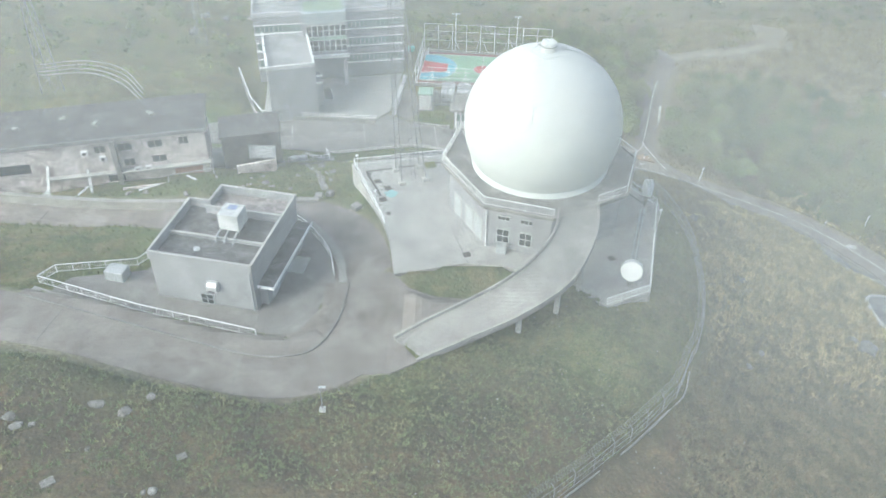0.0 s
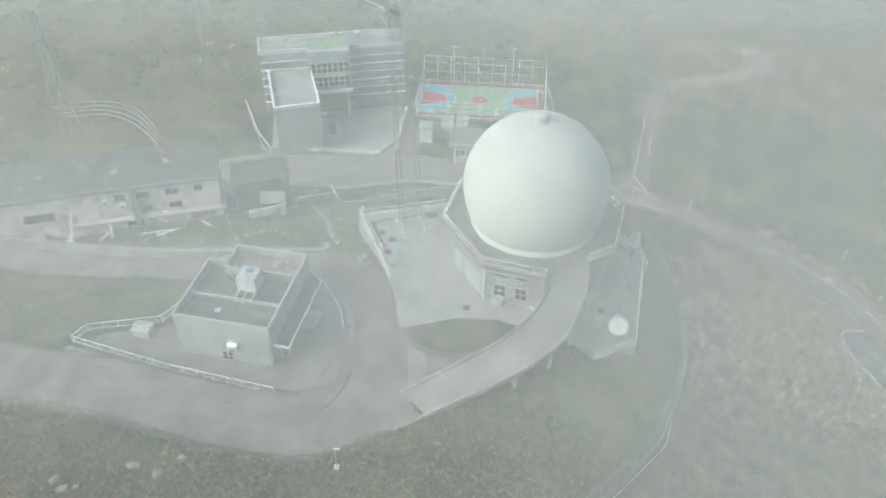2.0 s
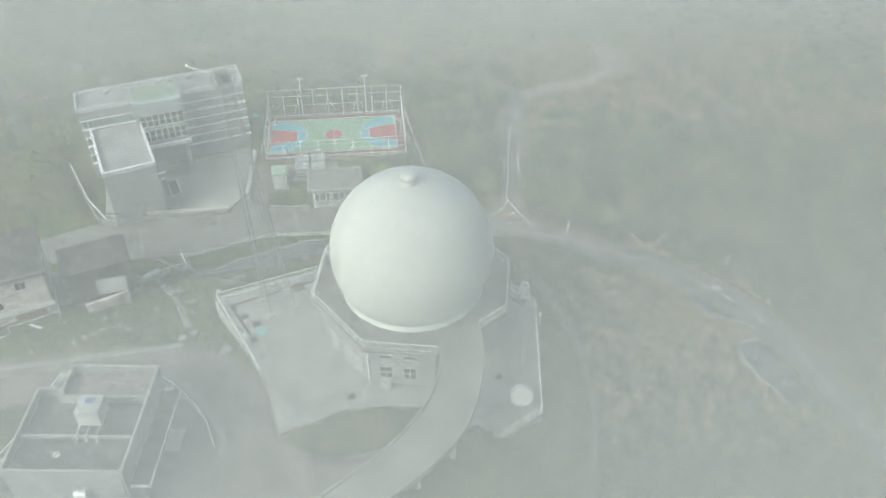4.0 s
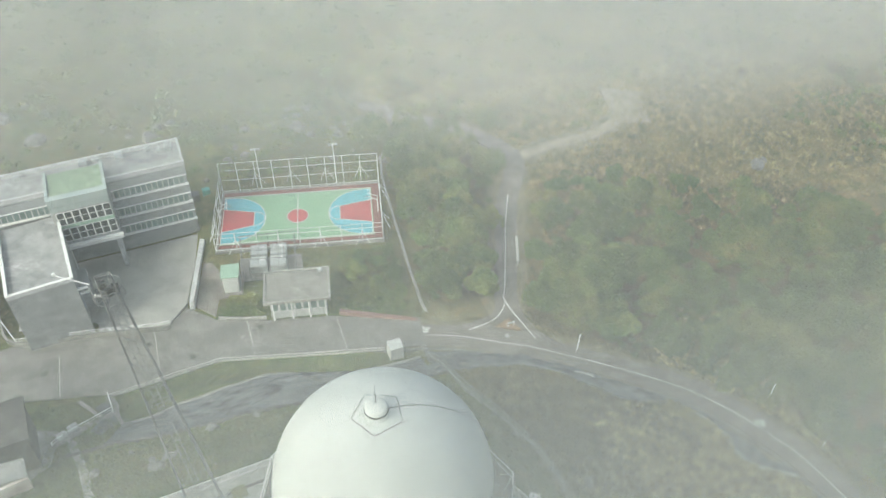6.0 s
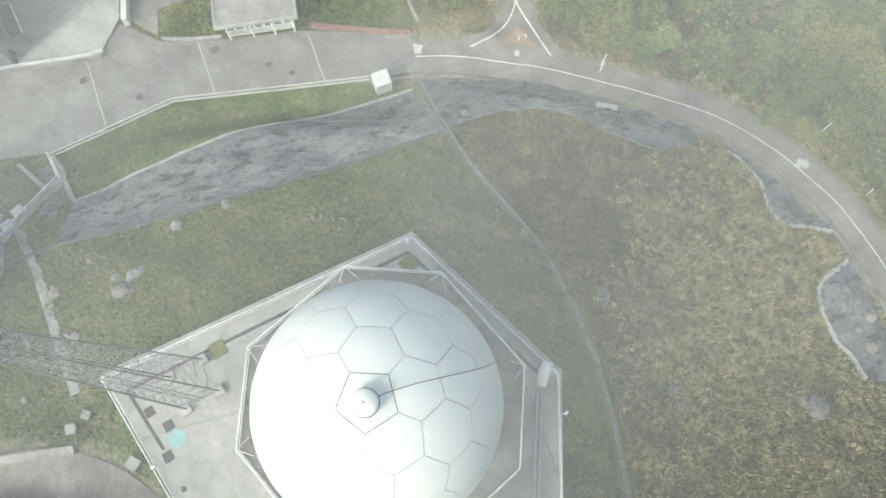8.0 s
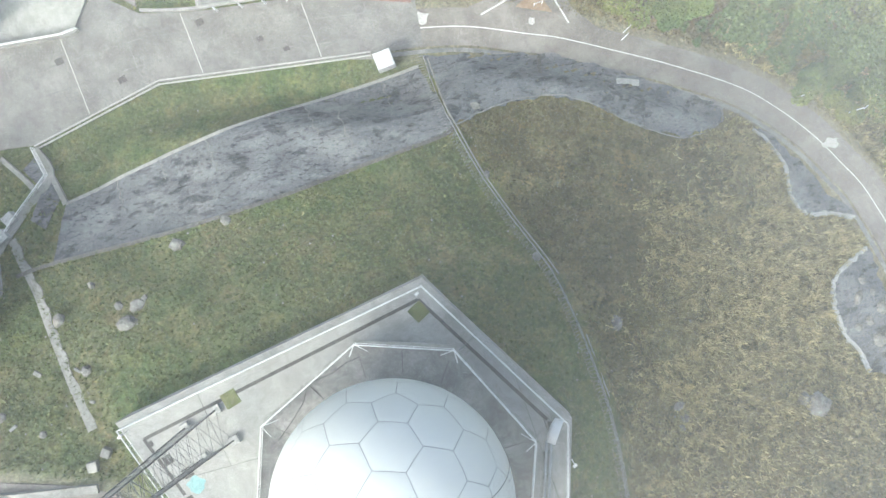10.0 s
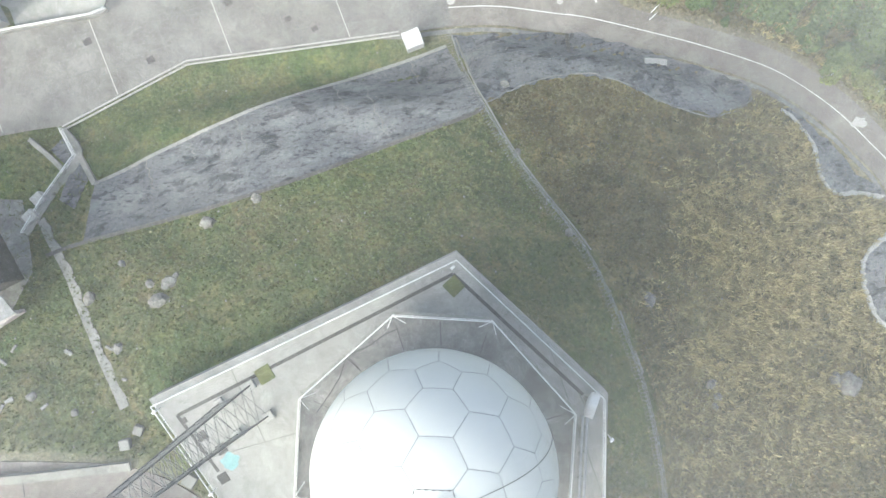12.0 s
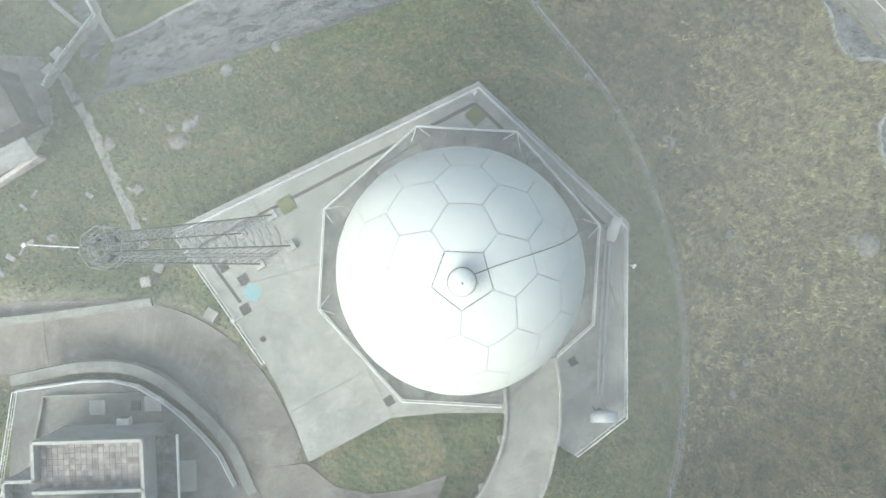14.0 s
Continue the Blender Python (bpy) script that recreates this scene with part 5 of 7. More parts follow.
for x, y in ((-11.1, 63.1), (-8.0, 62.8), (-11.3, 60.3), (-8.2, 60.0)):
    water_tank(x, y)
root = thing("tank_cage", "dark steel lattice cage over the water tanks", "cage", (-9.6, 61.2, -17.2))
cage = [(-13.7, 64.3), (-5.2, 63.9), (-5.5, 57.9), (-13.8, 58.8)]
for k in range(4):
    a, b = Vector((*cage[k], -13.3)), Vector((*cage[(k + 1) % 4], -13.3))
    for q in (0.0, 0.5):
        p = a.lerp(b, q)
        part("post", tube(B(), (p.x, p.y, -17.3), p, 0.06, 6), STEEL, root)
    part("edge_beam", tube(B(), a, b, 0.06, 6), STEEL, root)
    part("edge_beam", tube(B(), a - Vector((0, 0, 1.8)), b - Vector((0, 0, 1.8)), 0.04, 6), STEEL, root)
for q in (0.2, 0.4, 0.6, 0.8):
    a, b = Vector((*cage[0], -13.3)).lerp(Vector((*cage[1], -13.3)), q), Vector((*cage[3], -13.3)).lerp(Vector((*cage[2], -13.3)), q)
    part("roof_bar", tube(B(), a, b, 0.04, 5), STEEL, root)
for q in (0.33, 0.66):
    a, b = Vector((*cage[0], -13.3)).lerp(Vector((*cage[3], -13.3)), q), Vector((*cage[1], -13.3)).lerp(Vector((*cage[2], -13.3)), q)
    part("roof_bar", tube(B(), a, b, 0.04, 5), STEEL, root)
solid("planter_kerb", lane([(-18.0, 50.9, -16.9), (-14, 50.0, -16.95), (-10.9, 49.6, -17.0)], 0.15, 0.6, 0, 4), KERB, "low kerb of the planted bed", "kerb", "structure")
solid("red_kerb", lane([(0.0, 48.6, -17.1), (6, 46.8, -17.6), (11.4, 45.2, -18.0)], 0.3, 0.7, 0, 4), BRICK_RED, "dark red low wall beside the forecourt", "kerb", "structure")
solid("helipad", prism(B(), [(59.6, 88.4), (66.8, 87.6), (68.2, 98.6), (61.0, 101.4)], -19.6, -18.75), surface("bare pad", [(0.22, 0.20, 0.15), (0.29, 0.27, 0.22)], 0.3, 0.95, 6, 0.3, stain=0.3), "pale bare pad on the far clearing", "pad", "structure")
# ---- lattice tower ----
TOWER = Vector((-16.5, 6.7, 0))


def build_tower():
    root = thing("lattice_tower", "tapering galvanised steel lattice mast", "tower", TOWER)
    turn = radians(17)
    sway = Vector((-0.056, 0.022))
    crest = TOWER + Vector((sway.x * 34, sway.y * 34, 3))
    height, low, high = 34.0, 2.35, 0.75

    def corner(k, z):
        r = low + (high - low) * z / height
        a = turn + radians(45 + 90 * k)
        return TOWER + Vector((r * math.cos(a) + sway.x * z, r * math.sin(a) + sway.y * z, z))

    for k in range(4):
        part("leg", tube(B(), corner(k, 0.3), corner(k, height), 0.085, 6, 0.06), STEEL, root)
        c = corner(k, 0)
        part("footing", box(B(), (c.x, c.y, 0.25), (0.9, 0.9, 0.5), 17, 0.06), PALE_CONCRETE, root)
    z, n = 0.3, 0
    while z < height - 0.8:
        step = 2.6 - 1.3 * z / height
        top = min(z + step, height)
        for k in range(4):
            j = (k + 1) % 4
            bm = B()
            tube(bm, corner(k, z), corner(j, top), 0.026, 4)
            tube(bm, corner(j, z), corner(k, top), 0.026, 4)
            tube(bm, corner(k, top), corner(j, top), 0.026, 4)
            part("brace", bm, STEEL, root)
        z = top
    bm = B()
    for k in range(8):
        a, b = (crest + Vector((1.2 * math.cos(radians(45 * i)), 1.2 * math.sin(radians(45 * i)), 0)) for i in (k, k + 1))
        for h in (29.2, 30.3):
            tube(bm, a + Vector((0, 0, h)), b + Vector((0, 0, h)), 0.04, 5)
        tube(bm, a + Vector((0, 0, 29.2)), a + Vector((0, 0, 30.3)), 0.035, 5)
        tube(bm, crest + Vector((0, 0, 29.2)), a + Vector((0, 0, 29.2)), 0.05, 5)
    part("top_cage", bm, STEEL, root, "round railed cage at the top")
    bm = B()
    foot = [corner(2, 0.4).lerp(corner(3, 0.4), q) for q in (0.43, 0.57)]
    head = [corner(2, 31).lerp(corner(3, 31), q) for q in (0.3, 0.7)]
    for p, q in zip(foot, head):
        tube(bm, p, q, 0.03, 5)
    for i in range(1, 60):
        tube(bm, foot[0].lerp(head[0], i / 60), foot[1].lerp(head[1], i / 60), 0.022, 4)
    part("ladder", bm, STEEL, root, "rung ladder up one face")
    for k, (dx, dy, z) in enumerate(((0.5, 0.3, 29.6), (-0.4, 0.5, 29.9), (0.2, -0.6, 30.1))):
        part("antenna_box", box(B(), (crest.x + dx, crest.y + dy, z + 3), (0.5, 0.4, 0.7), 20 * k, 0.04), DARK_STEEL, root)
    part("boom", tube(B(), crest + Vector((-1.15, 0.3, 30.3)), crest + Vector((-3.5, 1.05, 31.0)), 0.035, 6), WHITE_PAINT, root, "white boom with a sensor")
    part("sensor", box(B(), (crest.x - 3.55, crest.y + 1.05, 34.1), (0.25, 0.2, 0.22), 20, 0.03), WHITE_PAINT, root)
    return root


build_tower()


# ---- dishes and pipes on the east strip ----
def build_dish(x, y, z, heading, r, label):
    root = thing("satellite_dish", label, "satellite dish", (x, y, 0), "satellite dishes")
    part("pedestal", tube(B(), (x, y, 0), (x, y, z - r * 0.5), 0.22, 10), STEEL, root)
    part("mount", box(B(), (x, y, z - r * 0.45), (0.7, 0.7, 0.5), heading, 0.05), STEEL, root)
    m = pose(x, y, z, 0, 0, heading) @ Matrix.Rotation(radians(78), 4, "X")
    bm = B()
    rows = []
    for k, (q, d) in enumerate(((1.0, 0.55), (1.0, -0.25), (0.85, -0.34), (0.6, -0.44), (0.3, -0.5), (0.04, -0.52))):
        rows.append([bm.verts.new(m @ Vector((r * q * math.cos(2 * math.pi * i / 28), r * q * math.sin(2 * math.pi * i / 28), d * r * 0.8))) for i in range(28)])
    for a, b in zip(rows, rows[1:]):
        for i in range(28):
            bm.faces.new((a[i], a[(i + 1) % 28], b[(i + 1) % 28], b[i]))
    part("drum", bm, WHITE_PAINT, root, "white shrouded reflector", False)
    bm = B()
    face = [bm.verts.new(m @ Vector((r * 0.98 * math.cos(2 * math.pi * i / 28), r * 0.98 * math.sin(2 * math.pi * i / 28), r * 0.45))) for i in range(28)]
    back = [bm.verts.new(m @ Vector((r * 0.98 * math.cos(2 * math.pi * i / 28), r * 0.98 * math.sin(2 * math.pi * i / 28), r * 0.42))) for i in range(28)]
    bm.faces.new(face)
    bm.faces.new(back[::-1])
    for i in range(28):
        bm.faces.new((face[i], back[i], back[(i + 1) % 28], face[(i + 1) % 28]))
    part("cover_sheet", bm, WHITE_PAINT, root)
    for s in (-0.5, 0.5):
        part("strut", tube(B(), (x + s, y + 0.5, 0.1), m @ Vector((s * r, 0, -0.2)), 0.05, 5), STEEL, root)
    return root


build_dish(14.4, 0.2, 2.7, 58, 1.15, "white drum dish aimed out from the platform corner")
build_dish(9.7, -16.1, 2.4, -13.7, 1.25, "white drum dish at the end of the strip")
for k, off in enumerate((0.0, 0.45)):
    p, q = Vector((13.7 + off, -1.2, 0.35)), Vector((9.9 + off, -14.6, 0.35))
    root = thing("conduit", "grey cable conduit along the strip", "conduit", p, "cable conduits")
    part("pipe", tube(B(), p, q, 0.13, 8), PANEL_GREY, root)
    for i in range(6):
        c = p.lerp(q, (i + 0.5) / 6)
        part("bracket", box(B(), (c.x, c.y, 0.15), (0.4, 0.12, 0.3), 16), DARK_STEEL, root)
DRAIN = [(-20.3, 1.6), (-22.7, 7.6), (-14.5, 10.3), (5.2, 14.3), (14.2, 0.6)]
bm = lane([(*p, 0.012) for p in DRAIN[:2]], 0.16, 0.05, 0, 1)
solid("drain_channel", bm, IRON, "dark grated drain channel in the platform", "drain", "structure")
for a, b in ((1, 3), (3, 4)):
    solid("drain_channel", lane([(*DRAIN[a], 0.012), (*DRAIN[b], 0.012)], 0.16, 0.05, 0, 1), IRON, "dark grated drain channel in the platform", "drain", "structure")
for x, y, s in ((-19.5, 3.6, 0.95), (-20.0, 0.9, 0.95), (-21.0, 5.2, 0.9), (-22.2, 7.0, 0.5), (-19.1, -2.2, 0.5), (-9.1, -10.6, 0.9), (8.4, -11.1, 0.8)):
    solid("manhole_cover", box(B(), (x, y, 0.02), (s, s, 0.05), 17, 0.01), IRON, "square dark iron cover in the paving", "cover", group="iron covers")
for x, y in ((-13.9, 9.4), (5.0, 13.2)):
    solid("turf_square", box(B(), (x, y, 0.03), (1.5, 1.5, 0.08), 30 if x > 0 else 17, 0.02), GRASS_BLADE, "small square of turf let into the platform", "planter", group="turf squares")
bm = B()
blob = [(-19.0 + (0.85 + 0.15 * math.sin(5 * a)) * math.cos(a), 2.3 + (0.8 + 0.12 * math.cos(4 * a)) * math.sin(a)) for a in [2 * math.pi * i / 24 for i in range(24)]]
solid("paint_patch", prism(bm, blob, -0.01, 0.008), BLUE_SPILL, "faded turquoise paint patch on the platform", "paint")
solid("ventilator", box(B(), (-4.9, -10.1, 0.65), (1.2, 0.9, 1.2), -17, 0.08), PANEL_GREY, "pale louvred ventilation cabinet below the windows", "cabinet")
for x, y, s in ((-23.6, 1.1, 1.2), (-29.3, 5.6, 1.0), (-27.8, 6.6, 0.9)):
    p = on_ground(x, y)
    solid("concrete_block", box(B(), (x, y, p.z + 0.3), (s, s, 0.8), 40 * x, 0.06), CONCRETE, "pale concrete block standing in the grass", "block", group="concrete blocks")
for p in ((5.3, 15.0), (-24.0, 8.7), (15.6, -3.6), (-20.9, 0.2)):
    root = thing("camera_post", "white post with small floodlight", "lamp post", (*p, 0), "platform posts")
    part("post", tube(B(), (*p, 0), (*p, 1.9), 0.05, 6), WHITE_PAINT, root)
    part("lamp_head", box(B(), (p[0], p[1], 1.9), (0.4, 0.25, 0.25), 30, 0.03), WHITE_PAINT, root)
bm = ribbon(B(), curved([Vector((-84, 14.4, -8.1)), Vector((-60, 8.6, -5.6)), Vector((-44, 5.6, -3.3)), Vector((-29.0, 4.0, -1.8))], 6), curved([Vector((-84, 13.6, -8.1)), Vector((-60, 7.8, -5.6)), Vector((-44, 4.8, -3.3)), Vector((-29.0, 3.2, -1.8))], 6), 1.4)
solid("wall_hill_road", bm, CONCRETE, "low pale concrete wall along the hilltop road", "wall", "structure")

# stepped footpath below the platform
path = [(-28.9, 8.9), (-30.3, 14.2), (-32.8, 21.8), (-36.0, 29.4)]
pl = drape(path, 0.13, 0.6)
side = sideways(pl)
solid("footpath", ribbon(B(), [p + s * 0.5 for p, s in zip(pl, side)], [p - s * (0.45 + 0.15 * math.sin(i * 1.7)) for i, (p, s) in enumerate(zip(pl, side))], 0.4), CONCRETE, "narrow broken concrete footpath down the slope", "path", "structure")
railing("path_railing", [on_ground(-37.8, 28.4, 0.1), on_ground(-35.7, 31.4, 0.1), on_ground(-32.0, 35.6, 0.1), on_ground(-33.0, 38.9, 0.2)], "pale railing by the steps to the forecourt", 1.0, 1.8, False)
carpet([(-34.6, 36.8), (-32.6, 38.4), (-30.6, 33.2), (-32.4, 29.6), (-34, 31), (-32.6, 34)], 0.14, SHOTCRETE, "slope_steps", "dark concrete bank beside the steps", "slope", 0.6)
carpet([(-52, 36), (-38, 32), (-37, 24), (-40, 20), (-52, 24)], 0.1, DARK_CONCRETE, "pavement_old_yard", "dark stained yard of the abandoned building", "pavement", 1.0)
for x, y in ((-36.0, 31.6), (-36.9, 29.9)):
    p = on_ground(x, y)
    solid("concrete_block", box(B(), (x, y, p.z + 0.5), (1.3, 1.2, 1.2), 30, 0.06), PALE_CONCRETE, "pale concrete block beside the steps", "block", group="concrete blocks")

STEP_WALL = [(-33.0, 38.8), (-31.8, 35.4), (-35.2, 31.4), (-37.7, 28.2)]
solid("wall_steps", lane([on_ground(x, y, 0.3) for x, y in STEP_WALL], 0.45, 1.2, 0, 5), CONCRETE, "thick concrete wall that carries the railing of the steps", "wall", "structure")
solid("wall_steps_low", lane([on_ground(x, y, 0.35) for x, y in ((-31.6, 35.2), (-30.9, 33.4), (-30.2, 31.9))], 0.3, 1.0, 0, 4), CONCRETE, "low wall from the steps to the slope kerb", "wall", "structure")
solid("wall_steps_west", lane([on_ground(x, y, 0.3) for x, y in ((-36.8, 38.6), (-34.4, 35.6), (-33.2, 33.8))], 0.25, 1.0, 0, 4), CONCRETE, "low wall on the far side of the steps", "wall", "structure")
for x, y, z, w, d, h, m, label in ((-19.2, 80.6, -16.3, 1.3, 1.0, 1.4, surface("teal plastic", [(0.05, 0.26, 0.24), (0.08, 0.33, 0.30)], 1.5, 0.5, 14, 0.05), "teal plastic waste bin behind the offices"), (-21.6, 79.6, -16.2, 2.6, 1.6, 1.3, DARK_STEEL, "dark covered skip behind the offices")):
    solid("waste_bin", box(B(), (x, y, z + 0.1), (w, d, h), 9.5, 0.1), m, label, "bin", group="waste bins")
root = thing("wing_awning", "dark flat awning beside the office wing", "awning", (-34.4, 55.2, -16.7))
part("sheet", box(B(), (-34.3, 55.4, -13.6), (1.5, 4.2, 0.12), 13.5, 0.02), DARK_STEEL, root)
part("edge", box(B(), (-33.55, 55.58, -13.6), (0.1, 4.3, 0.2), 13.5), WHITE_PAINT, root)
for v in (53.6, 57.4):
    part("post", tube(B(), (-33.7 - 0.24 * (v - 55.4), v, -16.8), (-33.7 - 0.24 * (v - 55.4), v, -13.6), 0.05, 6), STEEL, root)

# ---- abandoned building ----
OLD = turned((-48.6, 21.2), 13.2)


def build_old():
    root = thing("abandoned_building", "long derelict two-storey building with stained walls", "building", (*OLD(-15, 5), -8))
    part("wall", prism(B(), quad(OLD, -40, 0, 0, 10.8), -10.5, -1.5), OLD_WALL, root, "peeling pinkish-grey walls")
    roof = part("roof", prism(B(), quad(OLD, -40.3, -0.5, 0.4, 11.2), -1.5, -1.15), OLD_ROOF, root, "dark flat roof")
    part("eave", prism(B(), quad(OLD, -40.3, -0.62, 0.5, -0.4), -1.6, -1.0), DARK_CONCRETE, roof)
    for u, z, w in ((-3.2, -2.9, 1.4), (-7.4, -3.0, 2.1), (-11.8, -3.0, 2.1), (-7.2, -5.6, 2.1), (-11.6, -5.7, 1.6), (-15.4, -3.0, 1.6)):
        window(root, (*OLD(u, -0.03), z), (w, 1.2), 13.2, columns=2, frame=OLD_WALL)
    # dark panels on the unbroken wall stand for the shade in recesses
    for u, z, w in ((-28.0, -5.0, 4.6), (-14.0, -8.0, 2.4)):
        part("dark_opening", box(B(), (*OLD(u, -0.02), z), (w, 0.2, 1.5), 13.2), GLASS, root, "dark panel for the shade in a broken opening")
    part("pier", box(B(), (*OLD(-13.4, -0.5), -5.8), (0.7, 1.0, 8.6), 13.2), DARK_CONCRETE, root, "dark stained service pier")
    part("ledge", prism(B(), quad(OLD, -24, -1.0, 0.3, 0), -7.1, -6.85), PALE_CONCRETE, root)
    for u, v, h in ((-6.2, -3.2, 3.6), (0.6, -3.0, 4.0)):
        part("frame_post", box(B(), (*OLD(u, v), -8.6), (0.16, 0.16, h), 13.2), PALE_CONCRETE, root)
    part("frame_beam", tube(B(), (*OLD(-6.2, -3.2), -6.9), (*OLD(0.6, -3.0), -6.7), 0.09, 6), PALE_CONCRETE, root)
    part("frame_beam", tube(B(), (*OLD(0.6, -3.0), -6.7), (*OLD(0.6, 0), -6.7), 0.09, 6), PALE_CONCRETE, root)
    part("low_wall", prism(B(), quad(OLD, -13, -3.4, -6, -3.1), -10.5, -8.2), OLD_WALL, root)
    part("red_panel", box(B(), (*OLD(-3.2, -0.15), -8.4), (4.2, 0.16, 2.0), 13.2), surface("faded red", [(0.34, 0.21, 0.18), (0.42, 0.28, 0.25)], 0.8, 0.9, 10, 0.2, stain=0.3), root, "faded red panel")
    return root


build_old()
for u, z in ((-10.6, -6.9), (-9.0, -6.9), (-15.2, -4.4), (-17.6, -3.2)):
    c = OLD(u, -0.4)
    root = thing("air_conditioner", "white wall air conditioner on the derelict wall", "air conditioner", (*c, z), "wall air conditioners")
    part("case", box(B(), (*c, z), (0.95, 0.6, 0.75), 13.2, 0.04), WHITE_PAINT, root)
    f = OLD(u, -0.72)
    bm = B()
    bmesh.ops.create_cone(bm, cap_ends=True, segments=16, radius1=0.28, radius2=0.28, depth=0.04, matrix=pose(*f, z, 90, 0, 13.2))
    part("fan_cover", bm, DARK_STEEL, root)
root = thing("outbuilding", "ruined outbuilding with a tilted pale roof slab", "building", (-41, 22, -8))
part("wall", box(B(), (-42.6, 25.4, -6.0), (9.0, 6.0, 5.6), 13.2), OLD_ROOF, root, "dark stained walls")
part("roof", box(B(), (-42.6, 25.4, -3.1), (9.6, 6.6, 0.3), 13.2), OLD_ROOF, root, "dark felt roof")
part("fallen_slab", box(B(), (0, 0, 0), (1, 1, 1), tilt=pose(-40.0, 20.8, -5.2, 28, 10, 16) @ Matrix.Diagonal((4.0, 2.2, 0.25, 1))), ROOF_PALE, root, "pale tilted slab")
part("low_wall", box(B(), (-40.8, 19.4, -7.2), (6.0, 0.4, 2.0), 20), OLD_WALL, root)
for u, v, lean, turn, long in ((-23.5, -1.6, 52, 96, 5.0), (-24.4, -3.6, 12, 70, 3.4), (-19.2, -2.6, 15, 55, 3.0), (-17.8, -1.0, 48, 110, 4.2), (-9.0, -4.4, 8, 20, 3.2), (-2.4, -4.6, 6, 150, 2.6)):
    x, y = OLD(u, v)
    p = on_ground(x, y)
    m = pose(x, y, p.z + 0.15 + long / 2 * math.sin(radians(lean)), 0, -lean, turn) @ Matrix.Diagonal((long, 0.4, 0.08, 1))
    solid("fallen_plank", box(B(), (0, 0, 0), (1, 1, 1), tilt=m), PALE_WALL, "pale weathered plank leaning at the derelict wall", "plank", group="fallen planks")
for u, v in ((-30, 3), (-27.6, 5.4), (-16, 4.6), (-21, 7.2), (-8, 6.2), (-34, 6.6)):
    x, y = OLD(u, v)
    solid("roof_rubbish", box(B(), (x, y, -1.05), (1.6 + 0.03 * u, 0.7, 0.25), 13.2 + 7 * u, 0.04), CONCRETE, "broken sheet lying on the derelict roof", "rubble", group="roof rubbish")
for k in range(4):
    line = [Vector((-86 + 0.9 * k, 49 - 1.2 * k, -5.0)), Vector((-78 + 0.8 * k, 52 - 1.6 * k, -5.4)), Vector((-71 + 0.5 * k, 51 - 1.9 * k, -6.4)), Vector((-66 + 0.4 * k, 46 - 1.6 * k, -8.0))]
    solid("curved_pipe", tube_line(B(), curved(line, 5), 0.13, 8), CONCRETE, "pale curved pipe over the slope", "pipe", group="curved pipes")

# far lattice mast on the western slope
root = thing("far_mast", "slender lattice mast standing on the far slope", "tower", (-85.5, 52, -12))
base = Vector((-85.5, 52, -13))
for k in range(3):
    a = radians(120 * k)
    part("leg", tube(B(), base + Vector((2.4 * math.cos(a), 2.4 * math.sin(a), 0)), base + Vector((0.5 * math.cos(a), 0.5 * math.sin(a), 26)), 0.12, 5), STEEL, root)
bm = B()
for i in range(9):
    for k in range(3):
        a, b = radians(120 * k), radians(120 * (k + 1))
        r1, r2 = 2.4 - 1.9 * i / 9, 2.4 - 1.9 * (i + 1) / 9
        tube(bm, base + Vector((r1 * math.cos(a), r1 * math.sin(a), 26 * i / 9)), base + Vector((r2 * math.cos(b), r2 * math.sin(b), 26 * (i + 1) / 9)), 0.07, 4)
part("bracing", bm, STEEL, root)

copy_thing(root, Matrix.Translation((-64.5, 80, -15)) @ Matrix.Diagonal((0.6, 0.6, 0.6, 1)))

# ---- fences, markings, road furniture ----


def sweep(bm, points, r, sides=4):
    """A thin bent rod through places, without caps."""
    pts = [Vector(p) for p in points]
    rings = []
    for i, p in enumerate(pts):
        d = (pts[min(i + 1, len(pts) - 1)] - pts[max(i - 1, 0)]).normalized()
        a = d.orthogonal().normalized()
        b = d.cross(a)
        rings.append([bm.verts.new(p + (a * math.cos(2 * math.pi * k / sides) + b * math.sin(2 * math.pi * k / sides)) * r) for k in range(sides)])
    for p, q in zip(rings, rings[1:]):
        for k in range(sides):
            bm.faces.new((p[k], p[(k + 1) % sides], q[(k + 1) % sides], q[k]))
    return bm


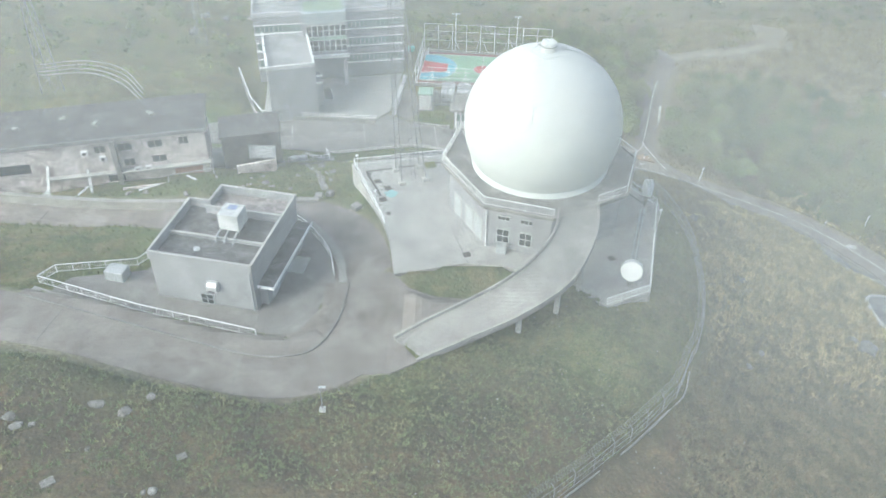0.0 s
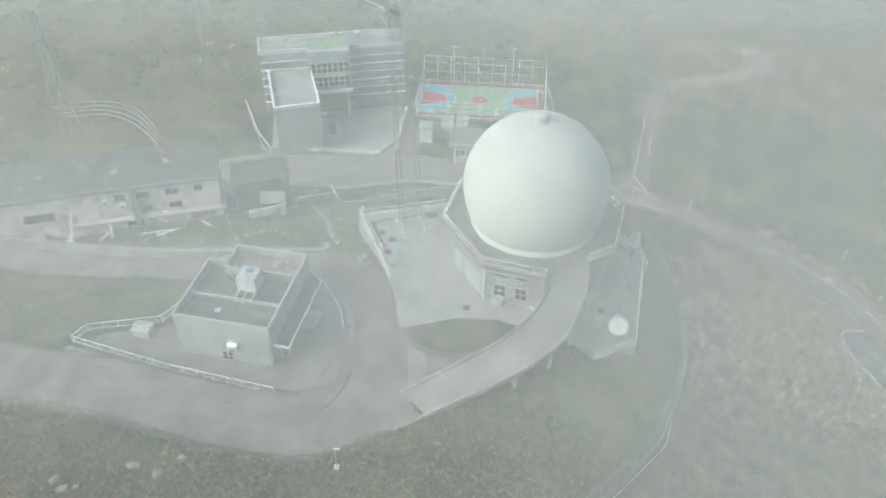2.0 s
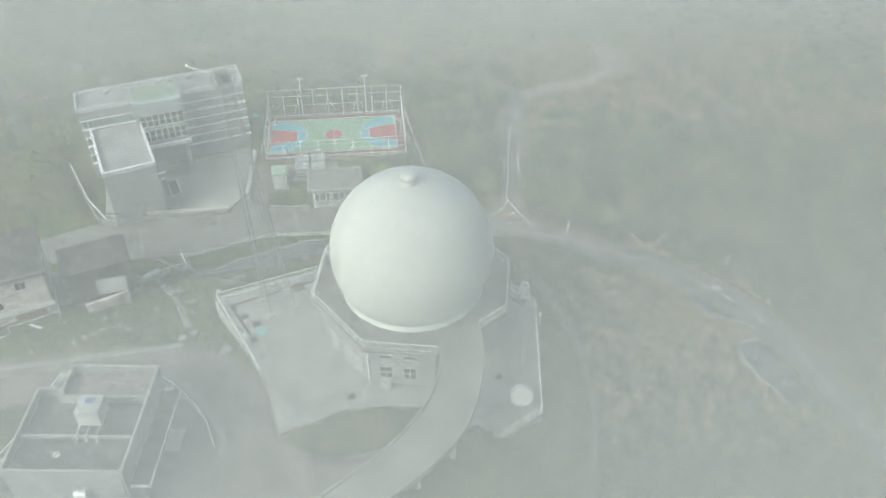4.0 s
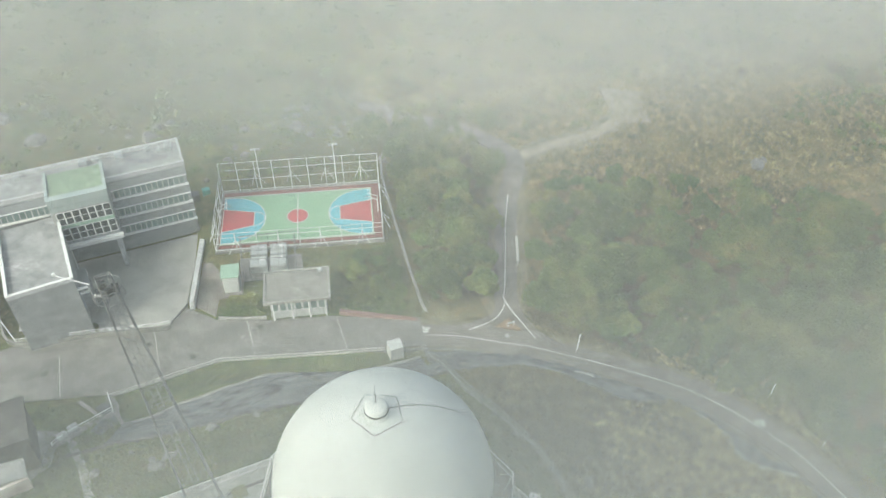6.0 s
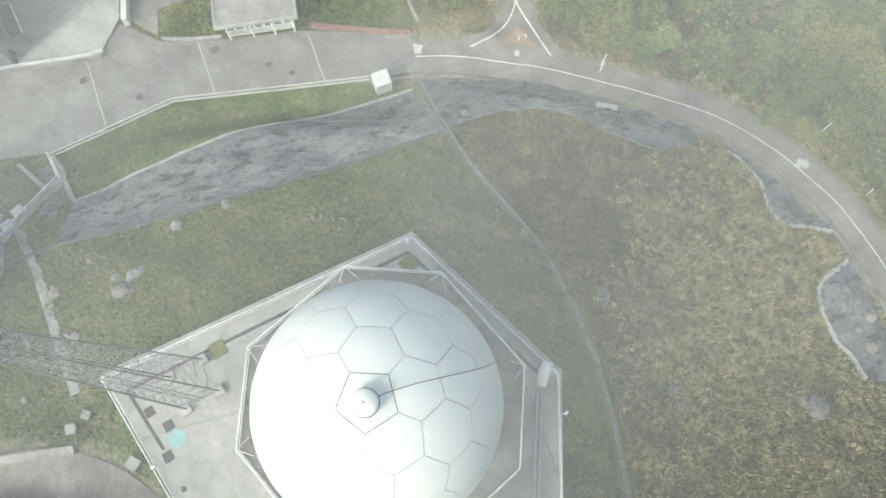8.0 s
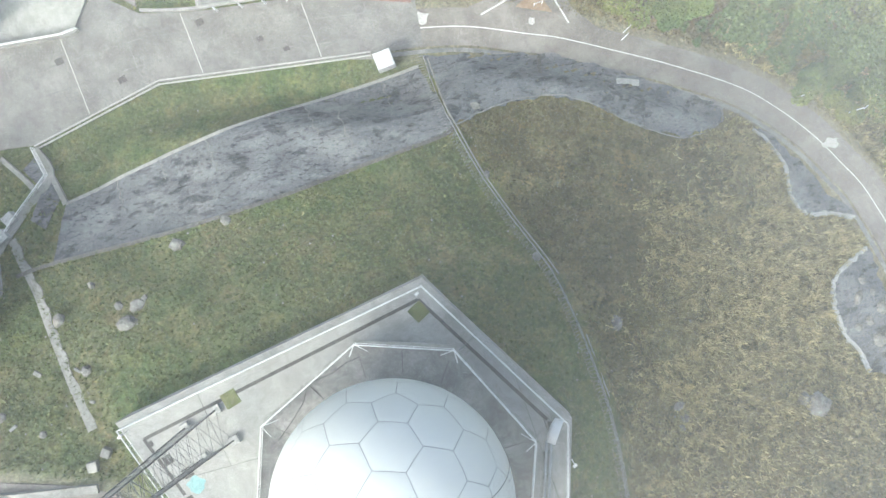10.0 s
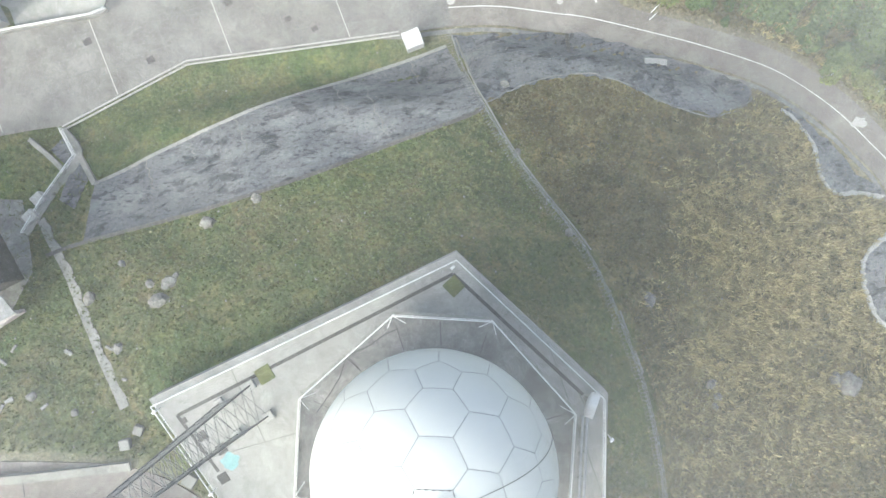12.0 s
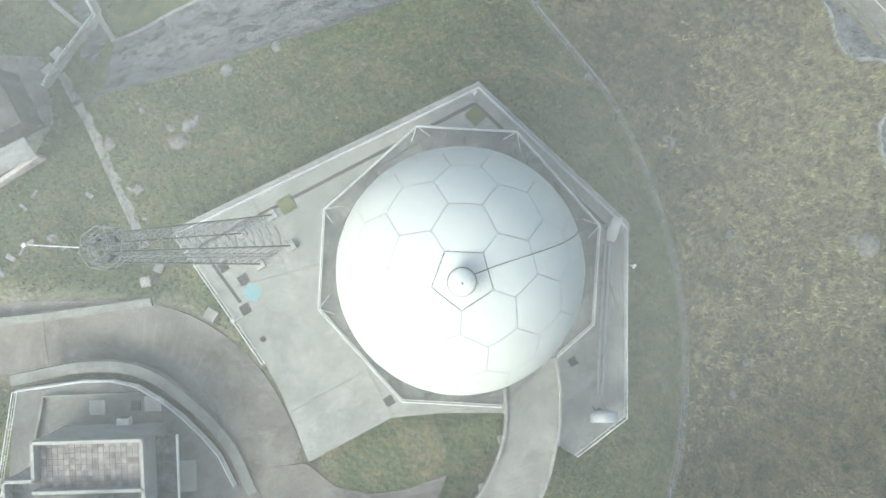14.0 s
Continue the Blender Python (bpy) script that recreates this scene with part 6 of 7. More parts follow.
def wire_fence(points, label):
    """Posts with arms bent towards the hilltop, three rails, thin mesh, and a coil of wire carried on the arms."""
    line = [on_ground(x, y) for x, y in points]
    root = thing("wire_fence", label, "fence", line[0], "hillside fences")
    length = sum((b - a).length for a, b in zip(line, line[1:]))
    n = int(length / 2.9)
    posts, done, i = [], 0.0, 0
    for k in range(n + 1):
        want = length * k / n
        while i < len(line) - 2 and done + (line[i + 1] - line[i]).length < want:
            done += (line[i + 1] - line[i]).length
            i += 1
        seg = line[i + 1] - line[i]
        p = line[i].lerp(line[i + 1], min(1, (want - done) / seg.length))
        posts.append((on_ground(p.x, p.y), Vector((seg.y, -seg.x, 0)).normalized()))
    rng = random.Random(4)
    up = Vector((0, 0, 1))
    for k, (p, out) in enumerate(posts):
        inward = out if out.x < 0 else -out
        bend = [p - up * 0.3, p + up * 2.05, p + up * 2.45 + inward * 0.45]
        part("post", sweep(B(), bend, 0.06, 5), STEEL, root)
        if k + 1 == len(posts):
            break
        q = posts[k + 1][0]
        for h in (0.2, 1.15, 2.05):
            part("rail", sweep(B(), [p + up * h, q + up * h], 0.032, 4), STEEL, root)
        bm = B()
        for j in range(1, 8):
            a, b = p.lerp(q, j / 8), p.lerp(q, (j + 0.9) / 8)
            sweep(bm, [a + up * 0.2, b + up * 2.05], 0.007, 3)
            sweep(bm, [b + up * 0.2, a + up * 2.05], 0.007, 3)
        part("mesh_wires", bm, STEEL, root, "thin crossed wire mesh")
        turns, coil = 8, []
        sag = rng.uniform(-0.12, 0.12)
        for j in range(turns * 9 + 1):
            f, a = j / (turns * 9), 2 * math.pi * j / 9
            c = p.lerp(q, f) + up * (2.45 + sag * math.sin(math.pi * f)) + inward * 0.55
            coil.append(c + inward * 0.34 * math.cos(a) + up * 0.34 * math.sin(a))
        part("wire_coil", sweep(B(), coil, 0.02, 3), STEEL, root, "loops of barbed wire on the arms")
    return root


wire_fence(FENCE, "galvanised wire fence with barbed coils winding down the slope")
for a, b in ((0, 7), (7, 9), (13, 19)):
    side_line = [on_ground(x + 0.45, y, 0.16) for x, y in FENCE[a:b]]
    solid("fence_kerb", lane(side_line, 0.075, 0.4, 0, 5), CONCRETE, "narrow broken concrete kerb at the foot of the fence", "kerb", "structure")

solid("road_line", strip(NORTH_ROAD, 0.0, 0.12, 0.008, 0.0), ROAD_PAINT, "worn white centre line of the road", "road marking", "structure")
solid("road_line", strip([(25.6, 47.5, -19.2), (27.6, 54, -19.1), (31.3, 67, -18.75), (35.7, 79, -18.45)], 0.0, 0.15, 0.008, 0.0), ROAD_PAINT, "worn white centre line of the track", "road marking", "structure")
FORK = [(16.5, 42.6), (17.6, 43.1), (20.8, 43.6), (23.1, 45.0), (24.4, 47), (25.0, 49.5), (28.0, 49.5), (27.5, 46.5), (27.9, 42.8), (29.0, 40.2), (31.2, 37.6), (26.8, 38.4), (22, 40.4)]
carpet(FORK, 0.14, ROAD, "pavement_fork", "worn paving at the road fork", "pavement", 0.6)
for line in (((25.6, 48.0), (25.5, 46.6), (24.0, 44.4), (22.0, 43.0), (18.6, 41.9)), ((25.6, 48.0), (25.8, 46.2), (26.5, 43.6), (28.1, 38.8))):
    solid("road_line", lane([on_ground(x, y, 0.19) for x, y in line], 0.09, 0.06, 0.0, 8), ROAD_PAINT, "curved white line at the fork", "road marking", "structure")
ISLAND = [(25.2, 43.3), (22.6, 41.9), (26.5, 40.4)]
island = solid("traffic_island", prism(B(), [(x, y) for x, y in ISLAND], -19.5, float(ground_height(24.6, 41.9)) + 0.34), surface("island earth", [(0.24, 0.17, 0.12), (0.31, 0.24, 0.18)], 1.5, 0.95, 8, 0.3, stain=0.3), "small triangular island of orange earth at the fork", "island", "structure")
p = on_ground(25.1, 41.5, 0.3)
sign = thing("warning_board", "white frame board standing on the traffic island", "sign", p)
for k in (-0.45, 0.45):
    part("leg", tube(B(), (p.x + k, p.y, p.z), (p.x + k, p.y + 0.1, p.z + 1.0), 0.05, 6), WHITE_PAINT, sign)
part("board", box(B(), (p.x, p.y + 0.1, p.z + 0.8), (0.8, 0.05, 0.4), 12, 0.01), PANEL_GREY, sign)
solid("trail_parapet", lane([(29.9, 54.6, -18.5), (30.6, 57.4, -18.4), (31.3, 60.4, -18.4)], 0.22, 0.9, 0, 3), PALE_CONCRETE, "low pale parapet beside the track", "parapet", "structure")
solid("drain_road", strip(NORTH_ROAD, -2.6, 0.45, 0.0, 0.3), DARK_CONCRETE, "dark roadside gutter under the bank", "drain", "structure")
for x, y, r in ((11.9, 43.0, 0.9), (54.9, 18.6, 0.85), (23.9, 40.0, 0.55)):
    pts = [(x + r * (1.1 + 0.3 * math.sin(3 * a + x)) * math.cos(a), y + r * (0.7 + 0.2 * math.cos(4 * a + x)) * math.sin(a)) for a in [2 * math.pi * i / 20 for i in range(20)]]
    d, z = along(NORTH_ROAD, np.array(x), np.array(y))
    solid("paving_patch", prism(B(), pts, float(z) - 0.1, float(z) + 0.03), PALE_CONCRETE, "pale repaired patch on the road", "patch", group="road patches")
for x, y, h in ((34.0, 36.4, 2.2), (33.6, 35.6, 1.8), (57.5, 21.5, 4.5), (52.6, 24.6, 1.2), (61.2, 13.0, 1.2)):
    p = on_ground(x, y)
    root = thing("road_sign", "thin white roadside marker post", "post", p, "roadside posts")
    part("post", tube(B(), p, p + Vector((0.3, 0.2, h)), 0.06, 6), WHITE_PAINT, root)
    part("plate", box(B(), (p.x + 0.3, p.y + 0.2, p.z + h), (0.5, 0.06, 0.4), 30, 0.01), WHITE_PAINT, root)
p = on_ground(-23.4, -37.2)
root = thing("lamp_post", "slim grey lamp post beside the hilltop road", "lamp post", p)
part("post", tube(B(), p, p + Vector((0, 0, 3.2)), 0.06, 6), STEEL, root)
part("lamp_head", box(B(), (p.x + 0.2, p.y, p.z + 3.2), (0.7, 0.25, 0.15), 0, 0.03), PANEL_GREY, root)
part("foot", box(B(), (p.x, p.y, p.z + 0.1), (0.6, 0.6, 0.3), 0, 0.04), PALE_CONCRETE, root)
for x, y, s in ((-28, 47.5, 0.9), (-42, 44.5, 0.9), (-21.8, 44.0, 0.9), (-3.4, 43.2, 0.7), (-52, 44, 0.8), (-12, 48.2, 0.9), (-6, 44.9, 0.7)):
    d, z = along(APRON, np.array(x), np.array(y))
    solid("manhole_cover", box(B(), (x, y, float(z) + 0.07), (s, s * 0.8, 0.06), 14, 0.01), IRON, "dark iron cover in the forecourt", "cover", group="iron covers")


CHANNEL = [(13.0, 46.6, 0), (12.4, 50, 0), (11.9, 60, 0), (11.6, 80, 0), (14.5, 95, 0), (17.8, 107, 0), (20, 130, 0)]
solid("drain_stone", lane([on_ground(p.x, p.y, 0.25) for p in curved(CHANNEL, 6)], 0.2, 0.6, 0, 1), CONCRETE, "pale stone channel running up past the court", "drain", "structure")
for k in range(9):
    x = -46 + 6.6 * k
    d0 = np.interp(x, [-60, -32.7, -18, 6.2, 12], [41, 39.4, 43.0, 40.6, 40.2])
    d1 = np.interp(x, [-60, -26, -18, -2, 12], [46, 50, 50.4, 48.4, 45.4])
    line = [on_ground(x + 0.12 * (y - d0) * -1, y, 0.165) for y in np.linspace(d0 + 0.2, d1 - 0.2, 9)]
    solid("joint", lane(line, 0.05, 0.03, 0.005, 1), PALE_CONCRETE if k % 2 else DARK_CONCRETE, "thin joint between concrete bays", "joint", "structure")

for off in (1.6, -1.2):
    line = [on_ground(x, y + off, 0.165) for x, y in [(-40 + 2.2 * k, np.interp(-40 + 2.2 * k, [-40, -18, 10], [44.6, 46.4, 42.9])) for k in range(22)]]
    solid("joint", lane(line, 0.04, 0.03, 0.005, 1), DARK_CONCRETE, "long thin joint in the forecourt", "joint", "structure")

# ---- rocks ----
def rock(x, y, r, seed):
    rng = random.Random(seed)
    bm = B()
    bmesh.ops.create_icosphere(bm, subdivisions=2, radius=1)
    sx, sy, sz = rng.uniform(0.7, 1.2), rng.uniform(0.6, 1.1), rng.uniform(0.4, 0.7)
    for v in bm.verts:
        k = 1 + 0.28 * noise.noise(v.co * 1.6 + Vector((seed, 0, 0))) + 0.12 * noise.noise(v.co * 4 + Vector((seed, 3, 0)))
        v.co = Vector((v.co.x * sx, v.co.y * sy, v.co.z * sz)) * k
    bmesh.ops.transform(bm, matrix=Matrix.Translation(on_ground(x, y, 0.12 * r)) @ Matrix.Diagonal((r, r, r, 1)) @ pose(0, 0, 0, 0, 0, rng.uniform(0, 360)), verts=bm.verts)
    return solid("rock", bm, ROCK, "weathered grey boulder lying in the grass", "rock", group="boulders")


for i, (x, y, r) in enumerate(((-23.6, 18.2, 1.0), (-22.4, 19.6, 0.7), (-24.4, 20.0, 0.6), (-21.6, 20.2, 0.45), (-17.9, 24.6, 0.8), (-12.6, 25.9, 0.55), (28.4, -3.9, 0.75), (28.7, -5.4, 0.6), (28.2, -6.3, 0.5), (23.6, 6.6, 0.8),
                               (45.2, -9.6, 1.6), (43.6, -8.4, 0.9), (17.4, 15.0, 0.55), (14.6, 24.2, 0.5), (53.2, 0.6, 0.8), (54.8, -4.6, 1.0), (56.0, -1.2, 0.9), (54.2, 2.4, 0.6), (55.2, 0.8, 0.5), (52.4, -2.6, 0.5), (54.0, -2.2, 0.7), (-44.2, -38.3, 0.75), (-41.3, -39.3, 0.55), (-39.4, -37.4, 0.45), (-51.1, -40.8, 0.6), (-50.1, -41.8, 0.6), (-36.5, -47.7, 0.45), (-37.2, -48.0, 0.35), (-43.1, -43.9, 0.3), (85, 76, 1.8), (87, 77.5, 1.2),
                               (-50, -48, 1.1), (24.6, -20.2, 0.5), (27, -17.4, 0.5), (-28.4, 14.6, 0.6), (-31, 20, 0.7), (-27.2, 22.6, 0.5), (-38, 12, 0.6), (-34, 9.5, 0.5), (15.2, 31.6, 0.6), (-30, 104, 2.2), (-2, 108, 2.4), (6, 106, 1.6), (13, 100, 1.8), (-52, 108, 2.6), (-60, 118, 2.2))):
    rock(x, y, r, i + 1)

for i in range(60):
    rng = random.Random(500 + i)
    rock(rng.uniform(-70, 14), rng.uniform(84, 125), rng.uniform(0.4, 1.3), 60 + i)

for x, y, w in ((-35.0, -43.9, 0.9), (-45.1, -47.7, 1.2), (-48.8, -41.5, 0.6)):
    p = on_ground(x, y)
    solid("flat_stone", box(B(), (x, y, p.z + 0.12), (w, 0.7 * w, 0.2), 30 * w, 0.03), ROCK, "flat pale stone slab lying in the grass", "stone", group="flat stones")
# broken debris by the footpath and on the old yard
for i in range(17):
    rng = random.Random(100 + i)
    x, y = (rng.uniform(-62, -40), rng.uniform(8, 17)) if i < 12 else (rng.uniform(-40, -27), rng.uniform(10, 18))
    p = on_ground(x, y)
    solid("rubble_slab", box(B(), (x, y, p.z + 0.1), (rng.uniform(0.4, 1.1), rng.uniform(0.25, 0.5), rng.uniform(0.15, 0.3)), rng.uniform(0, 180), 0.03), CONCRETE, "broken concrete slab lying in the grass", "rubble", group="rubble")


rng = np.random.default_rng(77)
x, y = rng.uniform(-40, 58, 900), rng.uniform(-46, 40, 900)
free = np.ones(len(x), bool)
for outline in (PLATFORM, TERRACE, LAWN):
    free &= inside(outline, x, y) > 0.5
for way in (HILL_ROAD, NORTH_ROAD):
    free &= along(way, x, y)[0] > 3.8
x, y = x[free], y[free]
z, r = ground_height(x, y), rng.uniform(0.04, 0.13, len(x))
shape = np.array([(1, 0, 0), (0, 1, 0), (-1, 0, 0), (0, -1, 0), (0, 0, 0.7), (0, 0, -0.7)])
verts = np.stack([x, y, z + 0.12], -1)[:, None] + shape * r[:, None, None] * rng.uniform(0.6, 1.3, (len(x), 6, 1))
faces = [(6 * i + a, 6 * i + b, 6 * i + c) for i in range(len(x)) for a, b, c in ((0, 1, 4), (1, 2, 4), (2, 3, 4), (3, 0, 4), (1, 0, 5), (2, 1, 5), (3, 2, 5), (0, 3, 5))]
me = bpy.data.meshes.new("small_stones")
me.from_pydata(verts.reshape(-1, 3).tolist(), [], faces)
tagged(shade(new("small_stones", me), CONCRETE), "small pale stones strewn over the turf", "stones", kind="stuff")


# ---- vegetation ----
def leaves_mesh(name, centres, radii, per, size, material, label, category, flat_top=0.75):
    """Bushes as many small turned leaves round uneven crowns, in one mesh."""
    rng = np.random.default_rng(len(centres))
    centres, radii = np.array(centres), np.array(radii)
    k = np.repeat(np.arange(len(centres)), per)
    d = rng.normal(size=(len(k), 3))
    d /= np.linalg.norm(d, axis=1)[:, None]
    d[:, 2] = np.abs(d[:, 2]) * flat_top + rng.uniform(-0.1, 0.25, len(k))
    lump = 0.72 + 0.28 * np.sin(3.1 * d[:, 0] + 5 * k) * np.sin(2.7 * d[:, 1] + 3 * k)
    p = centres[k] + d * (radii[k] * lump * rng.uniform(0.72, 1.05, len(k)) ** 0.5)[:, None]
    a, b = rng.normal(size=(len(k), 3)), rng.normal(size=(len(k), 3))
    a[:, 2] *= 0.35
    b[:, 2] *= 0.35
    a /= np.linalg.norm(a, axis=1)[:, None]
    b -= a * (a * b).sum(1)[:, None]
    b /= np.linalg.norm(b, axis=1)[:, None]
    s = (size * rng.uniform(0.6, 1.4, len(k)))[:, None]
    quad_ = np.stack([p + a * s, p + b * s * 0.55, p - a * s, p - b * s * 0.55], 1).reshape(-1, 3)
    me = bpy.data.meshes.new(name)
    me.from_pydata(quad_.tolist(), [], np.arange(len(quad_)).reshape(-1, 4).tolist())
    return tagged(shade(new(name, me), material), label, category, kind="stuff")


def scatter(count, x0, x1, y0, y1, ok, seed):
    rng = np.random.default_rng(seed)
    x, y = rng.uniform(x0, x1, count), rng.uniform(y0, y1, count)
    keep = ok(x, y)
    return x[keep], y[keep]


def off_roads(x, y, gap):
    free = np.ones(np.shape(x), bool)
    for line, half in ((NORTH_ROAD, 2.8), (TRAIL, 1.9), (SPUR, 1.6), (HILL_ROAD, 4.4), (APRON, 7), (CHANNEL, 1.2)):
        free &= along(line, x, y)[0] > half + gap
    for poly in (COURT_PAD, YARD, PLATFORM, LAWN, TERRACE, APRON_EDGE, FOOT, SLOPE_WEST, SLOPE_EAST, SLOPE_FAR, SLOPE_POCKET):
        free &= inside(poly, x, y) > gap
    return free


HUT_AREA = [(-11.5, 47.5), (0, 47), (0.5, 56), (-11, 56.5)]
SHED_AREA = [(-17.5, 55), (-6, 55), (-6, 63.5), (-17.5, 63.5)]
BED = [(-18.0, 51), (-11.2, 50), (-11.5, 55), (-17.4, 54.8)]


def in_scrub(x, y):
    east = (inside([(12, 46), (24, 49), (34, 79), (36, 96), (12, 112), (10.5, 60)], x, y) < 0) | (inside([(28, 44), (37, 36), (50, 27.5), (60, 18), (66, 6), (110, -10), (112, 60), (70, 70), (40, 76)], x, y) < 0)
    bed = inside(BED, x, y) < 0
    return (east | bed) & off_roads(x, y, 0.5) & (inside(HUT_AREA, x, y) > 0.6) & (inside(SHED_AREA, x, y) > 0.3)


rng = np.random.default_rng(5)
x, y = scatter(1350, -20, 112, -10, 112, in_scrub, 3)
thin = smooth((y - 56 - 0.15 * (x - 40)) / 16) * (x > 38)
keep = rng.uniform(0, 1, len(x)) > 0.75 * thin
x, y, thin = x[keep], y[keep], thin[keep]
r = (1.4 + 3.0 * rng.uniform(0, 1, len(x)) ** 1.3) * (1 - 0.5 * thin) * np.where(x < -5, 0.45, 1.0)
leaves_mesh("scrub", np.stack([x, y, ground_height(x, y) + 0.65 * r], -1), r, 1000, 0.23, LEAF, "dense scrub of rounded small-leaved bushes", "bushes", 0.95)
x, y = scatter(2600, -20, 112, -10, 112, in_scrub, 4)
leaves_mesh("undergrowth", np.stack([x, y, ground_height(x, y)], -1), rng.uniform(0.5, 1.2, len(x)), 90, 0.22, LEAF, "low undergrowth between the bushes", "bushes")
# planted bed beside the hut and the bank behind the kerb
x, y = scatter(900, -19, 12, 45, 62, lambda x, y: ((inside(BED, x, y) < -0.3) | (inside([(1.2, 49.6), (10.4, 47.6), (10.2, 60.0), (1.6, 60.4)], x, y) < 0)) & (inside(HUT_AREA, x, y) > 0.2), 21)
leaves_mesh("hedge_plants", np.stack([x, y, ground_height(x, y) + 0.1], -1), rng.uniform(0.35, 0.95, len(x)) + 0.35 * (x < -11), 130, 0.17, LEAF, "bushy green plants beside the hut", "bushes")
# sparse shrubs on the drier hillside and the far slopes
x, y = scatter(2600, -160, 190, 60, 240, lambda x, y: off_roads(x, y, 1.5) & (np.hypot(x - 85, y - 85) + 40 * np.sin(0.1 * x) * np.sin(0.12 * y) > 35) & ~in_scrub(x, y), 8)
z = ground_height(x, y)
leaves_mesh("far_scrub", np.stack([x, y, z], -1), np.random.default_rng(9).uniform(0.8, 2.4, len(x)), 45, 0.38, LEAF, "scattered bushes on the far slopes", "bushes")


def build_tree(seed, height, label):
    """A small tree: tapered leaning trunk with limbs, and an uneven crown of many leaves in lobes."""
    rng = random.Random(seed)
    root = thing("tree", label, "tree", (0, 0, 0), "trees beside the track")
    top = Vector((rng.uniform(-0.3, 0.3), rng.uniform(-0.3, 0.3), height * 0.55))
    bm = tube(B(), (0, 0, -0.4), top, 0.14, 7, 0.07)
    lobes = [(top + Vector((0, 0, height * 0.18)), height * 0.3)]
    for k in range(6):
        a, out = radians(60 * k + rng.uniform(-20, 20)), height * rng.uniform(0.2, 0.34)
        tip = Vector((out * math.cos(a), out * math.sin(a), height * rng.uniform(0.42, 0.72)))
        tube(bm, top * rng.uniform(0.45, 0.9), tip, 0.05, 5, 0.02)
        lobes.append((tip, height * rng.uniform(0.17, 0.26)))
    part("trunk", bm, BARK, root)
    gen = np.random.default_rng(seed)
    points = []
    for c, r in lobes:
        m = int(900 * r)
        d = gen.normal(size=(m, 3))
        d /= np.linalg.norm(d, axis=1)[:, None]
        points.append(np.array(c) + d * (r * gen.uniform(0.5, 1.05, m) ** 0.6)[:, None] * np.array([1, 1, 0.8]))
    p = np.concatenate(points)
    a, b = gen.normal(size=p.shape), gen.normal(size=p.shape)
    a[:, 2] *= 0.4
    a /= np.linalg.norm(a, axis=1)[:, None]
    b -= a * (a * b).sum(1)[:, None]
    b /= np.linalg.norm(b, axis=1)[:, None]
    w = gen.uniform(0.12, 0.26, len(p))[:, None]
    corners = np.stack([p + a * w, p + b * w * 0.6, p - a * w, p - b * w * 0.6], 1).reshape(-1, 3)
    me = bpy.data.meshes.new("crown")
    me.from_pydata(corners.tolist(), [], np.arange(len(corners)).reshape(-1, 4).tolist())
    hang(shade(new("crown", me), TREE_LEAF), root)
    return root


pick = random.Random(12)
kinds = [build_tree(40 + k, h, label) for k, (h, label) in enumerate(((4.6, "round dark green tree in the scrub beside the track"), (3.8, "low spreading green tree in the scrub"), (5.4, "tall leafy tree standing over the scrub"), (4.2, "yellow-green bushy tree beside the track")))]
sites = []
for x0, x1, y0, y1, count in ((13, 24, 48, 92, 34), (29.5, 60, 36, 72, 44), (2, 10, 51, 59, 7), (-17.2, -12.2, 51.4, 54.6, 4)):
    tries = 0
    while count and tries < 900:
        tries += 1
        x, y = pick.uniform(x0, x1), pick.uniform(y0, y1)
        if (x0 < 11 or in_scrub(np.array(x), np.array(y))) and bool(off_roads(np.array(x), np.array(y), 1.6)) and all(math.hypot(x - a, y - b) > 2.6 for a, b in sites):
            sites.append((x, y))
            count -= 1
for i, (x, y) in enumerate(sites):
    size = pick.uniform(0.75, 1.15) * (0.55 if x < 11 else 1.0)
    m = Matrix.Translation(on_ground(x, y)) @ pose(0, 0, 0, 0, 0, pick.uniform(0, 360)) @ Matrix.Diagonal((size, size, size * pick.uniform(0.85, 1.1), 1))
    if i < len(kinds):
        kinds[i].matrix_basis = m
    else:
        copy_thing(kinds[i % len(kinds)], m)


def tufts(name, x, y, blades, height, spread, material, label, seed):
    """Grass as bunches of tapering blades in one mesh."""
    rng = np.random.default_rng(seed)
    z = ground_height(x, y)
    k = np.repeat(np.arange(len(x)), blades)
    ang, out = rng.uniform(0, 2 * np.pi, len(k)), rng.uniform(0.2, 1, len(k)) * spread
    h = height * rng.uniform(0.5, 1.3, len(k))
    root = np.stack([x[k] + 0.4 * out * np.cos(ang), y[k] + 0.4 * out * np.sin(ang), z[k] - 0.05], -1)
    w = np.stack([-np.sin(ang), np.cos(ang), 0 * ang], -1) * (0.035 + 0.05 * rng.uniform(0, 1, len(k)))[:, None]
    tip = root + np.stack([out * 1.6 * np.cos(ang), out * 1.6 * np.sin(ang), h], -1)
    v = np.stack([root - w, root + w, tip], 1).reshape(-1, 3)
    me = bpy.data.meshes.new(name)
    me.from_pydata(v.tolist(), [], np.arange(len(v)).reshape(-1, 3).tolist())
    return tagged(shade(new(name, me), material), label, "grass", kind="stuff")


def fence_x(y):
    return np.interp(y, [p[1] for p in FENCE[::-1]], [p[0] for p in FENCE[::-1]])


def in_ochre(x, y):
    """Where the slope is covered by ochre reeds; nearer the fence and the bank it thins out into brown heath."""
    drift = 3.5 * np.sin(0.35 * x) + 2.5 * np.sin(0.5 * y + 0.3 * x) + 7 * np.sin(91.7 * x + 37.3 * y) * np.sin(53.1 * x - 71.9 * y)
    return y + drift < 4 + 1.1 * (x - 24)


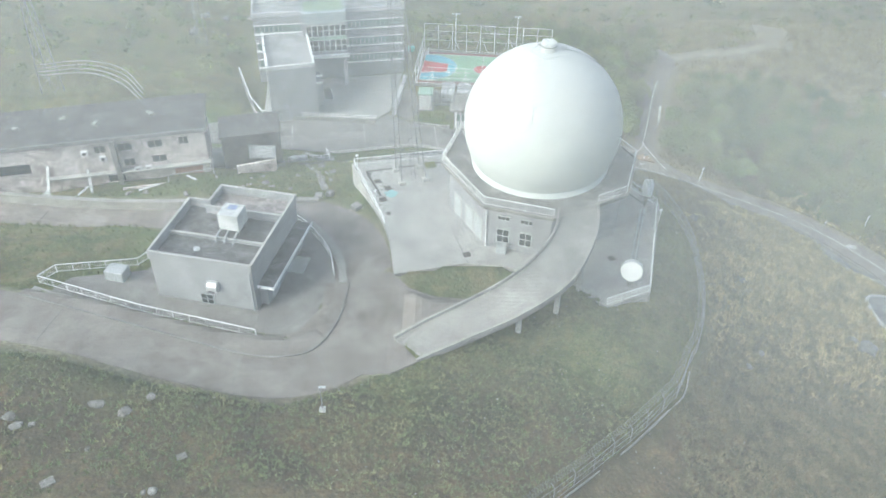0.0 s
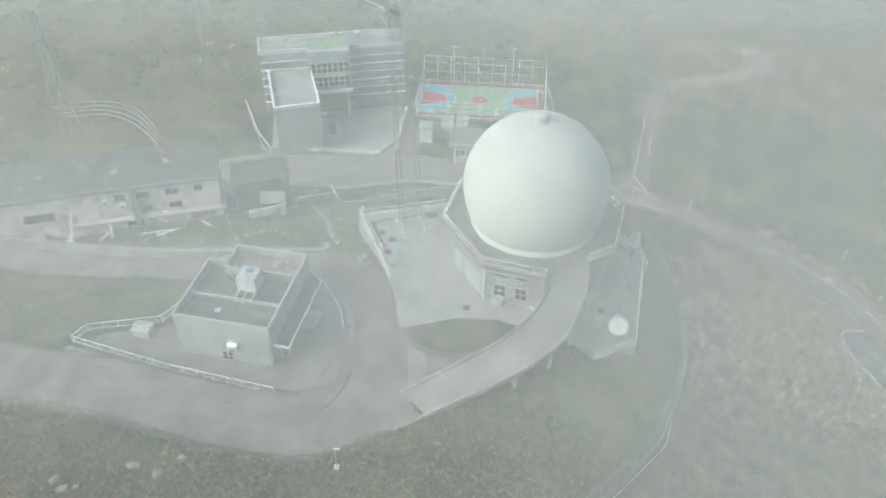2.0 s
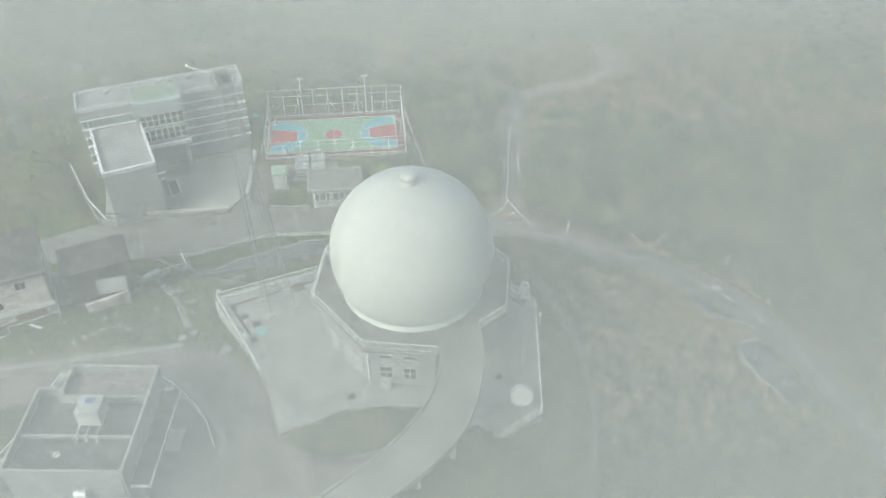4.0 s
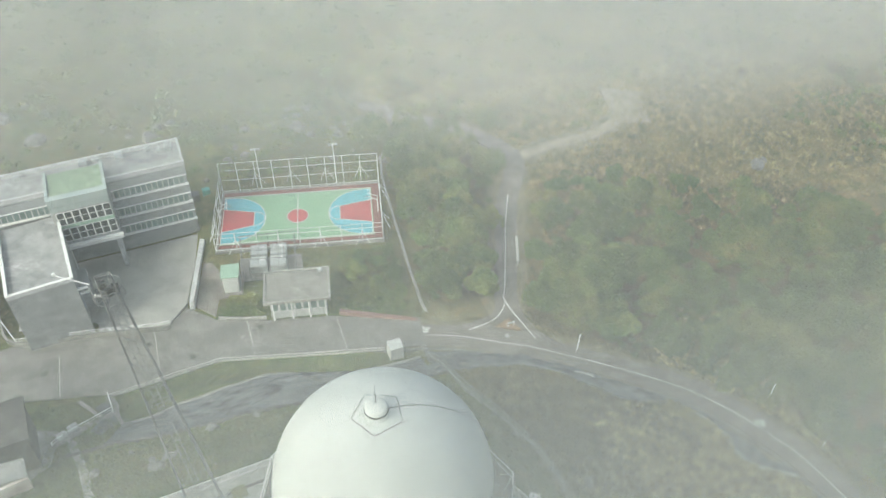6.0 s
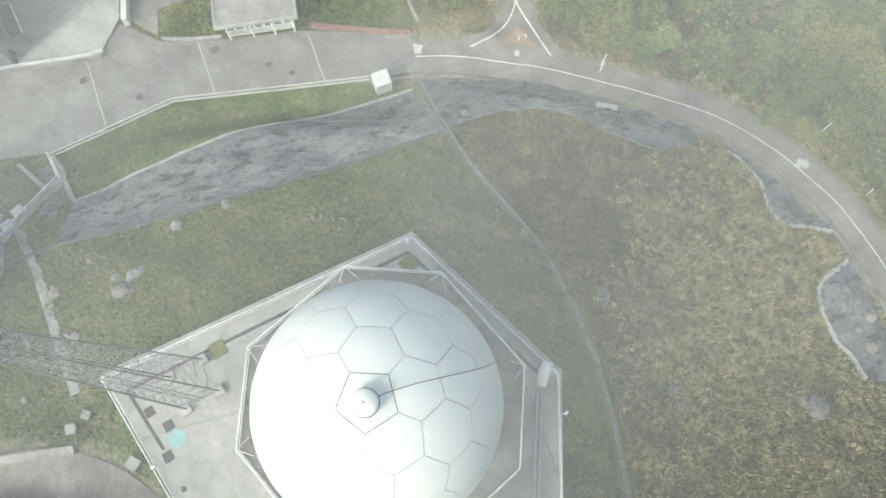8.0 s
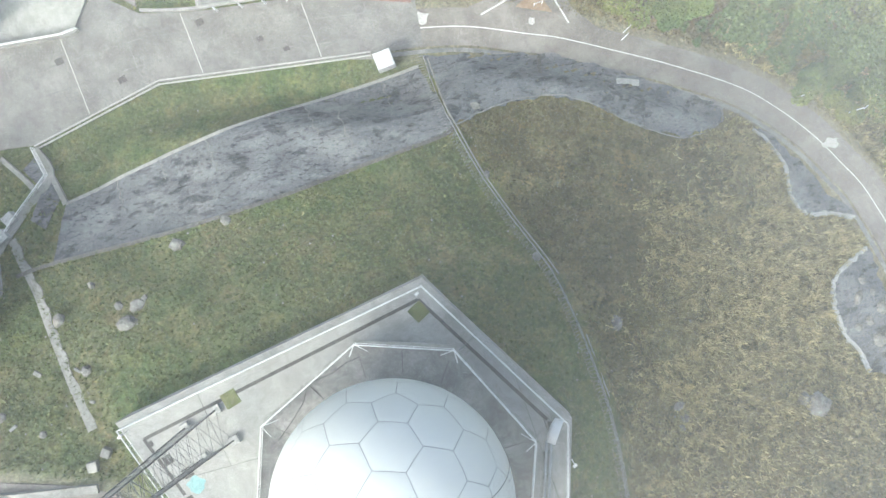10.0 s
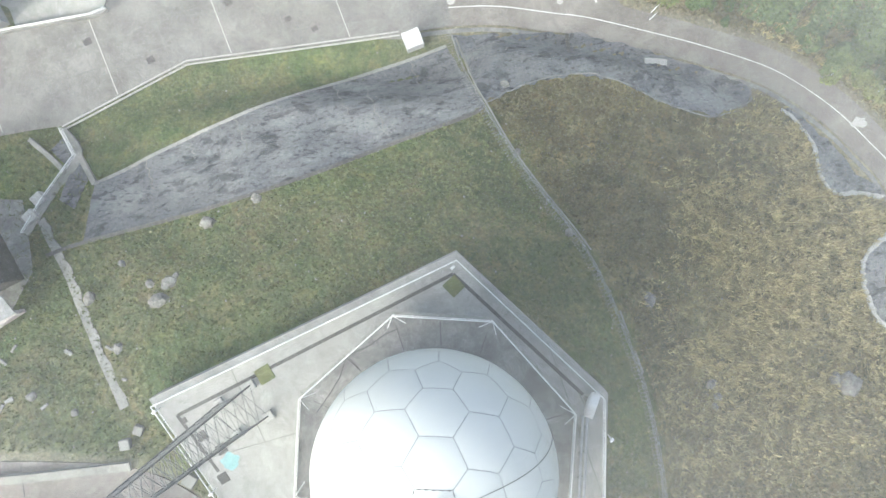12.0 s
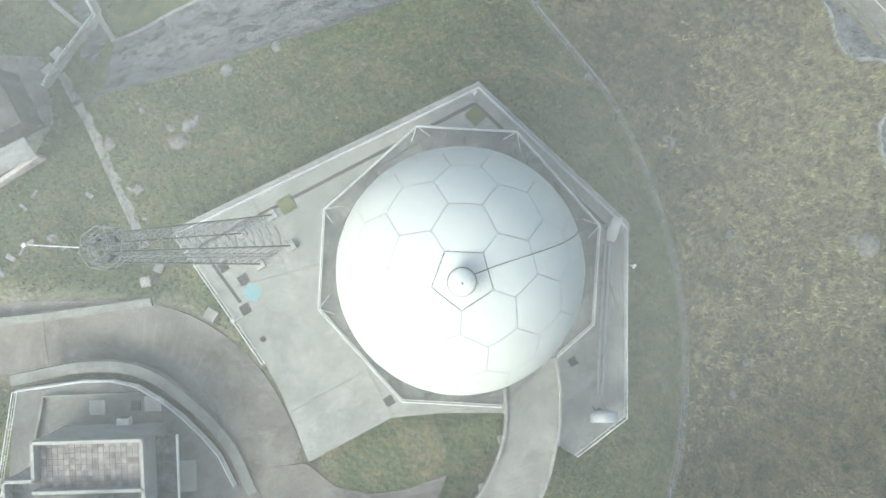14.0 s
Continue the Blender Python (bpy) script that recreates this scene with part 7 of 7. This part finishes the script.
x, y = scatter(30000, 12, 62, -45, 44, lambda x, y: off_roads(x, y, 0.3) & (x > fence_x(y) + 0.9), 11)
ochre = in_ochre(x, y) & (y > -14 + 10 * np.sin(61.7 * x + 17.3 * y))
tufts("heath_grass", x[~ochre], y[~ochre], 9, 0.42, 0.32, HEATH_BLADE, "brown and olive heath grass on the slope", 12)
tufts("dry_grass", x[ochre], y[ochre], 10, 0.5, 0.34, DRY_BLADE, "dry yellow-brown tufted grass", 17)
x, y = scatter(12000, 20, 62, -36, 36, lambda x, y: off_roads(x, y, 0.4) & (x > fence_x(y) + 2) & in_ochre(x, y) & (y > -10 + 9 * np.sin(61.7 * x + 17.3 * y)) & (np.sin(0.35 * x + 0.8 * np.sin(0.3 * y)) * np.sin(0.31 * y) + 0.04 * (x - 26) > -0.15), 31)
tufts("reed_grass", x, y, 12, 0.75, 0.42, surface("reeds", [(0.20, 0.17, 0.085), (0.34, 0.29, 0.145), (0.48, 0.415, 0.21)], 0.5, 0.8, 1.5, 0, random_tone=0.55, island=True), "tall ochre reeds on the dry slope", 32)
x, y = scatter(9000, 36, 125, 52, 118, lambda x, y: off_roads(x, y, 0.6) & (rng.uniform(0, 1, len(x)) < smooth((y - 54 - 0.15 * (x - 40)) / 14)), 41)
tufts("meadow_reeds", x, y, 9, 0.8, 0.55, DRY_BLADE, "dry yellow grass on the far meadow", 42)
x, y = scatter(24000, -42, 20, -46, 46, lambda x, y: off_roads(x, y, 0.2) & (x < fence_x(y)) & (y < 33), 13)
tufts("meadow_grass", x, y, 7, 0.28, 0.26, GRASS_BLADE, "short green meadow grass", 14)
x, y = scatter(12000, -100, -30, -62, 60, lambda x, y: off_roads(x, y, 0.3) & (inside([(-90, 8), (-46, 19), (-38, 18), (-38, 30), (-50, 37), (-90, 30)], x, y) > 0), 15)
tufts("rough_grass", x, y, 7, 0.4, 0.3, GRASS_BLADE, "rough green grass on the hilltop", 16)


# ---- fog ----
def fog_bank(name, height, x0, x1, y0, y1, density, scale, seed, label, tone=(0.91, 0.935, 0.945)):
    """A thin drifting layer of cloud: a wavy sheet, denser and thinner in patches. A greyer tone paints in the shade
    inside thick cloud.
    """
    n_side = 90
    xs, ys = np.linspace(x0, x1, n_side), np.linspace(y0, y1, n_side)
    x, y = np.meshgrid(xs, ys)
    z = height + 1.2 * np.sin(0.05 * x + seed) * np.sin(0.06 * y + 2 * seed)
    i = (np.arange(n_side - 1)[:, None] * n_side + np.arange(n_side - 1)).ravel()
    me = bpy.data.meshes.new(name)
    me.from_pydata(np.stack([x, y, z], -1).reshape(-1, 3).tolist(), [], np.stack([i, i + 1, i + n_side + 1, i + n_side], -1).tolist())
    fade = 0.08 * (x1 - x0)
    thick = density(x, y) * smooth((x - x0) / fade) * smooth((x1 - x) / fade)
    layer = me.color_attributes.new("thickness", "FLOAT_COLOR", "POINT")
    layer.data.foreach_set("color", np.repeat(np.clip(thick, 0, 0.205).reshape(-1, 1), 4, 1).ravel())
    m = bpy.data.materials.new(name)
    m.use_nodes = True
    n, ln = m.node_tree.nodes, m.node_tree.links
    n.remove(n["Principled BSDF"])
    clear, white, glow = n.new("ShaderNodeBsdfTransparent"), n.new("ShaderNodeBsdfDiffuse"), n.new("ShaderNodeBsdfTranslucent")
    white.inputs["Color"].default_value = glow.inputs["Color"].default_value = (*tone, 1)
    both, mix = n.new("ShaderNodeMixShader"), n.new("ShaderNodeMixShader")
    both.inputs["Fac"].default_value = 0.62
    ln.new(white.outputs[0], both.inputs[1])
    ln.new(glow.outputs[0], both.inputs[2])
    geo, tex, attr = n.new("ShaderNodeNewGeometry"), n.new("ShaderNodeTexNoise"), n.new("ShaderNodeAttribute")
    attr.attribute_name = "thickness"
    tex.inputs["Scale"].default_value, tex.inputs["Detail"].default_value, tex.inputs["Distortion"].default_value = scale, 4, 0.8
    ln.new(geo.outputs["Position"], tex.inputs["Vector"])
    span, by = n.new("ShaderNodeMapRange"), n.new("ShaderNodeMath")
    span.inputs["From Min"].default_value, span.inputs["From Max"].default_value = 0.3, 0.7
    span.inputs["To Min"].default_value, span.inputs["To Max"].default_value = 0.8, 1.15
    by.operation, by.use_clamp = "MULTIPLY", True
    ln.new(tex.outputs["Fac"], span.inputs["Value"])
    ln.new(span.outputs["Result"], by.inputs[0])
    ln.new(attr.outputs["Fac"], by.inputs[1])
    ln.new(by.outputs[0], mix.inputs["Fac"])
    ln.new(clear.outputs[0], mix.inputs[1])
    ln.new(both.outputs[0], mix.inputs[2])
    ln.new(mix.outputs[0], n["Material Output"].inputs["Surface"])
    ob = shade(new(name, me), m, False)
    return tagged(ob, label, "fog", kind="stuff")


def bank(ys, thick, middle, width, low=0.55, high=1.5, most=0.3):
    """How thick a layer is from south to north, thinner to the west and thicker to the east of its middle."""
    return lambda x, y: np.minimum(most, np.interp(y, ys, thick) * (low + (high - low) * smooth((x - middle + width) / (2 * width))))


# high cloud south of the hill, into which the view climbs
# its grey tone stands in for the shade inside the cloud
for high, seed, thick in ((75.5, 21, 0.1), (73, 22, 0.11), (70.5, 23, 0.11), (67.5, 24, 0.09), (64, 25, 0.06)):
    fog_bank("fog_bank", high, -75, 75, -89.4, -22, bank([-89.4, -86, -80, -70, -62, -42, -26], [0, 0.6 * thick, thick, thick, 0.25 * thick, 0.12 * thick, 0], -8, 30, 0.85, 1.15, 0.2), 0.03, seed, "thin cloud at the height of the summit mast, greyed for shade", (0.7, 0.725, 0.72))
# pale sheet added to lighten the view east of the dome
fog_bank("fog_bank", 60.5, 8, 60, 10, 30, lambda x, y: 0.06 * smooth((x - 12) / 8) * np.interp(y, [11, 14, 18, 24], [0, 1, 1, 0]), 0.05, 30, "thin pale sheet east of the dome")
# cloud that drifts back over the dome from the west
for high, seed, thick in ((74, 26, 0.1), (70.5, 27, 0.11), (67, 28, 0.11)):
    fog_bank("fog_bank", high, -30, 30, -6, 16, lambda x, y: thick * (0.5 + 0.5 * smooth((4.0 - x) / 6)) * smooth((8 - x) / 4) * np.interp(y, [-6, -1, 3, 6, 9, 11, 14], [0, 0.25, 0.2, 0.25, 0.45, 0.5, 0]), 0.12, seed, "thin white cloud drifting over the dome")
fog_bank("fog_bank", 47, -170, 60, -70, -36, lambda x, y: 0.2 * smooth((-4 - x) / 14) * np.interp(y, [-70, -60, -46, -38], [0, 1, 1, 0]), 0.03, 29, "thin white cloud low over the west slope", (0.88, 0.93, 0.97))
# toned grey to imitate cloud that lies in its own shade
for high, seed in ((63.6, 37), (62, 38)):
    fog_bank("fog_bank", high, -80, 90, -58, -22, lambda x, y: np.interp(y, [-57, -52, -46, -32, -25], [0, 0.11, 0.2, 0.2, 0]) * (0.8 + 0.2 * smooth((x + 14) / 14)), 0.04, seed, "thin cloud drifting over the hilltop, greyed for shade inside it", (0.62, 0.645, 0.635))
fog_bank("fog_bank", 56, -30, 40, -24, -3, lambda x, y: 0.12 * np.interp(y, [-23, -17, -9, -4], [0, 1, 1, 0]) * smooth((x + 8) / 7) * smooth((12 - x) / 6), 0.05, 39, "thin white cloud beside the dome")
# pale warm sheet added to whiten the view of the dry slope
fog_bank("fog_bank", 50, 0, 60, -8, 20, lambda x, y: 0.09 * smooth((x - 2) / 5) * smooth((56 - x) / 20) * np.interp(y, [-7, -2, 10, 17], [0, 1, 1, 0]), 0.05, 40, "thin pale sheet over the dry slope", (0.95, 0.94, 0.91))
# cloud at eye level south of the dome, thinning over the summit
# darkest tones: shade deep in the cloud, put into its colour
fog_bank("fog_bank", 60, -150, 150, -150, 18, bank([-150, -120, -90, -76, -66, -56, -48, -40, -20, -12, 4, 14], [0, 0.08, 0.10, 0.13, 0.17, 0.15, 0.14, 0.11, 0.07, 0.02, 0.03, 0.0], -9, 16, 0.6, 1.15, 0.21), 0.035, 1, "thin cloud drifting over the hilltop, greyed for shade inside it", (0.56, 0.585, 0.58))
fog_bank("fog_bank", 57, -150, 150, -140, 18, bank([-140, -110, -84, -74, -64, -54, -46, -40, -18, -10, 6, 15], [0, 0.08, 0.10, 0.14, 0.17, 0.15, 0.14, 0.11, 0.06, 0.015, 0.03, 0.0], -8, 16, 0.6, 1.15, 0.21), 0.04, 5, "thin cloud drifting over the hilltop, greyed for shade inside it", (0.56, 0.585, 0.58))
fog_bank("fog_bank", 51, -170, 180, -90, 12, bank([-88, -76, -60, -46, -36, -24, -15, 0, 10], [0, 0.06, 0.14, 0.17, 0.15, 0.10, 0.02, 0.015, 0], -10, 12, 0.5, 0.92, 0.21), 0.035, 6, "thin cloud low over the slope, toned for its light and shade", (0.56, 0.585, 0.58))
fog_bank("fog_bank", 45, -180, 200, -78, 14, bank([-76, -66, -54, -42, -30, -20, -11, 4, 13], [0, 0.05, 0.14, 0.17, 0.15, 0.09, 0.015, 0.015, 0], -9, 14, 0.5, 0.92, 0.21), 0.03, 8, "thin cloud low over the slope, toned for its light and shade", (0.56, 0.585, 0.58))
fog_bank("fog_bank", 39, -180, 200, -66, 12, bank([-64, -50, -34, -22, -14, -6, 11], [0, 0.08, 0.14, 0.10, 0.05, 0.02, 0], -6, 16, 0.5, 0.88, 0.21), 0.03, 2, "thin cloud low over the slope, toned for its light and shade", (0.56, 0.585, 0.58))
fog_bank("fog_bank", 46.5, -170, 180, -84, -36, lambda x, y: 0.12 * smooth((x + 13) / 15) * np.interp(y, [-82, -72, -60, -46], [0, 1, 1, 0]), 0.03, 33, "thin cloud low over the slope, toned for its light and shade", (0.85, 0.88, 0.88))
fog_bank("fog_bank", 48, -170, 180, -84, -36, lambda x, y: 0.2 * smooth((x + 13) / 15) * np.interp(y, [-82, -72, -60, -46], [0, 1, 1, 0]), 0.03, 9, "thin cloud low over the slope, toned for its light and shade", (0.85, 0.88, 0.88))
# a greyer tone holds down the brightness of these western sheets
fog_bank("fog_bank", 54, -60, 30, -4, 24, lambda x, y: 0.08 * smooth((0 - x) / 9) * np.interp(y, [-2, 1, 9, 15, 22], [0, 0.15, 1, 1, 0]), 0.05, 10, "thin greyed cloud on the west side of the summit", (0.7, 0.72, 0.74))
fog_bank("fog_bank", 49, -80, 30, -6, 26, lambda x, y: 0.09 * smooth((-1 - x) / 10) * np.interp(y, [-4, 0, 8, 15, 24], [0, 0.15, 1, 1, 0]), 0.05, 11, "thin greyed cloud on the west side of the summit", (0.7, 0.72, 0.74))
fog_bank("fog_bank", 16, -300, 400, 28, 330, lambda x, y: 0.13 * smooth((y - 32) / 34) * (0.9 + 1.5 * smooth((x - 8) / 26)), 0.02, 12, "pale mist over the offices", (0.95, 0.97, 0.985))
fog_bank("fog_bank", 30, -320, 420, -160, 330, lambda x, y: 0.03 + 0.05 * smooth((y + 36 + 0.8 * x) / 40) * smooth((x + 34) / 30) + 0.10 * smooth((y - 20) / 50) + 0.05 * smooth((-14 - x) / 40) * smooth((y - 4) / 30) + 0.105 * smooth((x - 12) / 24) * smooth((y + 2) / 20), 0.02, 4, "faint haze over the whole hilltop", (0.94, 0.96, 0.965))
fog_bank("fog_bank", 39, -220, 240, -16, 260, lambda x, y: 0.08 * smooth((-17 - x) / 16) * np.interp(y, [-14, -3, 40, 200], [0, 1, 1, 0.4]) + 0.09 * smooth((x - 17) / 15) * smooth((y - 8) / 16) + 0.12 * smooth((y - 44) / 14) * smooth((x + 8) / 8) * smooth((32 - x) / 14), 0.025, 15, "thin white cloud beyond the summit")
fog_bank("fog_bank", 8, -300, 400, 36, 330, lambda x, y: 0.20 * smooth((y - 36) / 36) * (0.65 + 0.35 * smooth((x + 35) / 40)), 0.02, 3, "pale mist over the far valley", (0.95, 0.97, 0.985))
fog_bank("fog_bank", 2, -300, 400, 50, 330, lambda x, y: 0.205 * smooth((y - 48) / 40) * (0.6 + 0.4 * smooth((x + 35) / 40)), 0.02, 7, "pale mist over the far valley", (0.95, 0.97, 0.985))
for high, seed in ((6, 34), (4, 35), (-1, 36)):
    fog_bank("fog_bank", high, -300, 400, 70, 330, lambda x, y: 0.17 * smooth((y - 88) / 40) * (0.1 + 0.9 * smooth((x + 20) / 60)), 0.02, seed, "pale mist over the far valley", (0.95, 0.97, 0.985))
